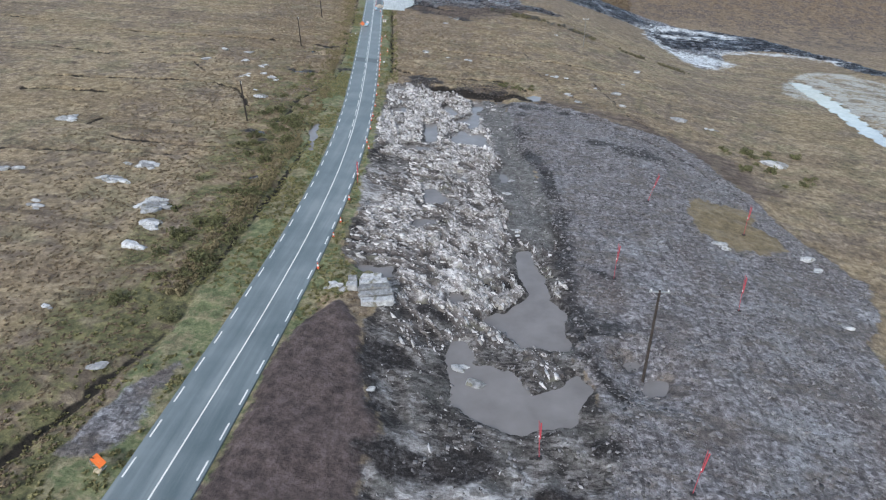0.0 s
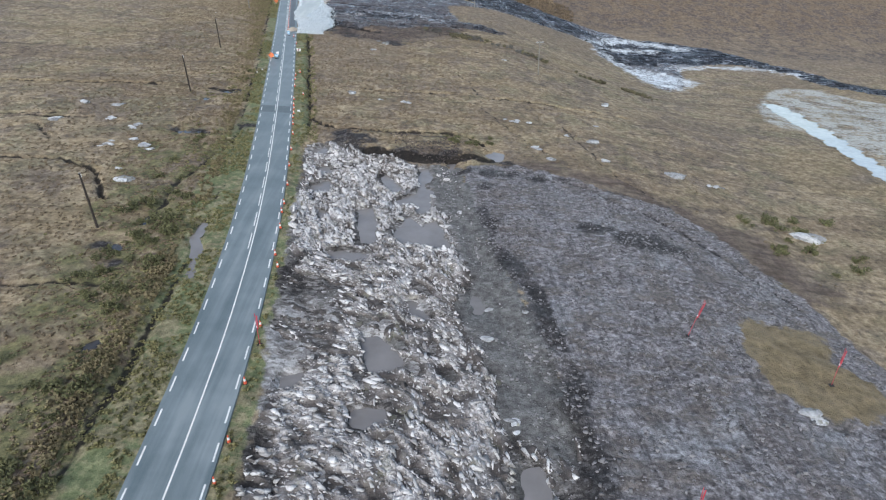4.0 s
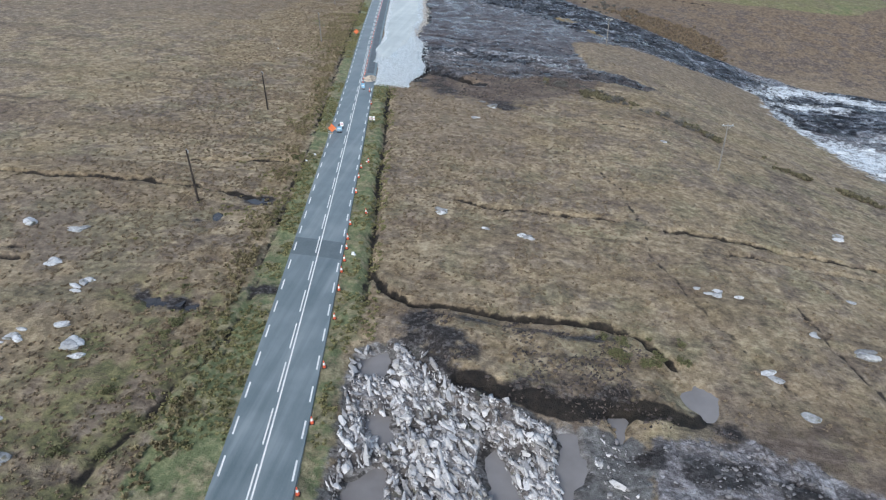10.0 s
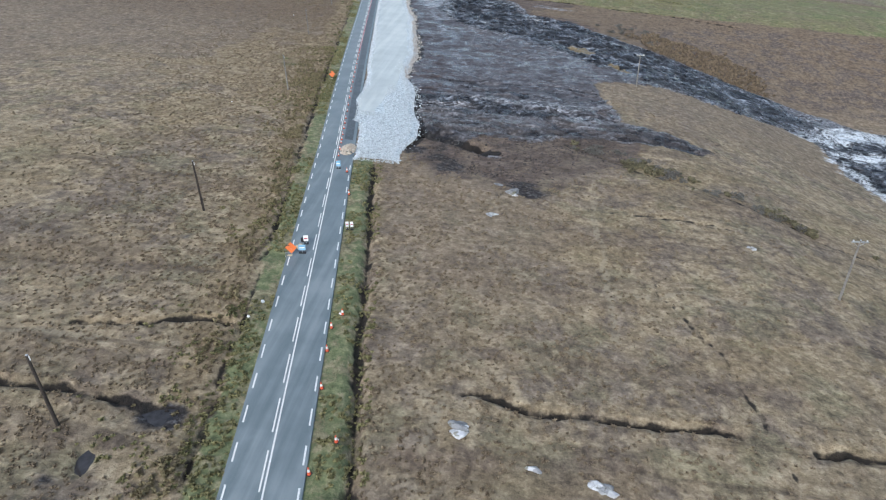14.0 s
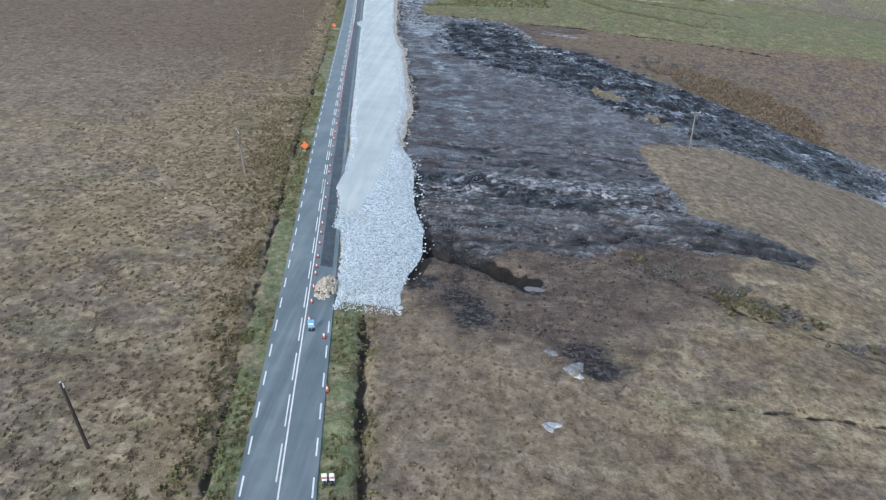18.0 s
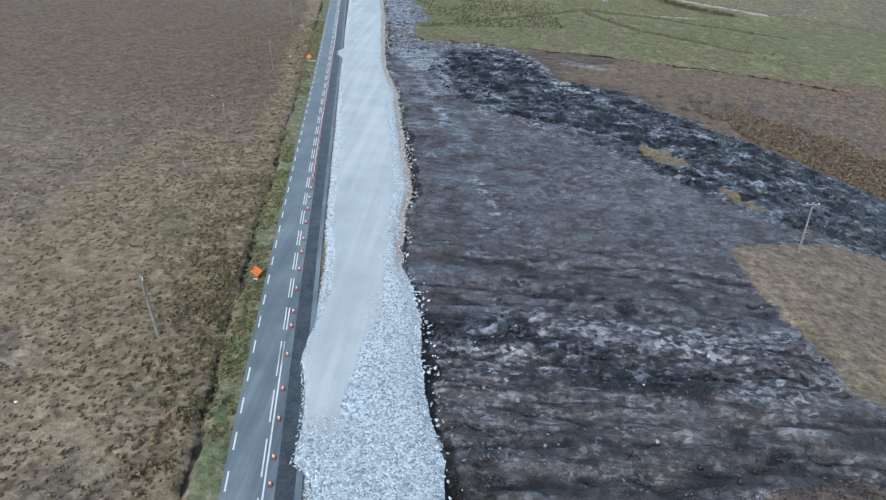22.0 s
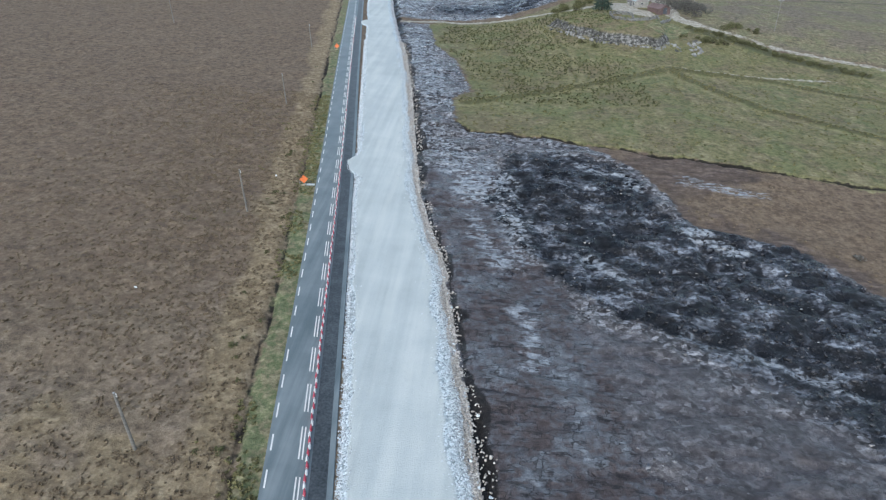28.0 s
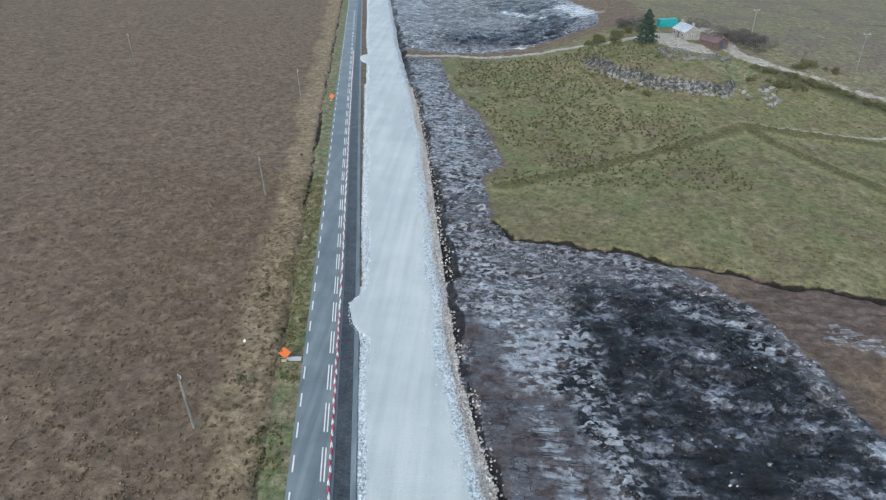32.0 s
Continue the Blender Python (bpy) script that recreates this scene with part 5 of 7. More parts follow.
def scatter(name, spots, material, label, category, parent_kind="stuff"):
    """Many stones in one mesh; spots: x, y, z, size along, size across, height, turn, tilt."""
    vs, fs, count = [], [], 0
    for x, y, z, a, b, c, turn, tilt in spots:
        v, f = ROCK_ARRAYS[int(abs(x * 13 + y * 7)) % 12]
        p = v * (a, b, c)
        ct, st = math.cos(tilt), math.sin(tilt)
        p = np.stack([p[:, 0] * ct + p[:, 2] * st, p[:, 1], p[:, 2] * ct - p[:, 0] * st], 1)
        cr, sr = math.cos(turn), math.sin(turn)
        p = np.stack([p[:, 0] * cr - p[:, 1] * sr + x, p[:, 0] * sr + p[:, 1] * cr + y, p[:, 2] + z], 1)
        vs.append(p)
        fs.append(f + count)
        count += len(p)
    V, F = np.concatenate(vs).astype(np.float32), np.concatenate(fs).astype(np.int32)
    me = bpy.data.meshes.new(name)
    me.vertices.add(len(V))
    me.vertices.foreach_set("co", V.reshape(-1))
    me.loops.add(F.size)
    me.loops.foreach_set("vertex_index", F.reshape(-1))
    me.polygons.add(len(F))
    me.polygons.foreach_set("loop_start", np.arange(0, F.size, 3, dtype=np.int32))
    me.materials.append(material)
    me.update()
    me.validate()
    return tagged(new(name, me), label, category, kind=parent_kind)


PIECE_MESH = {}


def pieces(name, spots, material, parent):
    """The largest stones as pieces of their own, on shared meshes."""
    for x, y, z, a, b, c, turn, tilt in spots:
        k = (int(abs(x * 13 + y * 7)) % 12, material.name)
        if k not in PIECE_MESH:
            v, f = ROCK_ARRAYS[k[0]]
            PIECE_MESH[k] = mesh_of(name, v.tolist(), f.tolist(), material)
        ob = new(name, PIECE_MESH[k])
        ob.matrix_world = Matrix.Translation((x, y, z)) @ Matrix.Rotation(turn, 4, "Z") @ Matrix.Rotation(tilt, 4, "Y") @ Matrix.Diagonal((a, b, c, 1))
        ob.parent = parent


# ---- broken rock of the excavation ----
def rock_material(name, lo, hi, stain, vary):
    """Pale split rock, streaked and smeared with peat mud; vary: 'object' or 'island'."""
    g = Mat(name)
    r = g.island() if vary == "island" else g.rand()
    v = g.math("ADD", g.math("MULTIPLY", r, 0.45), g.math("MULTIPLY", g.noise(0.22, 5, (0.6, 1.5, 1), 40, rough=0.65), 0.55))
    col = g.ramp(v, (0.24, lo), (0.74, hi))
    smear = g.math("ADD", g.math("MULTIPLY", g.noise(0.6, 5, rough=0.65), 0.6), g.math("MULTIPLY", g.noise(4.5, 4), 0.4))
    col = g.mix(g.span(smear, stain, stain + 0.09, 0, 0.85), col, (0.085, 0.070, 0.062))
    col = g.mix(g.span(g.noise(2.6, 4), 0.57, 0.68, 0, 0.3), col, (0.26, 0.245, 0.175))
    return g.out(col, 0.82, g.noise(0.12, 4), 0.6, 0.04)


def strike(x, y):
    """The way that the broken beds run, in degrees."""
    near = np.interp(x, [-20, -13, -6, 2, 8], [0, -18, -48, -66, -72])
    k = ss(98, 110, y)
    return near * (1 - k) - 62 * k + 16 * fbm(x, y, 7, 2, 63)


def ribs(x, y):
    """Sharp ribs of rock along the strike, 0 to about 1."""
    a, out, total = strike(x, y), 0.0, 0.0
    for deg in (0, -25, -50, -75):
        c, d = math.cos(math.radians(deg)), math.sin(math.radians(deg))
        along, across = x * c + y * d, y * c - x * d
        w = np.clip(1 - np.abs(a - deg) / 25, 0.0, 1) + 1e-4
        n = 1 - 2.1 * np.abs(fbm(along * 0.36, across + 0.4 * fbm(x, y, 1.3, 2, 65), 1.25, 2, 64 + deg))
        out, total = out + w * n, total + w
    return out / total


def rock_amount(x, y, m):
    """Above nought where rock lies bare, below where mud covers it."""
    v = 0.10 - 0.75 * (1 - ss(46, 60, y)) + 0.16 * ss(102, 114, y) - 0.5 * ss(2.0, 0.4, m["rubble"]) + 0.7 * fbm(x, y, 7, 3, 62) - 1.3 * ss(-0.8, 0.8, m["grey"])
    return v - 0.5 * ss(-12, -15, x) * ss(84, 88, y) * ss(104, 98, y) + 0.2 * ss(84, 90, y) * ss(108, 102, y) - 0.7 * ss(-0.5, 1.5, m["mud"])


def bedrock():
    xs, ys = np.arange(-27, 10, 0.21), np.arange(34, 147, 0.24)
    BX, BY = np.meshgrid(xs, ys)
    BX, BY = BX + 0.06 * fbm(BX, BY, 0.5, 1, 66), BY + 0.06 * fbm(BX, BY, 0.5, 1, 67)
    z, m = land(BX, BY, True)
    rib = ribs(BX, BY)
    amount = rock_amount(BX, BY, m)
    high = np.clip(rib * 0.8 + amount * 0.75, -0.6, 1.2)
    lift = 0.55 * high - 0.1 + 0.22 * fbm(BX, BY, 0.6, 2, 68)
    wet = np.full(z.shape, -9.0)
    for outline in PONDS:
        wet = np.maximum(wet, inside(BX, BY, outline))
    lift = lift - 0.6 * ss(-0.9, 0.1, wet)
    keep = (m["rubble"] > 0.5) & (m["brown"] < -0.2) & (m["grey"] < 0.8) & (lift > -0.12)
    n = len(xs)
    a = (np.arange(len(ys) - 1)[:, None] * n + np.arange(n - 1)[None, :])[keep[:-1, :-1]]
    q = np.stack([a, a + 1, a + n + 1, a + n], 1)
    used, inv = np.unique(q, return_inverse=True)
    V = np.stack([BX, BY, z + lift], -1).reshape(-1, 3)[used]
    me = mesh_of("bedrock", V.tolist(), inv.reshape(-1, 4).tolist(), M_BEDROCK, False)
    me.attributes.new("rib", "FLOAT", "POINT").data.foreach_set("value", high.reshape(-1)[used].astype(np.float32))
    tagged(new("ground_bedrock", me), "pale folded ribs of bare bedrock in the mud", "ground", kind="structure")


def bedrock_material():
    g = Mat("ribbed_bedrock")
    v = g.math("ADD", g.math("MULTIPLY", g.attr("rib"), 0.52), g.math("ADD", g.math("MULTIPLY", g.noise(0.5, 5, (0.6, 1.4, 1), 40, rough=0.7), 0.55), g.math("MULTIPLY", g.noise(0.14, 4), 0.22)))
    col = g.ramp(v, (0.32, (0.022, 0.018, 0.016)), (0.54, (0.070, 0.058, 0.053)), (0.70, (0.150, 0.132, 0.125)), (0.83, (0.34, 0.315, 0.31)), (0.98, (0.66, 0.64, 0.635)))
    col = g.mix(g.span(g.noise(2.2, 5, rough=0.6), 0.53, 0.64, 0, 0.6), col, g.ramp(v, (0.4, (0.050, 0.042, 0.037)), (0.85, (0.23, 0.205, 0.18))))
    col = g.mix(g.span(g.noise(3.0, 4), 0.58, 0.68, 0, 0.35), col, (0.22, 0.22, 0.15))
    return g.out(col, 0.8, g.noise(0.2, 5, rough=0.7), 0.8, 0.08)


def rubble():
    dug = bpy.data.objects["ground_excavation"]
    for kind, n in (("block", 46000), ("chip", 50000)):
        x, y = rng.uniform(-27, 12, n), rng.uniform(26, 147, n)
        z, m = land(x, y, True)
        a = np.radians(strike(x, y))
        rib, amount = ribs(x, y), rock_amount(x, y, m)
        high = np.clip(rib * 0.8 + amount * 0.75, -0.6, 1.2)
        dry = np.ones(n, bool)
        for outline in PONDS:
            dry &= inside(x, y, outline) < -0.35
        far = ss(104, 112, y)
        keep = (m["rubble"] > 0.4) & (m["brown"] < -0.3) & dry & (high + 0.3 * far + rng.normal(0, 0.2 if kind == "block" else 0.4, n) > (0.46 if kind == "block" else 0.34))
        x, y, z, a, high, far = x[keep], y[keep], z[keep], a[keep], high[keep], far[keep]
        z = z + np.maximum(0.55 * high - 0.1, 0)
        n = len(x)
        if kind == "block":
            size = (0.22 + 0.62 * rng.random(n) ** 3.4) * (1 + 0.40 * far)
            spots = np.stack([x, y, z, size * rng.uniform(1.1, 2.5, n), size * rng.uniform(0.45, 0.85, n), size * rng.uniform(0.45, 0.8, n), a + rng.normal(0, 0.35, n), rng.normal(0, 0.3, n)], 1)
            order = np.argsort(-size)
            pieces("stone", spots[order[:300]], M_ROCK_PIECE, dug)
            scatter("broken_rock", spots[order[300:]], M_BLOCK, "pale angular broken rock on the excavation floor", "rubble")
        else:
            size = (0.10 + 0.20 * rng.random(n) ** 2) * (1 + 0.3 * far)
            spots = np.stack([x, y, z, size * rng.uniform(0.9, 1.8, n), size * rng.uniform(0.5, 1.0, n), size * rng.uniform(0.4, 0.8, n), a + rng.normal(0, 0.8, n), rng.normal(0, 0.5, n)], 1)
            scatter("rock_chips", spots, M_ROCK, "small muddy chips between the broken rock", "rubble")


M_BEDROCK = bedrock_material()
bedrock()
M_BLOCK = rock_material("pale_split_rock", (0.17, 0.157, 0.152), (0.68, 0.655, 0.65), 0.515, "island")
M_ROCK_PIECE = rock_material("pale_split_rock_piece", (0.26, 0.245, 0.24), (0.64, 0.615, 0.61), 0.53, "object")
M_WARM = simple("buff_grey_stone", (0.22, 0.19, 0.165), (0.70, 0.645, 0.59), 0.1, 0.85, 0.4, vary="island")
M_STONE_PIECE = simple("quarried_stone_piece", (0.40, 0.44, 0.46), (0.82, 0.85, 0.87), 0.1, 0.8, 0.4, vary="object")
rubble()


# ---- coarse stone along the causeway ----
def causeway_stone():
    spots = []
    n = 64000
    y = 233 + 260 * rng.random(n) ** 1.15
    y = np.where(rng.random(n) < 0.008, 233 - 1.8 * rng.random(n) ** 2, y)
    side = rng.random(n)
    gl, gr = gravel_left(y), gravel_right(y)
    wide = gr - gl
    right = gr + 0.12 - np.abs(rng.normal(0, 1.15, n)) + (rng.random(n) < 0.10) * rng.random(n) ** 1.5 * 2.2
    left = gl - 0.2 + np.abs(rng.normal(0, 0.55, n))
    x = np.where(side < 0.6, right, left)
    block = (y < 256) | ((y < 276) & (side < 0.35))
    x = np.where(block & (rng.random(n) < 0.85), gl + wide * np.where(y < 256, rng.random(n), 0.5 + 0.5 * rng.random(n)), x)
    edge = np.minimum(x - gl, gr - x)
    z = base(x, y) - 0.3 + 0.52 * ss(0, 1.3, edge) * ss(232.6, 235, y)
    z = np.where(y < 233, base(x, y) + 0.02, z)
    size = (0.10 + 0.15 * rng.random(n) ** 2) * (1 + 0.8 * (edge < 0.5))
    spots = np.stack([x, y, z + 0.05, size * rng.uniform(0.9, 1.4, n), size, size * rng.uniform(0.6, 1.0, n), rng.uniform(0, 6.28, n), rng.normal(0, 0.4, n)], 1)
    order = np.argsort(-size)
    pieces("stone", spots[order[:300]], M_STONE_PIECE, bpy.data.objects["causeway"])
    spots = spots[order[300:]]
    foot = (spots[:, 1] > 284) & (gravel_right(spots[:, 1]) - spots[:, 0] < 1.0 + 0.6 * fbm(spots[:, 0], spots[:, 1], 5, 2, 59))
    scatter("foot_stone", spots[foot], M_WARM, "coarse buff-grey stone along the causeway's outer foot", "stone")
    scatter("coarse_stone", spots[~foot], M_STONE, "coarse blue-white quarried stone on the causeway's shoulders", "stone")


causeway_stone()


# ---- stones strewn on the spoil ----
def spoil_stone():
    n = 9000
    x, y = rng.uniform(-75, 30, n), rng.uniform(245, 525, n)
    z, m = land(x, y, True)
    keep = (m["spoil"] > 0.5) & (m["slick"] < -1) & (m["smooth"] < 0) & ((y > 315) | (x < -50) | (rng.random(n) < 0.25)) & (x > gravel_right(y) + 0.5) & (rng.random(n) < 0.9) & (fbm(x, y, 11, 2, 71) + rng.normal(0, 0.3, n) > 0.05)
    x, y, z = x[keep], y[keep], z[keep]
    n = len(x)
    size = 0.13 + 0.42 * rng.random(n) ** 4
    scatter("spoil_stone", np.stack([x, y, z + 0.04, size * 1.4, size, size * 0.7, rng.uniform(0, 6.28, n), rng.normal(0, 0.3, n)], 1), M_ROCK, "small pale stones strewn over the dark spoil", "stones")


spoil_stone()

# ---- clods of peat ----
M_CLOD = simple("grey_peat_clods", (0.035, 0.031, 0.031), (0.29, 0.275, 0.28), 0.4, 0.7, 0.4, 0.05, vary="island")
M_SPOIL_CLOD = simple("dark_spoil_clods", (0.018, 0.016, 0.017), (0.28, 0.275, 0.29), 0.4, 0.7, 0.4, 0.05, vary="island")
M_PEAT_LUMP = simple("dark_brown_peat_lumps", (0.014, 0.010, 0.009), (0.125, 0.098, 0.086), 0.4, 0.8, 0.4, 0.05, vary="island")
M_BLACK_CLOD = simple("black_wet_peat_clods", (0.006, 0.005, 0.006), (0.085, 0.082, 0.09), 0.4, 0.42, 0.4, 0.05, vary="island")


def clods(name, x0, x1, y0, y1, n, keep_if, size, material, label):
    x, y = rng.uniform(x0, x1, n), rng.uniform(y0, y1, n)
    z, m = land(x, y, True)
    keep = keep_if(x, y, m)
    x, y, z = x[keep], y[keep], z[keep]
    n = len(x)
    s = size * (0.45 + 1.3 * rng.random(n) ** 3)
    scatter(name, np.stack([x, y, z + 0.02, s * rng.uniform(1, 1.8, n), s, s * rng.uniform(0.4, 0.8, n), rng.normal(0.3, 0.8, n), rng.normal(0, 0.3, n)], 1), material, label, "peat clods")


clods("peat_clods", 3, 53, 26, 138, 42000, lambda x, y, m: (m["peat"] > 0.3) & (m["ochre"] < -0.3) & (fbm(x, y, 5, 3, 91) + 0.5 * rng.normal(0, 1, len(x)) > 0.0), 0.3, M_CLOD, "grey clods on the stripped peat")
clods("mud_clods", -10, 14, 28, 137, 6000, lambda x, y, m: (m["rubble"] > 0.3) & (x > -3 + 3 * fbm(x, y, 6, 2, 94)) & (fbm(x, y, 4, 3, 92) > 0.0), 0.3, M_CLOD, "muddy clods on the excavation floor")
clods("spoil_clods", -60, 24, 245, 415, 60000, lambda x, y, m: (m["spoil"] > 0.4) & (m["slick"] < 0.2) & (m["dark"] < 0.5) & (x > gravel_right(y) + 1) & (fbm(x * 0.7, y, 6, 3, 93) + 0.3 * rng.normal(0, 1, len(x)) > 0.06 + 0.5 * ss(-40, -22, x) * ss(318, 300, y) + 0.6 * ss(-2, 2, m["smooth"])), 0.3, M_SPOIL_CLOD, "grey clods on the spread spoil")
clods("black_clods", -62, 70, 250, 420, 40000, lambda x, y, m: (m["spoil"] > 0.4) & (m["dark"] > -0.5) & (m["ochre"] < -0.3) & (x > gravel_right(y) + 1) & (fbm(x, y, 7, 3, 95) > -0.25), 0.36, M_BLACK_CLOD, "black wet peat clods heaped on the spoil")

clods("peat_lumps", -37, 8, 225, 258, 16000, lambda x, y, m: (m["soil"] > 0.2) & (m["spoil"] < 0.5) & (m["cut"] < 0) & (x > gravel_right(y) + 0.8) & (fbm(x, y, 4, 3, 96) + 0.4 * rng.normal(0, 1, len(x)) > 0.1), 0.3, M_PEAT_LUMP, "dark brown peat lumps churned up by the causeway's end")
clods("bank_lumps", -25, 10, 138, 153, 5000, lambda x, y, m: ((m["mud"] > -0.3) | (inside(x, y, TONGUE) > -0.5)) & (m["rubble"] < -0.3) & (fbm(x, y, 3, 3, 89) > 0.05), 0.28, M_PEAT_LUMP, "dark brown peat lumps on the uncut bank")

# ---- tussocks and rushes ----
M_TUFT = simple("bleached_moor_grass", (0.115, 0.086, 0.060), (0.31, 0.242, 0.165), 0.6, 0.95, 0.2, vary="island")
M_CLUMP = simple("dark_rush_clumps", (0.045, 0.05, 0.022), (0.16, 0.155, 0.07), 0.6, 0.95, 0.2, vary="island")
M_RUSH = simple("green_rushes", (0.075, 0.08, 0.036), (0.30, 0.27, 0.13), 0.6, 0.95, 0.2, vary="island")


def tufts(name, x, y, height, width, material, label, category):
    """Tussocks: each a low star of leaning blades."""
    z = land(x, y)
    n, blades = len(x), 7
    ang = rng.uniform(0, 6.28, (n, 1)) + np.arange(blades)[None, :] * (6.28 / blades) + rng.normal(0, 0.3, (n, blades))
    h = height * rng.uniform(0.5, 1.2, (n, 1)) * rng.uniform(0.6, 1.1, (n, blades))
    w = width * rng.uniform(0.6, 1.3, (n, 1)) * np.ones((n, blades))
    ca, sa = np.cos(ang), np.sin(ang)
    X, Y0, Z = x[:, None], y[:, None], z[:, None] - 0.05
    a = np.stack([X - sa * w * 0.35, Y0 + ca * w * 0.35, Z + 0 * w], -1)
    b = np.stack([X + sa * w * 0.35, Y0 - ca * w * 0.35, Z + 0 * w], -1)
    c = np.stack([X + ca * w, Y0 + sa * w, Z + h], -1)
    top = np.stack([X + ca * 0.1 * w, Y0 + sa * 0.1 * w, Z + h * 1.25], -1)
    V = np.stack([a, b, c, top], 2).reshape(-1, 3).astype(np.float32)
    k = np.arange(n * blades, dtype=np.int32)[:, None] * 4
    F = np.concatenate([np.concatenate([k, k + 1, k + 2], 1), np.concatenate([k, k + 2, k + 3], 1)])
    me = bpy.data.meshes.new(name)
    me.vertices.add(len(V))
    me.vertices.foreach_set("co", V.reshape(-1))
    me.loops.add(F.size)
    me.loops.foreach_set("vertex_index", F.reshape(-1))
    me.polygons.add(len(F))
    me.polygons.foreach_set("loop_start", np.arange(0, F.size, 3, dtype=np.int32))
    me.materials.append(material)
    me.update()
    me.validate()
    tagged(new(name, me), label, category, kind="stuff")


def moor_grass():
    n = 64000
    y = rng.uniform(26, 430, n)
    u = np.where(rng.random(n) < 0.5, -3.5 - np.abs(rng.normal(0, 22, n)), 9.5 + np.abs(rng.normal(0, 32, n)))
    x = u + road_left(y)
    _, m = land(x, y, True)
    bare = np.max([m[k] for k in ("rubble", "peat", "brown", "spoil", "mud", "verge", "field")], axis=0)
    keep = (bare < -0.3) & (m["soil"] < 0) & (m["cut"] < -0.2) & (fbm(x, y, 4, 3, 81) > -0.35) & ~((x > gravel_left(y) - 0.5) & (x < gravel_right(y) + 1) & (y > 232))
    tufts("moor_grass", x[keep], y[keep], 0.16, 0.25, M_TUFT, "bleached tussocks of moor grass and heather", "grass")
    n = 16000
    y = rng.uniform(26, 430, n)
    u = np.where(rng.random(n) < 0.7, -0.6 - np.abs(rng.normal(0, 5.5, n)), rng.uniform(6.4, 11, n))
    x = u + road_left(y)
    _, m = land(x, y, True)
    bare = np.max([m[k] for k in ("rubble", "peat", "brown", "spoil", "mud")], axis=0)
    wild = fbm(x, y, 6, 3, 82) - 0.5 * ss(120, 200, y) * (u < -4)
    keep = (bare < -0.3) & (wild > -0.1) & ~((u > 0) & (y > 231))
    tufts("verge_grass", x[keep], y[keep], 0.24, 0.3, M_RUSH, "green-brown rushes and grass along the verges", "grass")
    n = 22000
    x, y = rng.uniform(-58, 60, n), rng.uniform(398, 530, n)
    _, m = land(x, y, True)
    keep = (m["field"] > 0.5) & (m["track"] < -0.3) & ((m["rush"] + 2 * fbm(x, y, 4, 2, 84) > 0) | (rng.random(n) < 0.12))
    n2 = 3200
    x2, y2 = rng.uniform(-66, -8, n2), rng.uniform(432, 526, n2)
    _, m2 = land(x2, y2, True)
    k2 = (m2["field"] > 1) & (m2["track"] < -0.5) & (fbm(x2, y2, 12, 2, 85) > -0.2)
    tufts("rush_clumps", x2[k2], y2[k2], 0.4, 0.3, M_CLUMP, "dark green rush clumps dotted over the pasture", "rushes")
    tufts("field_rushes", x[keep], y[keep], 0.26, 0.34, M_RUSH, "dark rushes in the rough pasture", "grass")


moor_grass()
M_SCRUB = simple("dark_olive_scrub", (0.055, 0.050, 0.032), (0.20, 0.178, 0.108), 0.6, 0.95, 0.2, vary="island")
M_HEATH = simple("brown_heather_twigs", (0.105, 0.086, 0.047), (0.30, 0.25, 0.145), 0.5, 0.9, 0.2, vary="island")
n = 4200
sy = np.concatenate([54 + 190 * rng.random(n) ** 1.2, rng.uniform(238, 305, n // 2)])
away = np.concatenate([4.2 + 2.6 * (1 - ss(60, 135, sy[:n])) + np.abs(rng.normal(0, 1.5, n)), 4.0 + np.abs(rng.normal(0, 3.5, n // 2))])
sx = road_left(sy) - away
keep = fbm(sx, sy, 5, 3, 87) + 0.4 * rng.normal(0, 1, len(sx)) > 0.2
tufts("ditch_scrub", sx[keep], sy[keep], 0.42, 0.32, M_HEATH, "brown scrubby heather and rushes along the ditch", "scrub")
f = rng.random(1500)
sx = np.interp(f, [0, 0.25, 0.5, 0.75, 1], [-6, 6, 20, 34, 56]) + rng.normal(0, 1.2, 1500)
sy = np.interp(f, [0, 0.25, 0.5, 0.75, 1], [249, 239, 232, 224, 215]) + rng.normal(0, 1.3, 1500)
keep = fbm(sx, sy, 4, 3, 88) > 0.08
tufts("ditch_scrub", sx[keep], sy[keep], 0.6, 0.5, M_SCRUB, "dark olive scrub along the wet hollow", "scrub")
M_BRACKEN = simple("rust_brown_bracken", (0.075, 0.056, 0.040), (0.27, 0.205, 0.14), 0.6, 0.95, 0.2, vary="island")
n = 2600
bx, by = rng.uniform(16, 62, n), rng.uniform(328, 374, n)
_, m = land(bx, by, True)
keep = (m["bracken"] + 6 * fbm(bx, by, 9, 3, 86) > 1) & (m["spoil"] < -0.5)
tufts("bracken", bx[keep], by[keep], 0.7, 0.55, M_BRACKEN, "rust-brown dead bracken and heather on the bank", "bracken")

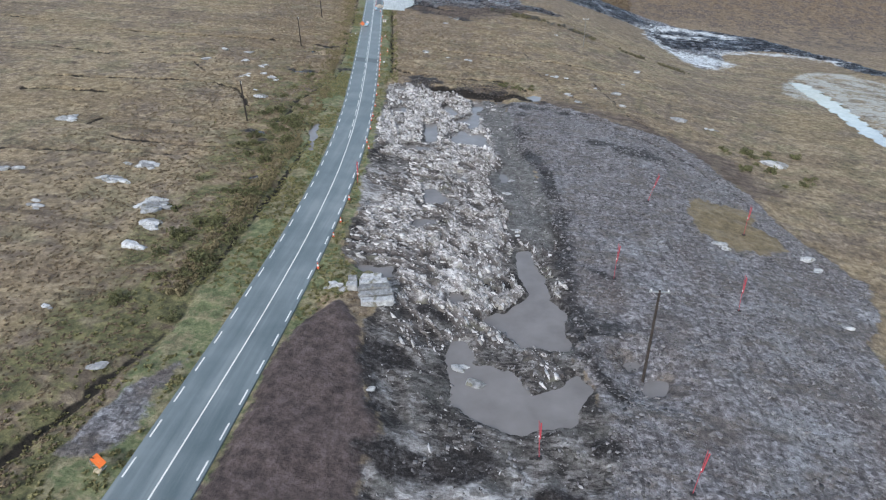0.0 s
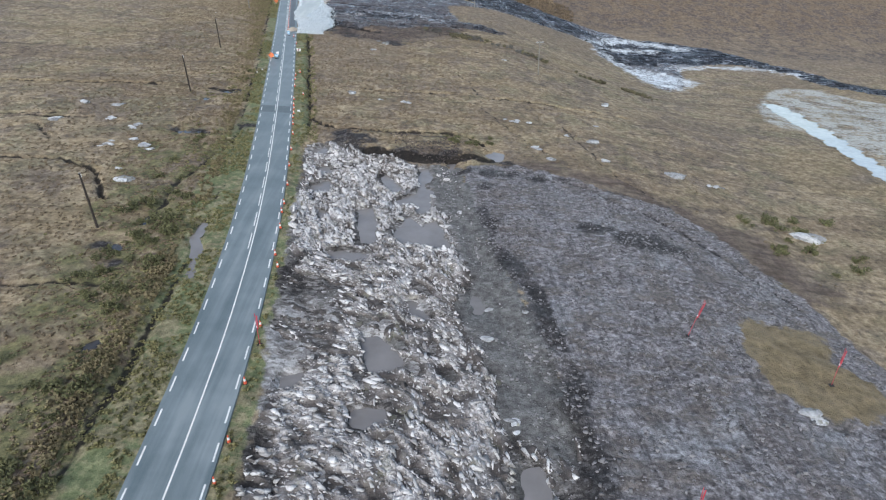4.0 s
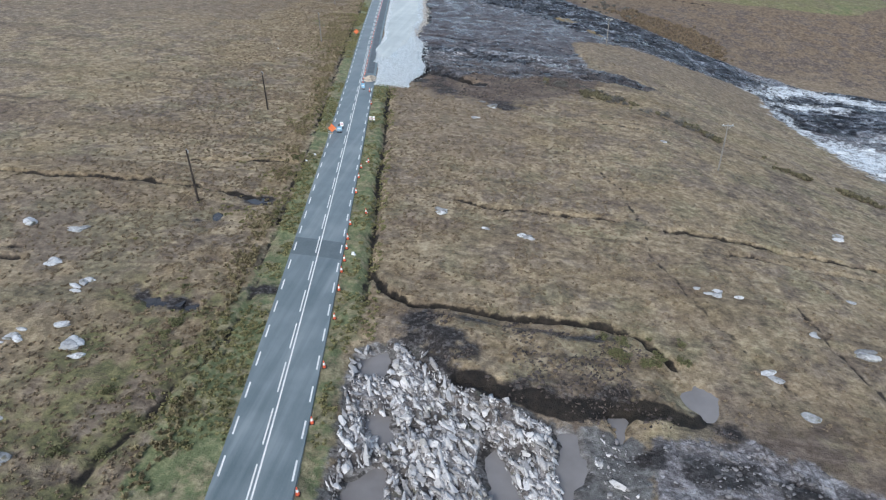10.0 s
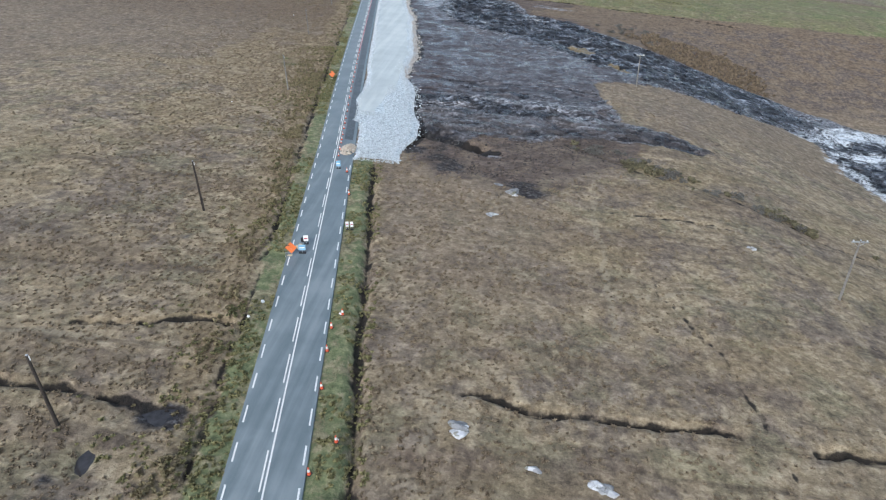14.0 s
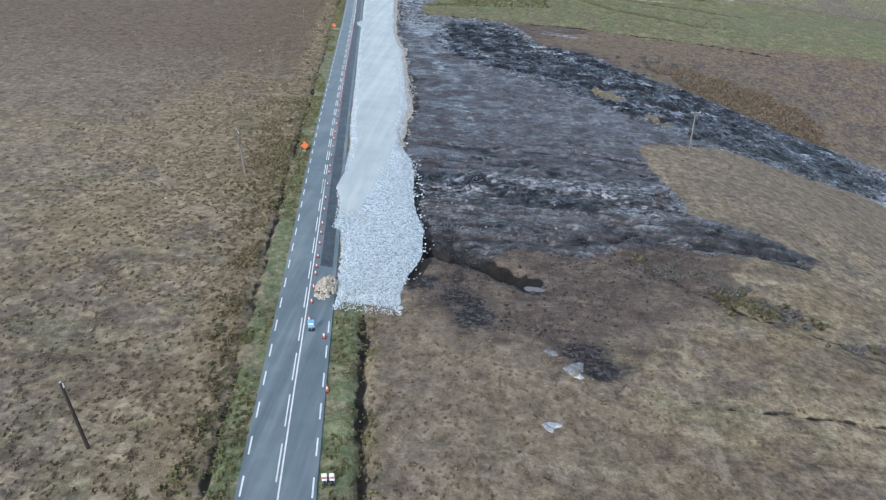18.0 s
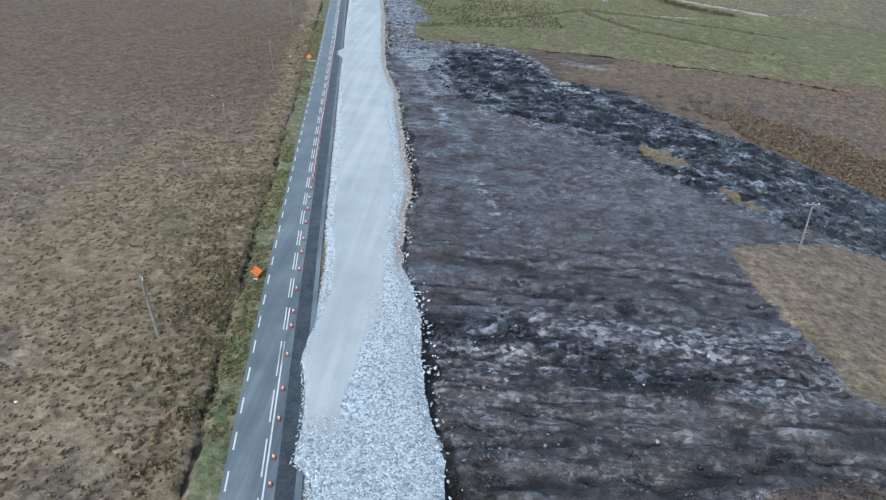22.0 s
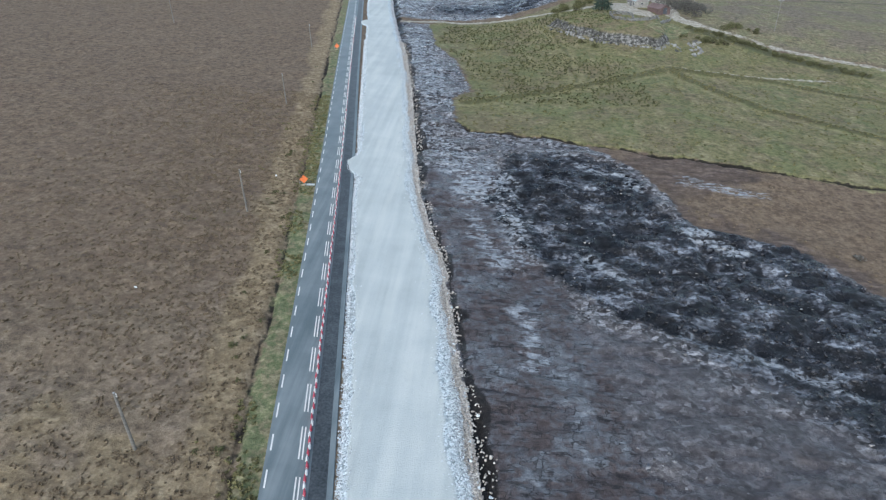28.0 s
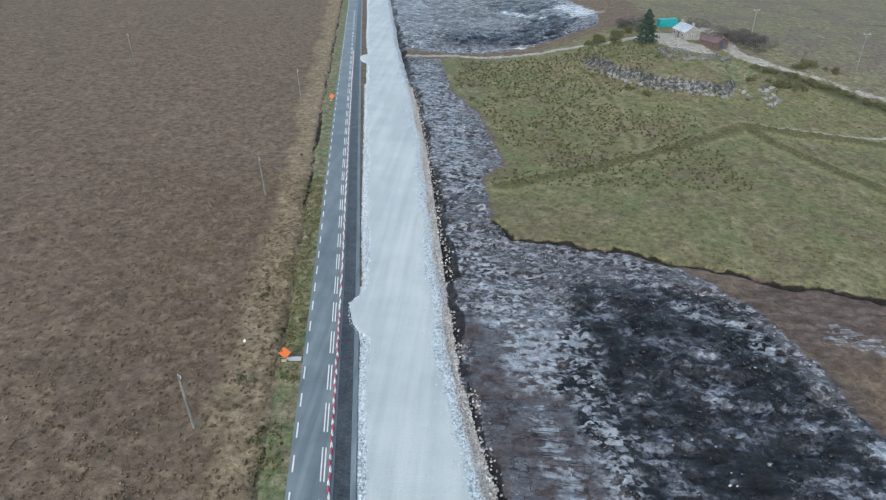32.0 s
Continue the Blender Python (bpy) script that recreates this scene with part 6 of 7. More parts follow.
# ---- boulders ----
def lichen_rock():
    g = Mat("lichened_boulder_rock")
    v = g.math("ADD", g.math("MULTIPLY", g.rand(), 0.35), g.math("MULTIPLY", g.noise(0.5, 5, rough=0.65), 0.65))
    col = g.ramp(v, (0.26, (0.15, 0.15, 0.152)), (0.5, (0.37, 0.37, 0.378)), (0.72, (0.62, 0.62, 0.635)))
    col = g.mix(g.span(g.noise(0.34, 5, rough=0.7), 0.55, 0.66, 0, 0.8), col, (0.11, 0.108, 0.095))
    col = g.mix(g.span(g.noise(0.9, 4), 0.56, 0.66, 0, 0.7), col, (0.13, 0.115, 0.06))
    return g.out(col, 0.88, g.noise(0.16, 5), 0.7, 0.05)


M_LICHEN = lichen_rock()
BOULDERS = []
for k in range(7):
    b = bmesh.new()
    bmesh.ops.create_icosphere(b, subdivisions=3, radius=0.5)
    P = np.array([v.co[:] for v in b.verts])
    planes = np.random.default_rng(300 + k).normal(size=(9, 3))
    planes /= np.linalg.norm(planes, axis=1, keepdims=True)
    reach = np.max(P @ planes.T / np.random.default_rng(340 + k).uniform(0.30, 0.46, 9), axis=1)
    P = P / np.maximum(reach, 0.8)[:, None]
    P = P * (1 + 0.16 * fbm(P[:, 0] + 3 * k, P[:, 1] + P[:, 2], 0.35, 3, 310 + k))[:, None]
    for v, p in zip(b.verts, P):
        v.co = p
    me = bpy.data.meshes.new("boulder")
    b.to_mesh(me)
    b.free()
    me.materials.append(M_LICHEN)
    BOULDERS.append(me)
boulder_count = 0


def boulder(x, y, a, b, c, turn=0.0, label="pale lichened boulder lying in the moor grass", group="boulders on the moor"):
    global boulder_count
    ob = new("boulder", BOULDERS[boulder_count % 7])
    boulder_count += 1
    z = ground_z(x, y)
    for outline, level in zip(PONDS, POND_Z):
        if inside(np.array([x]), np.array([y]), outline)[0] > -0.6:
            z = max(z, level)
    ob.matrix_world = Matrix.Translation((x, y, z + 0.04 * c)) @ Matrix.Rotation(turn, 4, "Z") @ Matrix.Diagonal((a, b, c, 1))
    return tagged(ob, label, "rock", group)


# centre of a cluster, its spread across and along, how many stones, their size
CLUSTERS = [(-77.7, 102.4, 2.6, 0.9, 6, 2.2), (-54.5, 86.2, 2.2, 1.2, 8, 2.2), (-55.3, 80.3, 2.4, 1.0, 7, 2.0), (-45.8, 73.0, 1.6, 2.2, 12, 2.2), (-44.1, 69.0, 1.2, 0.8, 5, 2.2), (-43.1, 62.9, 1.6, 0.9, 6, 1.9), (-45.0, 49.4, 0.6, 0.5, 2, 1.2),
            (-34.6, 42.0, 0.6, 0.5, 2, 1.2), (-60.8, 71.0, 0.9, 1.4, 4, 1.2), (-71.7, 80.3, 1.8, 1.0, 4, 1.6), (-16.4, 59.1, 1.0, 0.9, 5, 1.3), (-49.5, 124.1, 0.6, 0.8, 3, 1.3), (-51.4, 137.1, 1.0, 1.2, 4, 1.1),
            (-57.9, 137.5, 0.8, 1.0, 5, 0.9), (-54.3, 140.1, 0.5, 0.5, 2, 1.0), (-57.8, 147.8, 1.0, 1.2, 4, 0.8), (-62.7, 150.8, 1.2, 0.8, 4, 1.0), (-71.0, 158.3, 0.6, 0.3, 2, 1.2), (-64.8, 158.6, 0.6, 0.3, 2, 1.1),
            (-71.4, 148.0, 0.9, 0.6, 3, 1.5), (-51.6, 128.2, 0.4, 0.3, 2, 0.7), (37.7, 188.2, 0.8, 0.8, 4, 1.1), (17.5, 142.8, 0.4, 0.3, 1, 1.3), (27.7, 154.7, 0.6, 1.0, 3, 1.3), (31.1, 166.7, 0.4, 0.4, 2, 0.9), (22.6, 157.2, 0.8, 0.4, 2, 1.0),
            (27.9, 144.7, 0.5, 0.5, 2, 1.0), (15.9, 148.2, 0.8, 0.8, 2, 1.1), (-21.2, 174.7, 0.7, 0.9, 4, 1.1), (-15.1, 171.1, 0.4, 0.3, 2, 0.8), (-9.4, 170.2, 1.2, 0.3, 4, 1.0), (13.4, 162.2, 1.8, 0.7, 7, 0.8), (-20.8, 217.3, 0.7, 0.5, 2, 0.8),
            (16.0, 215.9, 0.9, 0.5, 3, 0.9), (-18.0, 224.8, 0.6, 0.6, 2, 1.5), (-19.6, 227.2, 0.4, 0.3, 1, 0.9), (54.7, 123.4, 0.8, 0.6, 2, 2.6), (40.6, 143.4, 0.3, 0.3, 2, 2.2), (47, 141, 1.5, 0.5, 3, 1.0), (45.6, 82.9, 0.6, 0.5, 2, 1.6), (46.9, 80.0, 0.8, 0.4, 2, 1.6)]
BARE = [(33.8, 81.8, 0.9, 0.8, 3, 1.7), (44.5, 66.4, 0.6, 0.8, 3, 1.2), (2.7, 90.7, 0.1, 0.1, 1, 1.6), (-1.2, 49.6, 0.7, 0.3, 4, 1.1), (0.5, 47.4, 0.3, 0.3, 3, 1.6), (4.4, 79.0, 1.0, 1.2, 6, 1.0), (-8.8, 43.5, 0.3, 0.3, 1, 1.2), (7.3, 95.0, 0.2, 0.2, 1, 1.0), (3.4, 96.5, 0.2, 0.2, 1, 0.9)]
for rows, label, group in ((CLUSTERS, "", "boulders on the moor"), (BARE, "bare pale boulder lying on the diggings", "boulders on the diggings")):
    for x, y, wx, wy, n, size in rows:
        for _ in range(n):
            s = size * rng.uniform(0.55, 1.1) * (1.45 if 120 < y < 232 else 1.0)
            extra = (label, group) if label else ()
            boulder(x + rng.normal(0, wx * 0.6), y + rng.normal(0, wy * 0.6), s * 1.25, s * rng.uniform(0.6, 0.9), s * rng.uniform(0.3, 0.5), rng.uniform(-0.5, 0.5), *extra)
# slabs laid side by side at the end of the peat heap
def slab_shape(seed):
    r = np.random.default_rng(seed)
    bm = box(1, 1, 1, (0, 0, 0), 0.0)
    bmesh.ops.subdivide_edges(bm, edges=bm.edges[:], cuts=2, use_grid_fill=True)
    for v in bm.verts:
        v.co += Vector(r.normal(0, 0.035, 3))
    bmesh.ops.bevel(bm, geom=[e for e in bm.edges if e.is_manifold and e.calc_face_angle(0) > 0.9], offset=0.05, segments=1, affect="EDGES")
    me = bpy.data.meshes.new("stone_slab")
    bm.to_mesh(me)
    bm.free()
    me.materials.append(M_LICHEN)
    return me


SLABS = [slab_shape(700 + k) for k in range(3)]
for i, (x, y, a) in enumerate(((-11.1, 56.9, 3.6), (-11.4, 58.2, 3.8), (-11.9, 59.4, 3.6), (-12.3, 60.5, 3.2), (-12.7, 61.6, 2.4), (-14.6, 59.4, 1.2), (-14.8, 60.6, 1.0))):
    ob = new("stone_slab", SLABS[i % 3])
    ob.matrix_world = pose(x, y, ground_z(x, y) - 0.1, 0, 0, 12 + rng.normal(0, 2)) @ Matrix.Diagonal((a, 1.02, 0.85, 1))
    tagged(ob, "long pale stone slab stacked beside the peat heap", "stone slab", "stacked slabs")
M_OUTCROP = simple("weathered_outcrop_rock", (0.022, 0.021, 0.019), (0.34, 0.336, 0.33), 0.5, 0.85, 0.5, 0.05, vary="object")
LEDGE = []
for k in range(5):
    b = rock_shape(13, 360 + k)
    me = bpy.data.meshes.new("boulder")
    b.to_mesh(me)
    b.free()
    me.materials.append(M_OUTCROP)
    LEDGE.append(me)
# the rock face of the farm's knoll
for pts, n, spread, big in (([(-28, 507), (-23, 497.5), (-19, 493.5), (-15, 489.3), (-9.6, 487), (-2.9, 484.3), (3, 483.2), (7.5, 489)], 84, 0.5, 0.62), ([(7.8, 482.5), (9, 486)], 5, 0.8, 0.7), ([(15.5, 492.5), (14.6, 487), (13.7, 479)], 22, 0.9, 0.8)):
    for i in range(n):
        s = i / (n - 1) * (len(pts) - 1)
        k = min(int(s), len(pts) - 2)
        f = s - k
        x, y = pts[k][0] * (1 - f) + pts[k + 1][0] * f, pts[k][1] * (1 - f) + pts[k + 1][1] * f
        s = big * rng.uniform(0.8, 2.3)
        x, y = x + rng.normal(0, spread), y + rng.uniform(-0.2, 1.6) * spread
        ob = new("boulder", LEDGE[i % 5])
        ob.matrix_world = Matrix.Translation((x, y, ground_z(x, y))) @ Matrix.Rotation(rng.uniform(-0.5, 0.5), 4, "Z") @ Matrix.Diagonal((s * 1.2, s * 0.8, s * rng.uniform(0.7, 1.3), 1))
        tagged(ob, "grey weathered rock of the outcrop below the farm", "rock", "outcrop rocks")


# ---- stone pile that closes the lane ----
def stone_pile(x, y):
    root = tagged(new("stone_pile"), "buff stone heap that closes the lane", "stone heap")
    spots = []
    for _ in range(420):
        a, r = rng.uniform(0, 6.28), rng.random() ** 0.6
        px, py = x + 1.25 * r * math.cos(a), y + 2.6 * r * math.sin(a)
        s = rng.uniform(0.16, 0.42)
        spots.append((px, py, float(base(px, py)) + 0.1 + 0.85 * (1 - r) ** 0.8 * rng.uniform(0.5, 1), s * 1.2, s, s * 0.8, rng.uniform(0, 6.28), rng.normal(0, 0.4)))
    spots.sort(key=lambda p: -p[3])
    M_BUFF = simple("buff_stone", (0.34, 0.28, 0.22), (0.66, 0.58, 0.49), 0.15, 0.85, 0.4, vary="object")
    M_BUFF2 = simple("buff_gravel", (0.34, 0.28, 0.22), (0.66, 0.58, 0.49), 0.15, 0.85, 0.4, vary="island")
    pieces("stone", spots[:160], M_BUFF, root)
    heap = scatter("stone_bed", spots[160:], M_BUFF2, "", "")
    heap.parent = root


stone_pile(-46.3, 235.3)


# ---- utility poles ----
def utility_pole(x, y, h, wood, label, arm=False):
    z = ground_z(x, y)
    root = tagged(new("utility_pole"), label, "utility pole", "poles across the bog")
    root.location = (x, y, z)
    part("shaft", tube(0.17, 0.11, h + 0.4, (0, 0, -0.4), 12), wood, root)
    part("cap", tube(0.12, 0.05, 0.06, (0, 0, h), 12), M_STEEL, root)
    if arm:
        part("crossarm", box(1.9, 0.14, 0.16, (0, 0, h - 0.35), 0.01), M_STEEL, root, "pale galvanised crossarm")
        for dx in (-0.78, 0.0, 0.78):
            ins = part("insulator", tube(0.07, 0.05, 0.2, (dx, 0, h - 0.21), 8), M_WHITE, root, "white porcelain insulator")
            bm = tube(0.1, 0.1, 0.03, (dx, 0, h - 0.12), 8)
            part("shed", bm, M_WHITE, ins)
        for sgn in (-1, 1):
            part("brace", box(0.05, 0.03, 0.85, (0, 0.08, h - 1.0), 0, Matrix.Rotation(sgn * 0.8, 4, "Y")), M_STEEL, root)
    else:
        for dz in (0.25, 0.5):
            part("insulator", tube(0.05, 0.04, 0.16, (0.16, 0, h - dz), 8), M_WHITE, root)
            part("bracket", box(0.18, 0.04, 0.04, (0.1, 0, h - dz - 0.03)), M_STEEL, root)
    return root


for x, y, h in ((-46.6, 109.8, 7.6), (-54.6, 169.3, 7.5), (-59.9, 208.6, 7.3)):
    utility_pole(x, y, h, M_WOOD, "dark creosoted timber pole standing in the bog")
for x, y, h in ((-66.8, 265, 7.3), (-79.4, 321, 7.0), (-85.2, 368, 7.0), (-94.2, 420, 7.0), (-103, 476.5, 7.0), (-154.7, 496, 8.0)):
    utility_pole(x, y, h, M_GREYWOOD, "bleached grey timber pole standing in the bog")
utility_pole(17.5, 50.5, 11.3, M_WOOD, "tall dark timber pole with a crossarm in the stripped peat", True)
for x, y, h in ((24.0, 206.3, 8.7), (11.5, 295.5, 8.0), (25.3, 534.2, 9.0), (45.4, 507.9, 10.0)):
    utility_pole(x, y, h, M_GREYWOOD, "bleached timber pole with a crossarm", True)


# ---- red marker posts ----
def marker_post(x, y, h, lean):
    z = ground_z(x, y)
    root = tagged(new("marker_post"), "tall thin red marker post with a trailing ribbon", "marker post", "red marker posts")
    root.matrix_world = Matrix.Translation((x, y, z)) @ Matrix.Rotation(lean, 4, "Y")
    part("shaft", tube(0.034, 0.028, h, (0, 0, -0.1), 8), M_POST, root)
    part("foot", box(0.5, 0.4, 0.12, (0, 0, -0.03), 0.03), M_BLACK, root, "black rubber foot")
    part("ribbon", box(0.12, 0.02, h * 0.42, (0.09, 0, h * 0.5), 0, Matrix.Rotation(0.05, 4, "Y")), M_POST, root)
    part("band", tube(0.05, 0.05, 0.2, (0, 0, h * 0.55), 8), M_WHITE, root, "white reflective band")


for x, y, h, lean in ((6.7, 38.3, 4.5, -0.06), (19, 35.9, 5.2, 0.05), (31.0, 64.7, 5.2, -0.06), (16.5, 67.6, 5.2, 0.0), (24.8, 92.2, 5.0, 0.2), (38.1, 86.5, 5.0, 0.0), (-20.4, 87.6, 4.0, 0.02)):
    marker_post(x, y, h, lean)


# ---- traffic cones ----
def cone_shape():
    root = tagged(new("traffic_cone"), "red and white traffic cone by the roadside", "traffic cone", "cones along the works")
    part("base", box(0.46, 0.46, 0.06, (0, 0, 0), 0.015), M_BLACK, root, "black rubber base")
    part("lower_body", tube(0.19, 0.135, 0.32, (0, 0, 0.06), 12), M_CONE, root)
    part("sleeve", tube(0.137, 0.085, 0.30, (0, 0, 0.38), 12), M_WHITE, root, "white reflective sleeve")
    part("tip", tube(0.085, 0.05, 0.22, (0, 0, 0.68), 12), M_CONE, root)
    return root


CONE_SPOTS = [(float(road_left(y)) + o, y) for y, o in ((62.9, 6.3), (70.7, 6.4), (74.9, 6.5), (82, 6.4), (90.6, 6.4), (102.3, 6.8), (105.1, 6.2), (112.1, 6.2), (116.4, 6.1), (119.3, 6.2), (126, 6.3), (133, 6.3), (140, 6.4), (147.5, 6.5), (152.7, 6.4), (156.4, 6.3), (158.9, 6.4), (161.7, 6.4), (164.1, 6.3), (167.9, 6.3), (171.4, 8.2), (177.5, 6.3), (182.8, 6.3), (186.5, 6.4), (189, 7.4), (218.3, 6.2), (226, 5.4), (228.5, 3.6))]
CONE_SPOTS += [(float(road_left(y)) + 3.55, y) for y in (232, 235, 237.9, 239.6, 242, 245.2, 248.1, 250.8, 255.1, 258.9, 263.8, 268.5, 271.1, 275.6, 279.8, 283.9, 287.3, 292, 296.1, 299.8, 303.2)]
first = None
for x, y in CONE_SPOTS:
    u = x - float(road_left(y))
    z = float(base(x, y)) + float(np.interp(u, [3.5, 6.0, 6.15], [0.125, 0.065, 0.0])) if u < 6.15 else ground_z(x, y)
    m = pose(x, y, z, 0, 0, 20 * math.sin(y)) @ Matrix.Scale(0.78 if y > 229 else 0.95, 4)
    if first is None:
        first = cone_shape()
        first.matrix_basis = m
    else:
        copy_thing(first, m)


# ---- water-filled barriers between the lanes ----
def barrier_shape(colour, label):
    root = tagged(new("barrier"), label, "barrier", "barriers along the closed lane")
    w = [(-0.22, 0), (-0.22, 0.16), (-0.12, 0.30), (-0.085, 0.72), (0.085, 0.72), (0.12, 0.30), (0.22, 0.16), (0.22, 0)]
    bm = bmesh.new()
    ring = []
    for yy in (-0.48, -0.44, 0.44, 0.48):
        k = 0.94 if abs(yy) > 0.45 else 1.0
        ring.append([bm.verts.new((a * k, yy, b * k + 0.0)) for a, b in w])
    for r0, r1 in zip(ring, ring[1:]):
        for i in range(len(w)):
            j = (i + 1) % len(w)
            bm.faces.new((r0[i], r0[j], r1[j], r1[i]))
    bm.faces.new(ring[0][::-1])
    bm.faces.new(ring[-1])
    part("body", bm, colour, root)
    part("filler_cap", tube(0.06, 0.06, 0.04, (0, 0.2, 0.72), 8), M_BLACK, root)
    part("lug", box(0.1, 0.08, 0.4, (0, 0.5, 0.1), 0.01), colour, root)
    return root


first_red = first_white = None
for i in range(300):
    y = 306 + 0.74 * i
    x = float(road_left(y)) + 3.55 + 0.06 * math.sin(i * 1.7)
    m = pose(x, y, float(base(x, y)) + 0.118, 0, 4.5, 10.3 + 2.5 * math.sin(i * 2.3)) @ Matrix.Diagonal((0.75, 0.7, 0.85, 1))
    red = i % 2 == 0 if y < 388 else i % 4 == 0
    if red:
        if first_red is None:
            first_red = barrier_shape(M_RED, "red plastic water-filled barrier on the asphalt")
            first_red.matrix_basis = m
        else:
            copy_thing(first_red, m)
    elif first_white is None:
        first_white = barrier_shape(M_WHITE, "white plastic water-filled barrier on the asphalt")
        first_white.matrix_basis = m
    else:
        copy_thing(first_white, m)


# ---- road works signs ----
def works_sign(x, y, turn=0.0):
    root = tagged(new("road_sign"), "orange diamond works sign on a steel frame with a sandbag", "road sign", "works signs")
    root.matrix_world = pose(x, y, ground_z(x, y), 0, 0, turn)
    tilt = Matrix.Rotation(radians(-12), 4, "X")
    plate = part("plate", box(1.05, 0.03, 1.05, (0, 0, 0.75), 0.01, tilt @ Matrix.Rotation(radians(45), 4, "Y")), M_ORANGE, root, "orange diamond plate")
    part("symbol", box(0.45, 0.01, 0.1, (0, -0.035, 1.44), 0, tilt), M_BLACK, plate)
    for dx in (-0.4, 0.4):
        part("leg", tube(0.025, 0.025, 1.0, (dx, 0.05, 0), 8), M_STEEL, root)
        part("foot", box(0.06, 1.0, 0.05, (dx, 0.1, 0), 0.01), M_STEEL, root)
    part("crossbar", box(0.9, 0.04, 0.04, (0, 0.05, 0.45)), M_STEEL, root)
    part("sandbag", box(0.6, 0.4, 0.18, (0.15, -0.1, 0.04), 0.07), M_SAND, root, "pale sandbag")


for x, y, t in ((-28.1, 30.6, -5), (-44.9, 199.6, 8), (-60.8, 277.3, 10), (-79.5, 379.1, 10), (-95.4, 475.7, 10)):
    works_sign(x, y, t)


slab = box(1.7, 0.7, 0.08, (0, 0, 0), 0.02)
ob = tagged(part("paving_slab", slab, M_FINE), "pale concrete slab from the sign to the road", "slab", kind="structure")
ob.matrix_world = pose(-78.35, 379.6, float(base(-78.35, 379.6)) + 0.02, 0, 4.5, 8)


def plate_sign(x, y, turn, w, h, material, label, posts=1, lift=0.4):
    root = tagged(new("road_sign"), label, "road sign", "temporary signs")
    z = max(ground_z(x, y), float(base(x, y)) + 0.1)
    root.matrix_world = pose(x, y, z, 0, 0, turn)
    p = part("plate", box(w, 0.03, h, (0, 0, lift), 0.01, Matrix.Rotation(radians(-14), 4, "X")), material, root)
    part("border", box(w * 0.7, 0.012, h * 0.16, (0, -0.04, lift + h * 0.45), 0, Matrix.Rotation(radians(-14), 4, "X")), M_WHITE if material is not M_WHITE else M_RED, p)
    for dx in ([-w * 0.35, w * 0.35] if posts == 2 else [0]):
        part("leg", tube(0.025, 0.025, lift + 0.3, (dx, 0.04, 0), 8), M_STEEL, root)
    part("foot", box(w, 0.5, 0.06, (0, 0.05, 0), 0.02), M_BLACK, root)


plate_sign(-43.4, 200.3, 8, 0.9, 0.7, M_BLUE, "blue and white temporary sign set on the asphalt")
plate_sign(-43.6, 202.6, 12, 0.6, 0.75, M_WHITE, "white sign with a red bar on the asphalt")
plate_sign(-45.8, 227.0, 8, 0.7, 0.9, M_BLUE, "small blue keep-to-one-side sign on the closed lane")
plate_sign(-39.5, 207.5, 8, 0.42, 0.7, M_WHITE, "small white marker plate on the verge", 2)
plate_sign(-38.9, 207.6, 8, 0.42, 0.7, M_WHITE, "small white marker plate on the verge", 2)
for dx, dy, s in ((-44.4, 201.6, 0.55), (-44.1, 201.2, 0.5), (-43.9, 201.7, 0.5), (-44.2, 202.1, 0.45)):
    bag = box(s, s * 0.7, 0.2, (0, 0, 0), 0.08)
    ob = tagged(part("sandbag", bag, M_SAND), "pale sandbag dumped on the edge of the asphalt", "sandbag", "sandbags by the sign")
    ob.matrix_world = pose(dx, dy, float(base(dx, dy)) + 0.09, 0, 4, 40 * math.sin(dy * 9))
bm = box(0.5, 0.4, 0.45, (0, 0, 0.03), 0.05)
lamp_box = tagged(part("battery_box", bm, M_BLACK), "black battery box beside the works sign", "box")
lamp_box.matrix_world = pose(-44.2, 203.1, float(base(-44.2, 203.1)) + 0.03, 0, 4, 10)
part("lid", box(0.54, 0.44, 0.06, (0, 0, 0.48), 0.02), M_BLACK, lamp_box)

# small white litter and bags on the verges
for x, y, s in ((-44.5, 189.4, 0.45), (-44.9, 186.5, 0.35), (-84.9, 381.9, 0.4), (-92, 346, 0.4), (-35.6, 189.0, 0.4), (-31.4, 171.6, 0.3), (-75, 254.6, 0.35), (-30.3, 160.5, 0.7)):
    bm = rock_shape(14, int(abs(x) * 10))
    ob = tagged(part("plastic_bag", bm, M_WHITE), "crumpled white plastic bag in the grass", "litter", "litter")
    ob.matrix_world = pose(x, y, ground_z(x, y) + 0.12, 10, 20, 50 * math.sin(y)) @ Matrix.Diagonal((s * 1.3, s, s * 0.7, 1))


# ---- bushes ----
M_LEAF = simple("dark_shrub_leaf", (0.045, 0.048, 0.022), (0.19, 0.185, 0.085), 0.5, 0.9, 0.2, vary="island")
M_TWIG = simple("bare_grey_twigs", (0.06, 0.055, 0.05), (0.20, 0.19, 0.175), 0.5, 0.9, 0.2, vary="island")
M_NEEDLE = simple("dark_conifer_needles", (0.016, 0.032, 0.026), (0.085, 0.125, 0.098), 0.5, 0.9, 0.2, vary="island")


def leaves(centres, size, seed):
    """Small crossed leaves about many centres, as one bmesh."""
    r = np.random.default_rng(seed)
    bm = bmesh.new()
    for c in centres:
        for _ in range(2):
            q = Euler(tuple(r.uniform(0, 6.28, 3))).to_matrix()
            s = size * r.uniform(0.6, 1.3)
            pts = [q @ Vector(p) * s for p in ((-1, 0, 0), (0, -0.45, 0.1), (1, 0, 0), (0, 0.45, 0.1))]
            bm.faces.new([bm.verts.new(Vector(c) + p) for p in pts])
    return bm


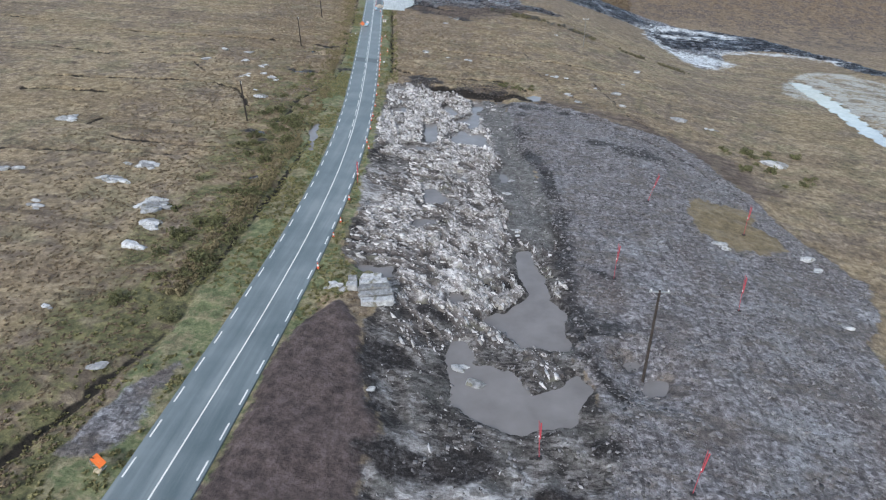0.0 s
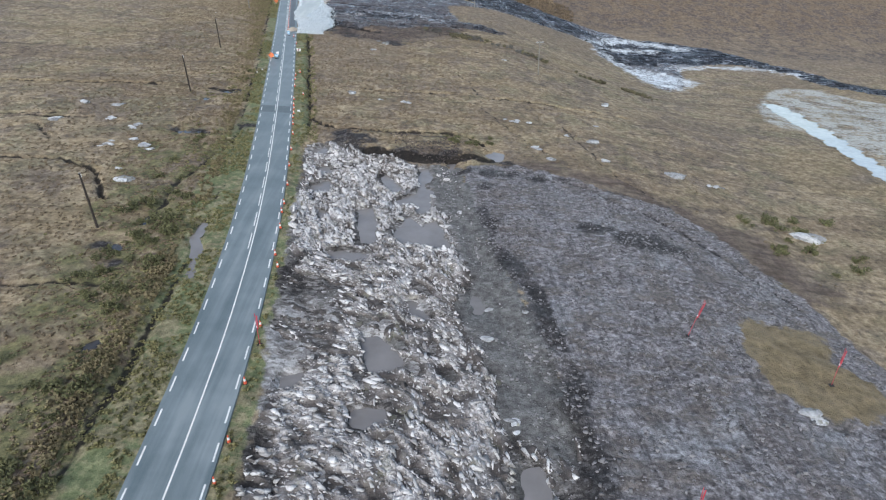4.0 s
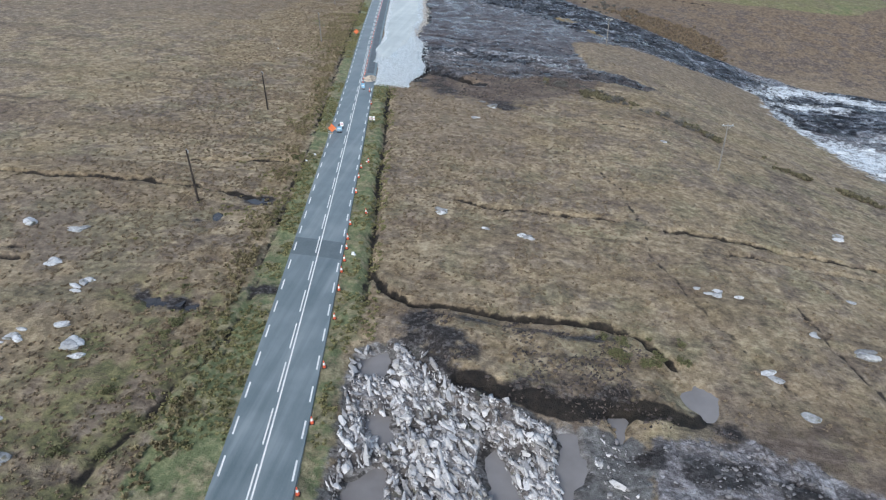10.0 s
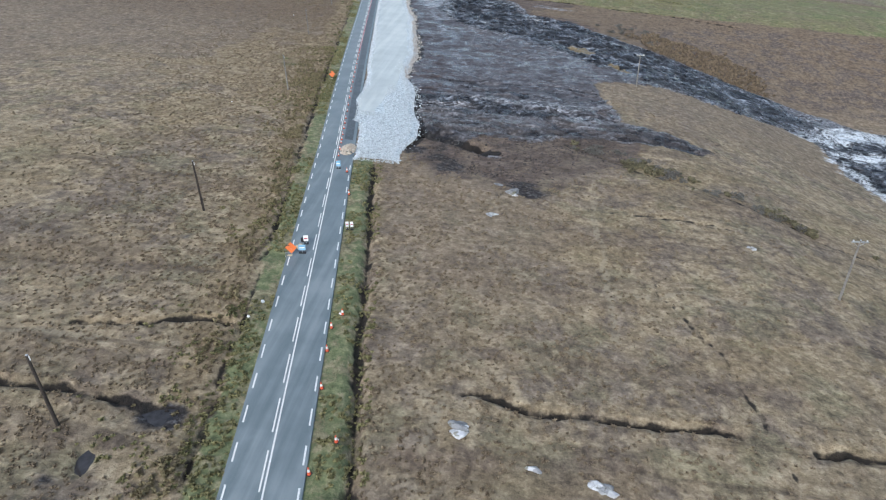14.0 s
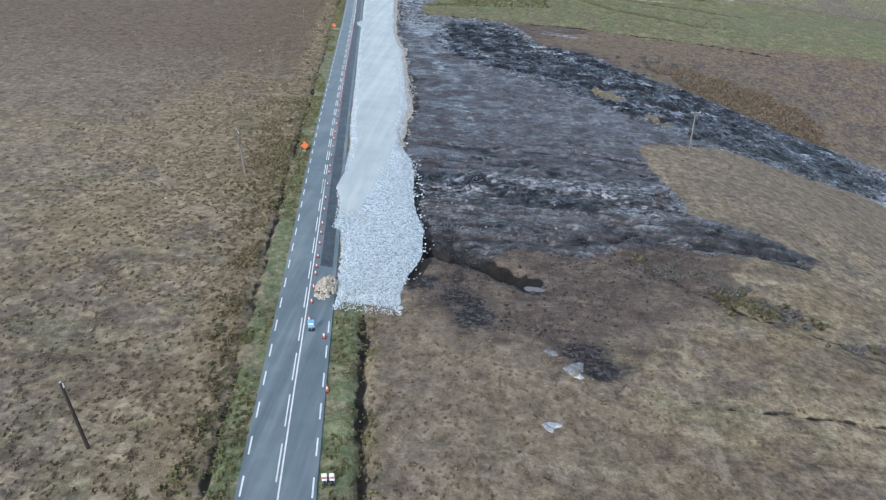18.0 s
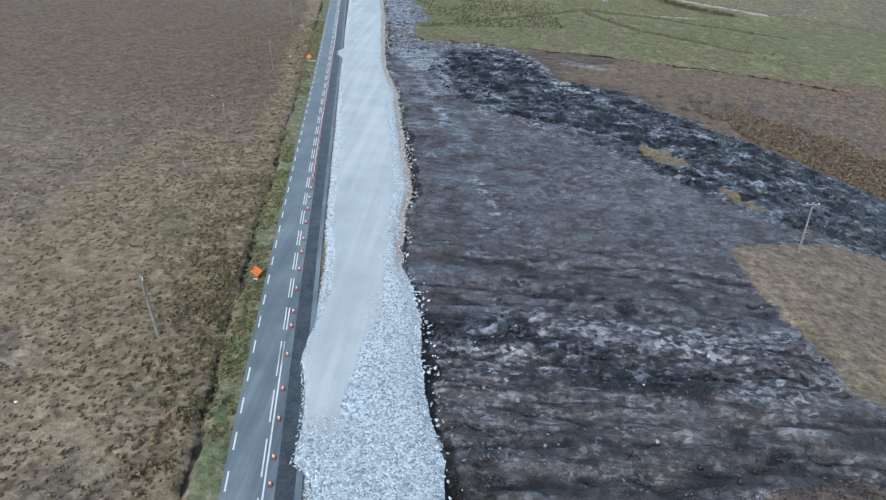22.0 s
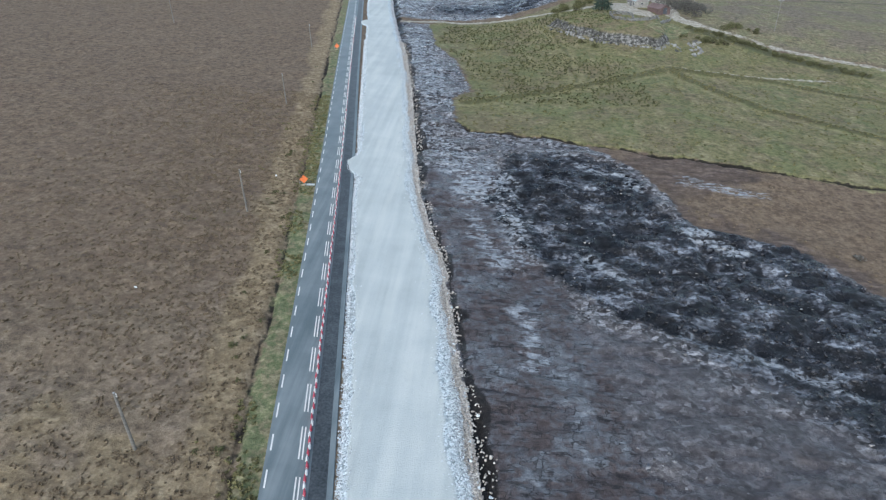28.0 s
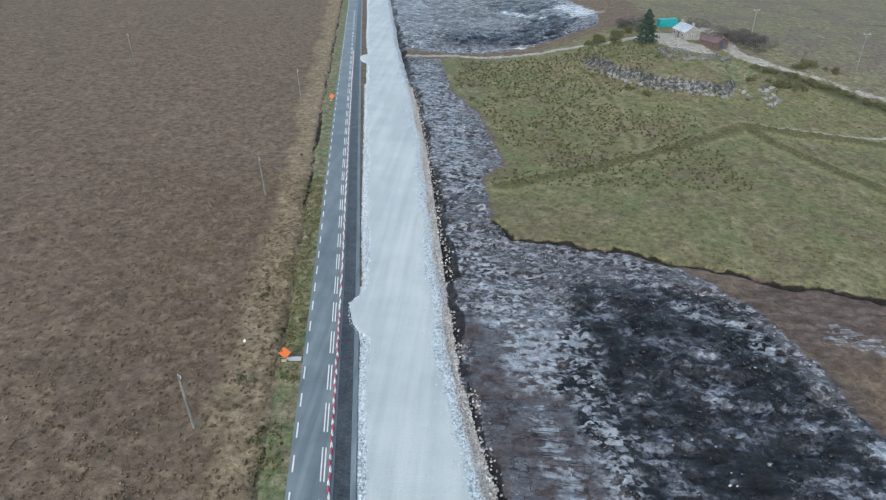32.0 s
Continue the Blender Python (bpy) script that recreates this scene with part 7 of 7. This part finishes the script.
def bush_shape(name, material, seed, label, leaf=0.16, many=26):
    r = np.random.default_rng(seed)
    root = tagged(new(name), label, "bush", "bushes in the bog")
    pts = []
    for _ in range(7):
        cx, cy, cz, rad = r.normal(0, 0.45), r.normal(0, 0.45), r.uniform(0.2, 0.6), r.uniform(0.3, 0.55)
        for _ in range(many):
            v = r.normal(size=3)
            v /= np.linalg.norm(v)
            p = np.array([cx, cy, cz]) + v * rad * r.uniform(0.5, 1)
            pts.append((p[0], p[1], max(p[2], 0.03)))
    part("foliage", leaves(pts, leaf, seed), material, root)
    for k in range(4):
        part("stem", tube(0.03, 0.012, 0.7, (0, 0, -0.05), 6, Matrix.Rotation(r.uniform(-0.6, 0.6), 4, "X") @ Matrix.Rotation(r.uniform(-0.6, 0.6), 4, "Y")), M_WOOD, root)
    return root


GREEN = [bush_shape("bush", M_LEAF, 500 + k, "low dark-green bog bush beside the ditch") for k in range(3)]
GREY = [bush_shape("bush", M_TWIG, 520 + k, "leafless grey willow bush in the wet ground") for k in range(2)]
spots = []
for _ in range(48):
    y = rng.uniform(50, 122)
    spots.append((float(road_left(y)) - rng.uniform(6.0, 17), y, rng.uniform(0.8, 1.6), GREEN))
for _ in range(14):
    y = rng.uniform(100, 150)
    spots.append((float(road_left(y)) - rng.uniform(8.0, 14), y, rng.uniform(0.5, 1.1), GREEN))
for _ in range(20):
    spots.append((rng.uniform(-1, 9), rng.uniform(146, 153), rng.uniform(0.4, 0.85), GREEN))
for _ in range(22):
    spots.append((rng.uniform(46, 62), rng.uniform(112, 130), rng.uniform(0.6, 1.4), GREEN))
for _ in range(26):
    s = rng.random()
    spots.append((-6 + 36 * s + rng.normal(0, 1.5), 249 - 24 * s + rng.normal(0, 2), rng.uniform(0.7, 1.5), GREY))
for _ in range(20):
    spots.append((rng.uniform(8, 28), rng.uniform(352, 372), rng.uniform(0.7, 1.5), GREY))
for _ in range(40):
    y = rng.uniform(160, 470)
    spots.append((float(road_left(y)) - rng.uniform(3.6, 7), y, rng.uniform(0.35, 0.7), GREEN))
placed = set()
for x, y, s, kinds in spots:
    src = kinds[int(abs(x * 31 + y * 17)) % len(kinds)]
    m = pose(x, y, ground_z(x, y) - 0.03, 0, 0, 360 * rng.random())
    if src in placed:
        ob = copy_thing(src, m)
    else:
        placed.add(src)
        ob = src
        ob.matrix_basis = m
    ob.scale = (s, s, s * rng.uniform(0.6, 0.9))

# ---- the farm on the rise ----
M_SLATE = simple("pale_slate_roof", (0.33, 0.37, 0.41), (0.55, 0.60, 0.64), 0.4, 0.6)
M_WALL = simple("stone_rendered_wall", (0.22, 0.21, 0.195), (0.39, 0.37, 0.345), 0.5, 0.9)
M_RUST = simple("rusted_red_tin", (0.10, 0.064, 0.060), (0.205, 0.142, 0.135), 0.5, 0.7)
M_GLASS = Mat("dark_window_glass").out((0.02, 0.025, 0.03), 0.08)
M_TEAL = simple("teal_container_paint", (0.015, 0.25, 0.26), (0.035, 0.36, 0.36), 0.6, 0.5, 0.1)
M_DOOR = simple("dark_door_paint", (0.05, 0.06, 0.08), (0.09, 0.10, 0.12), 0.4, 0.5, 0.1)


def gabled(root, length, width, eaves, rise, wall, roof):
    """Walls with gables and a two-slope roof with overhang, along x."""
    bm = bmesh.new()
    L, W = length / 2, width / 2
    ends = []
    for sx in (-L, L):
        ends.append([bm.verts.new(p) for p in ((sx, -W, -1.0), (sx, W, -1.0), (sx, W, eaves), (sx, 0, eaves + rise), (sx, -W, eaves))])
    for i in range(5):
        j = (i + 1) % 5
        bm.faces.new((ends[0][i], ends[0][j], ends[1][j], ends[1][i]))
    bm.faces.new(ends[0][::-1])
    bm.faces.new(ends[1])
    part("wall", bm, wall, root)
    slope = math.atan2(rise, W)
    run = math.hypot(rise, W) + 0.35
    for sgn in (-1, 1):
        m = Matrix.Rotation(-sgn * slope, 4, "X")
        mid = (0, sgn * run / 2 * math.cos(slope), eaves + rise - run / 2 * math.sin(slope) + 0.02)
        part("roof", box(length + 0.5, run, 0.14, mid, 0.02, m), roof, root)


def farmhouse():
    root = tagged(new("farmhouse"), "small stone farmhouse with a pale slate roof", "house")
    root.matrix_world = pose(4.3, 531, ground_z(4.3, 531), 0, 0, -77)
    gabled(root, 10.0, 6.0, 2.7, 2.0, M_WALL, M_SLATE)
    root.scale = (0.78, 0.82, 0.82)
    for dx in (-3.2, 0.0, 3.2):
        if dx:
            w = part("window", box(1.1, 0.12, 1.1, (dx, -3.02, 0.95), 0.01), M_WHITE, root)
            part("pane", box(0.9, 0.06, 0.9, (dx, -3.08, 1.05)), M_GLASS, w)
            part("sill", box(1.3, 0.25, 0.08, (dx, -3.1, 0.86)), M_WALL, w)
        else:
            d = part("door", box(1.0, 0.1, 2.05, (dx, -3.02, 0.0), 0.01), M_DOOR, root)
            part("handle", box(0.05, 0.08, 0.12, (dx + 0.36, -3.1, 1.0)), M_STEEL, d)
    w = part("window", box(0.12, 0.9, 0.9, (5.02, 0, 1.0), 0.01), M_WHITE, root)
    part("pane", box(0.06, 0.72, 0.72, (5.08, 0, 1.09)), M_GLASS, w)
    for dx in (-4.3, 4.3):
        c = part("chimney", box(0.7, 0.9, 1.3, (dx, 0, 4.6), 0.03), M_WALL, root)
        part("chimney_pot", tube(0.14, 0.11, 0.4, (dx, 0, 5.9), 10), M_RUST, c)


farmhouse()


def shed():
    root = tagged(new("shed"), "low rust-red tin shed beside the farmhouse", "shed")
    root.matrix_world = pose(9.9, 521.2, ground_z(9.9, 521.2), 0, 0, -62)
    gabled(root, 6.5, 4.6, 1.7, 1.0, M_RUST, M_RUST)
    d = part("door", box(0.1, 1.6, 1.9, (3.28, 0, 0.0), 0.01), M_DOOR, root)
    part("handle", box(0.08, 0.05, 0.2, (3.36, 0.6, 0.9)), M_STEEL, d)


shed()


def container():
    root = tagged(new("shipping_container"), "teal steel shipping container behind the farmhouse", "container")
    root.matrix_world = pose(2.6, 548, ground_z(2.6, 548), 0, 0, 12)
    part("body", box(6.1, 2.44, 2.5, (0, 0, 0), 0.03), M_TEAL, root)
    for i in range(20):
        part("rib", box(0.12, 0.06, 2.2, (-2.85 + 0.3 * i, -1.24, 0.15), 0.01), M_TEAL, root)
    for sgn in (-1, 1):
        d = part("door", box(0.05, 1.15, 2.3, (3.07, sgn * 0.59, 0.1), 0.01), M_TEAL, root)
        part("lock_rod", tube(0.02, 0.02, 2.2, (3.12, sgn * 0.3, 0.15), 6), M_STEEL, d)


container()


def conifer(x, y, h):
    root = tagged(new("conifer"), "dark dense conifer beside the farmyard", "tree")
    root.location = (x, y, ground_z(x, y))
    part("trunk", tube(0.28, 0.06, h * 0.95, (0, 0, -0.2), 10), M_WOOD, root)
    r = np.random.default_rng(9)
    pts = []
    for i in range(2400):
        t = r.random() ** 0.85
        rad = (1 - t) ** 0.62 * h * 0.40 * (0.75 + 0.25 * math.sin(t * 40)) + 0.1
        a = r.uniform(0, 6.28)
        q = rad * r.uniform(0.55, 1.05) * (1 + 0.15 * math.sin(3 * a + 8 * t))
        pts.append((q * math.cos(a), q * math.sin(a), 0.8 + t * (h - 0.8) - 0.12 * q))
    part("crown", leaves(pts, 0.3, 10), M_NEEDLE, root)
    for k in range(14):
        a, t = k * 2.4, 0.12 + 0.055 * k
        limb = Matrix.Rotation(a, 4, "Z") @ Matrix.Rotation(1.75, 4, "Y")
        part("limb", tube(0.05, 0.01, (1 - t) * h * 0.24, (0, 0, t * h), 6, limb), M_WOOD, root)


conifer(-9.6, 522.7, 9.6)


def garden_wall(points):
    root = tagged(new("garden_wall"), "grey dry-stone wall around the farmyard", "wall")
    for (ax, ay), (bx, by) in zip(points, points[1:]):
        n = max(2, int(math.hypot(bx - ax, by - ay) / 0.55))
        for i in range(n):
            for lift in (0.15, 0.5, 0.82):
                f = (i + 0.5 * (lift > 0.3)) / n
                x, y = ax + (bx - ax) * f, ay + (by - ay) * f
                z = float(base(x, y)) + lift
                pieces("stone", [(x, y, z, 0.80, 0.6, 0.52, math.atan2(by - ay, bx - ax) + rng.normal(0, 0.15), rng.normal(0, 0.1))], M_WALL_STONE, root)


M_WALL_STONE = simple("field_stone", (0.10, 0.10, 0.097), (0.29, 0.285, 0.28), 0.2, 0.9, 0.4, vary="object")
garden_wall([(-9.2, 508.2), (-8.7, 502.5), (-2.6, 500.2), (3.1, 502), (11.8, 510.6)])
garden_wall([(-8.8, 508), (-5.4, 507.2), (-2.2, 505.8), (-2.5, 500.6)])
M_GARDEN = [bush_shape("bush", M_LEAF, 540 + k, "green garden bush by the farm", 0.08, 80) for k in range(2)]
THICKET = [bush_shape("bush", M_TWIG, 570 + k, "tall leafless grey thicket behind the farm", 0.055, 150) for k in range(2)]
FARM_BUSHES = [(-18, 527, 3.2, 0), (-21, 533, 3.0, 0), (-15, 536, 2.8, 0), (-25, 530, 2.4, 0), (-12, 540, 3.0, 0), (17.5, 529, 4.2, 1), (20, 526, 4.8, 1), (23, 523, 4.2, 1), (21.5, 532, 4.5, 1), (18, 535, 4.2, 1), (26, 530, 3.8, 1), (-6, 546, 4.0, 1), (-12, 549, 4.2, 1), (11, 550, 4.0, 1)]
FARM_BUSHES += [(18, 493, 2.4, 0), (21, 492, 2.6, 0), (24.5, 491.5, 2.2, 0), (-16, 485.5, 1.6, 0), (-20, 490, 1.6, 0), (12, 496, 1.5, 0), (29, 507, 2.6, 0), (33, 509, 2.4, 0), (38, 505, 2.2, 0)]
for k in range(34):
    f = k / 33
    FARM_BUSHES.append((float(np.interp(f, [0, 0.3, 0.6, 1], [18, 31, 42, 60])) + rng.normal(0, 0.8), float(np.interp(f, [0, 0.3, 0.6, 1], [504, 494.5, 483.5, 474])) + rng.normal(0, 0.8), rng.uniform(1.0, 1.9), 0))
for i, (x, y, s, grey) in enumerate(FARM_BUSHES):
    src = THICKET[i % 2] if grey else M_GARDEN[i % 2]
    spot = pose(x, y, ground_z(x, y) - 0.1, 0, 0, 47 * i)
    if src in placed:
        ob = copy_thing(src, spot)
    else:
        placed.add(src)
        ob = src
        ob.matrix_basis = spot
    ob.scale = (s, s, s * 0.8)
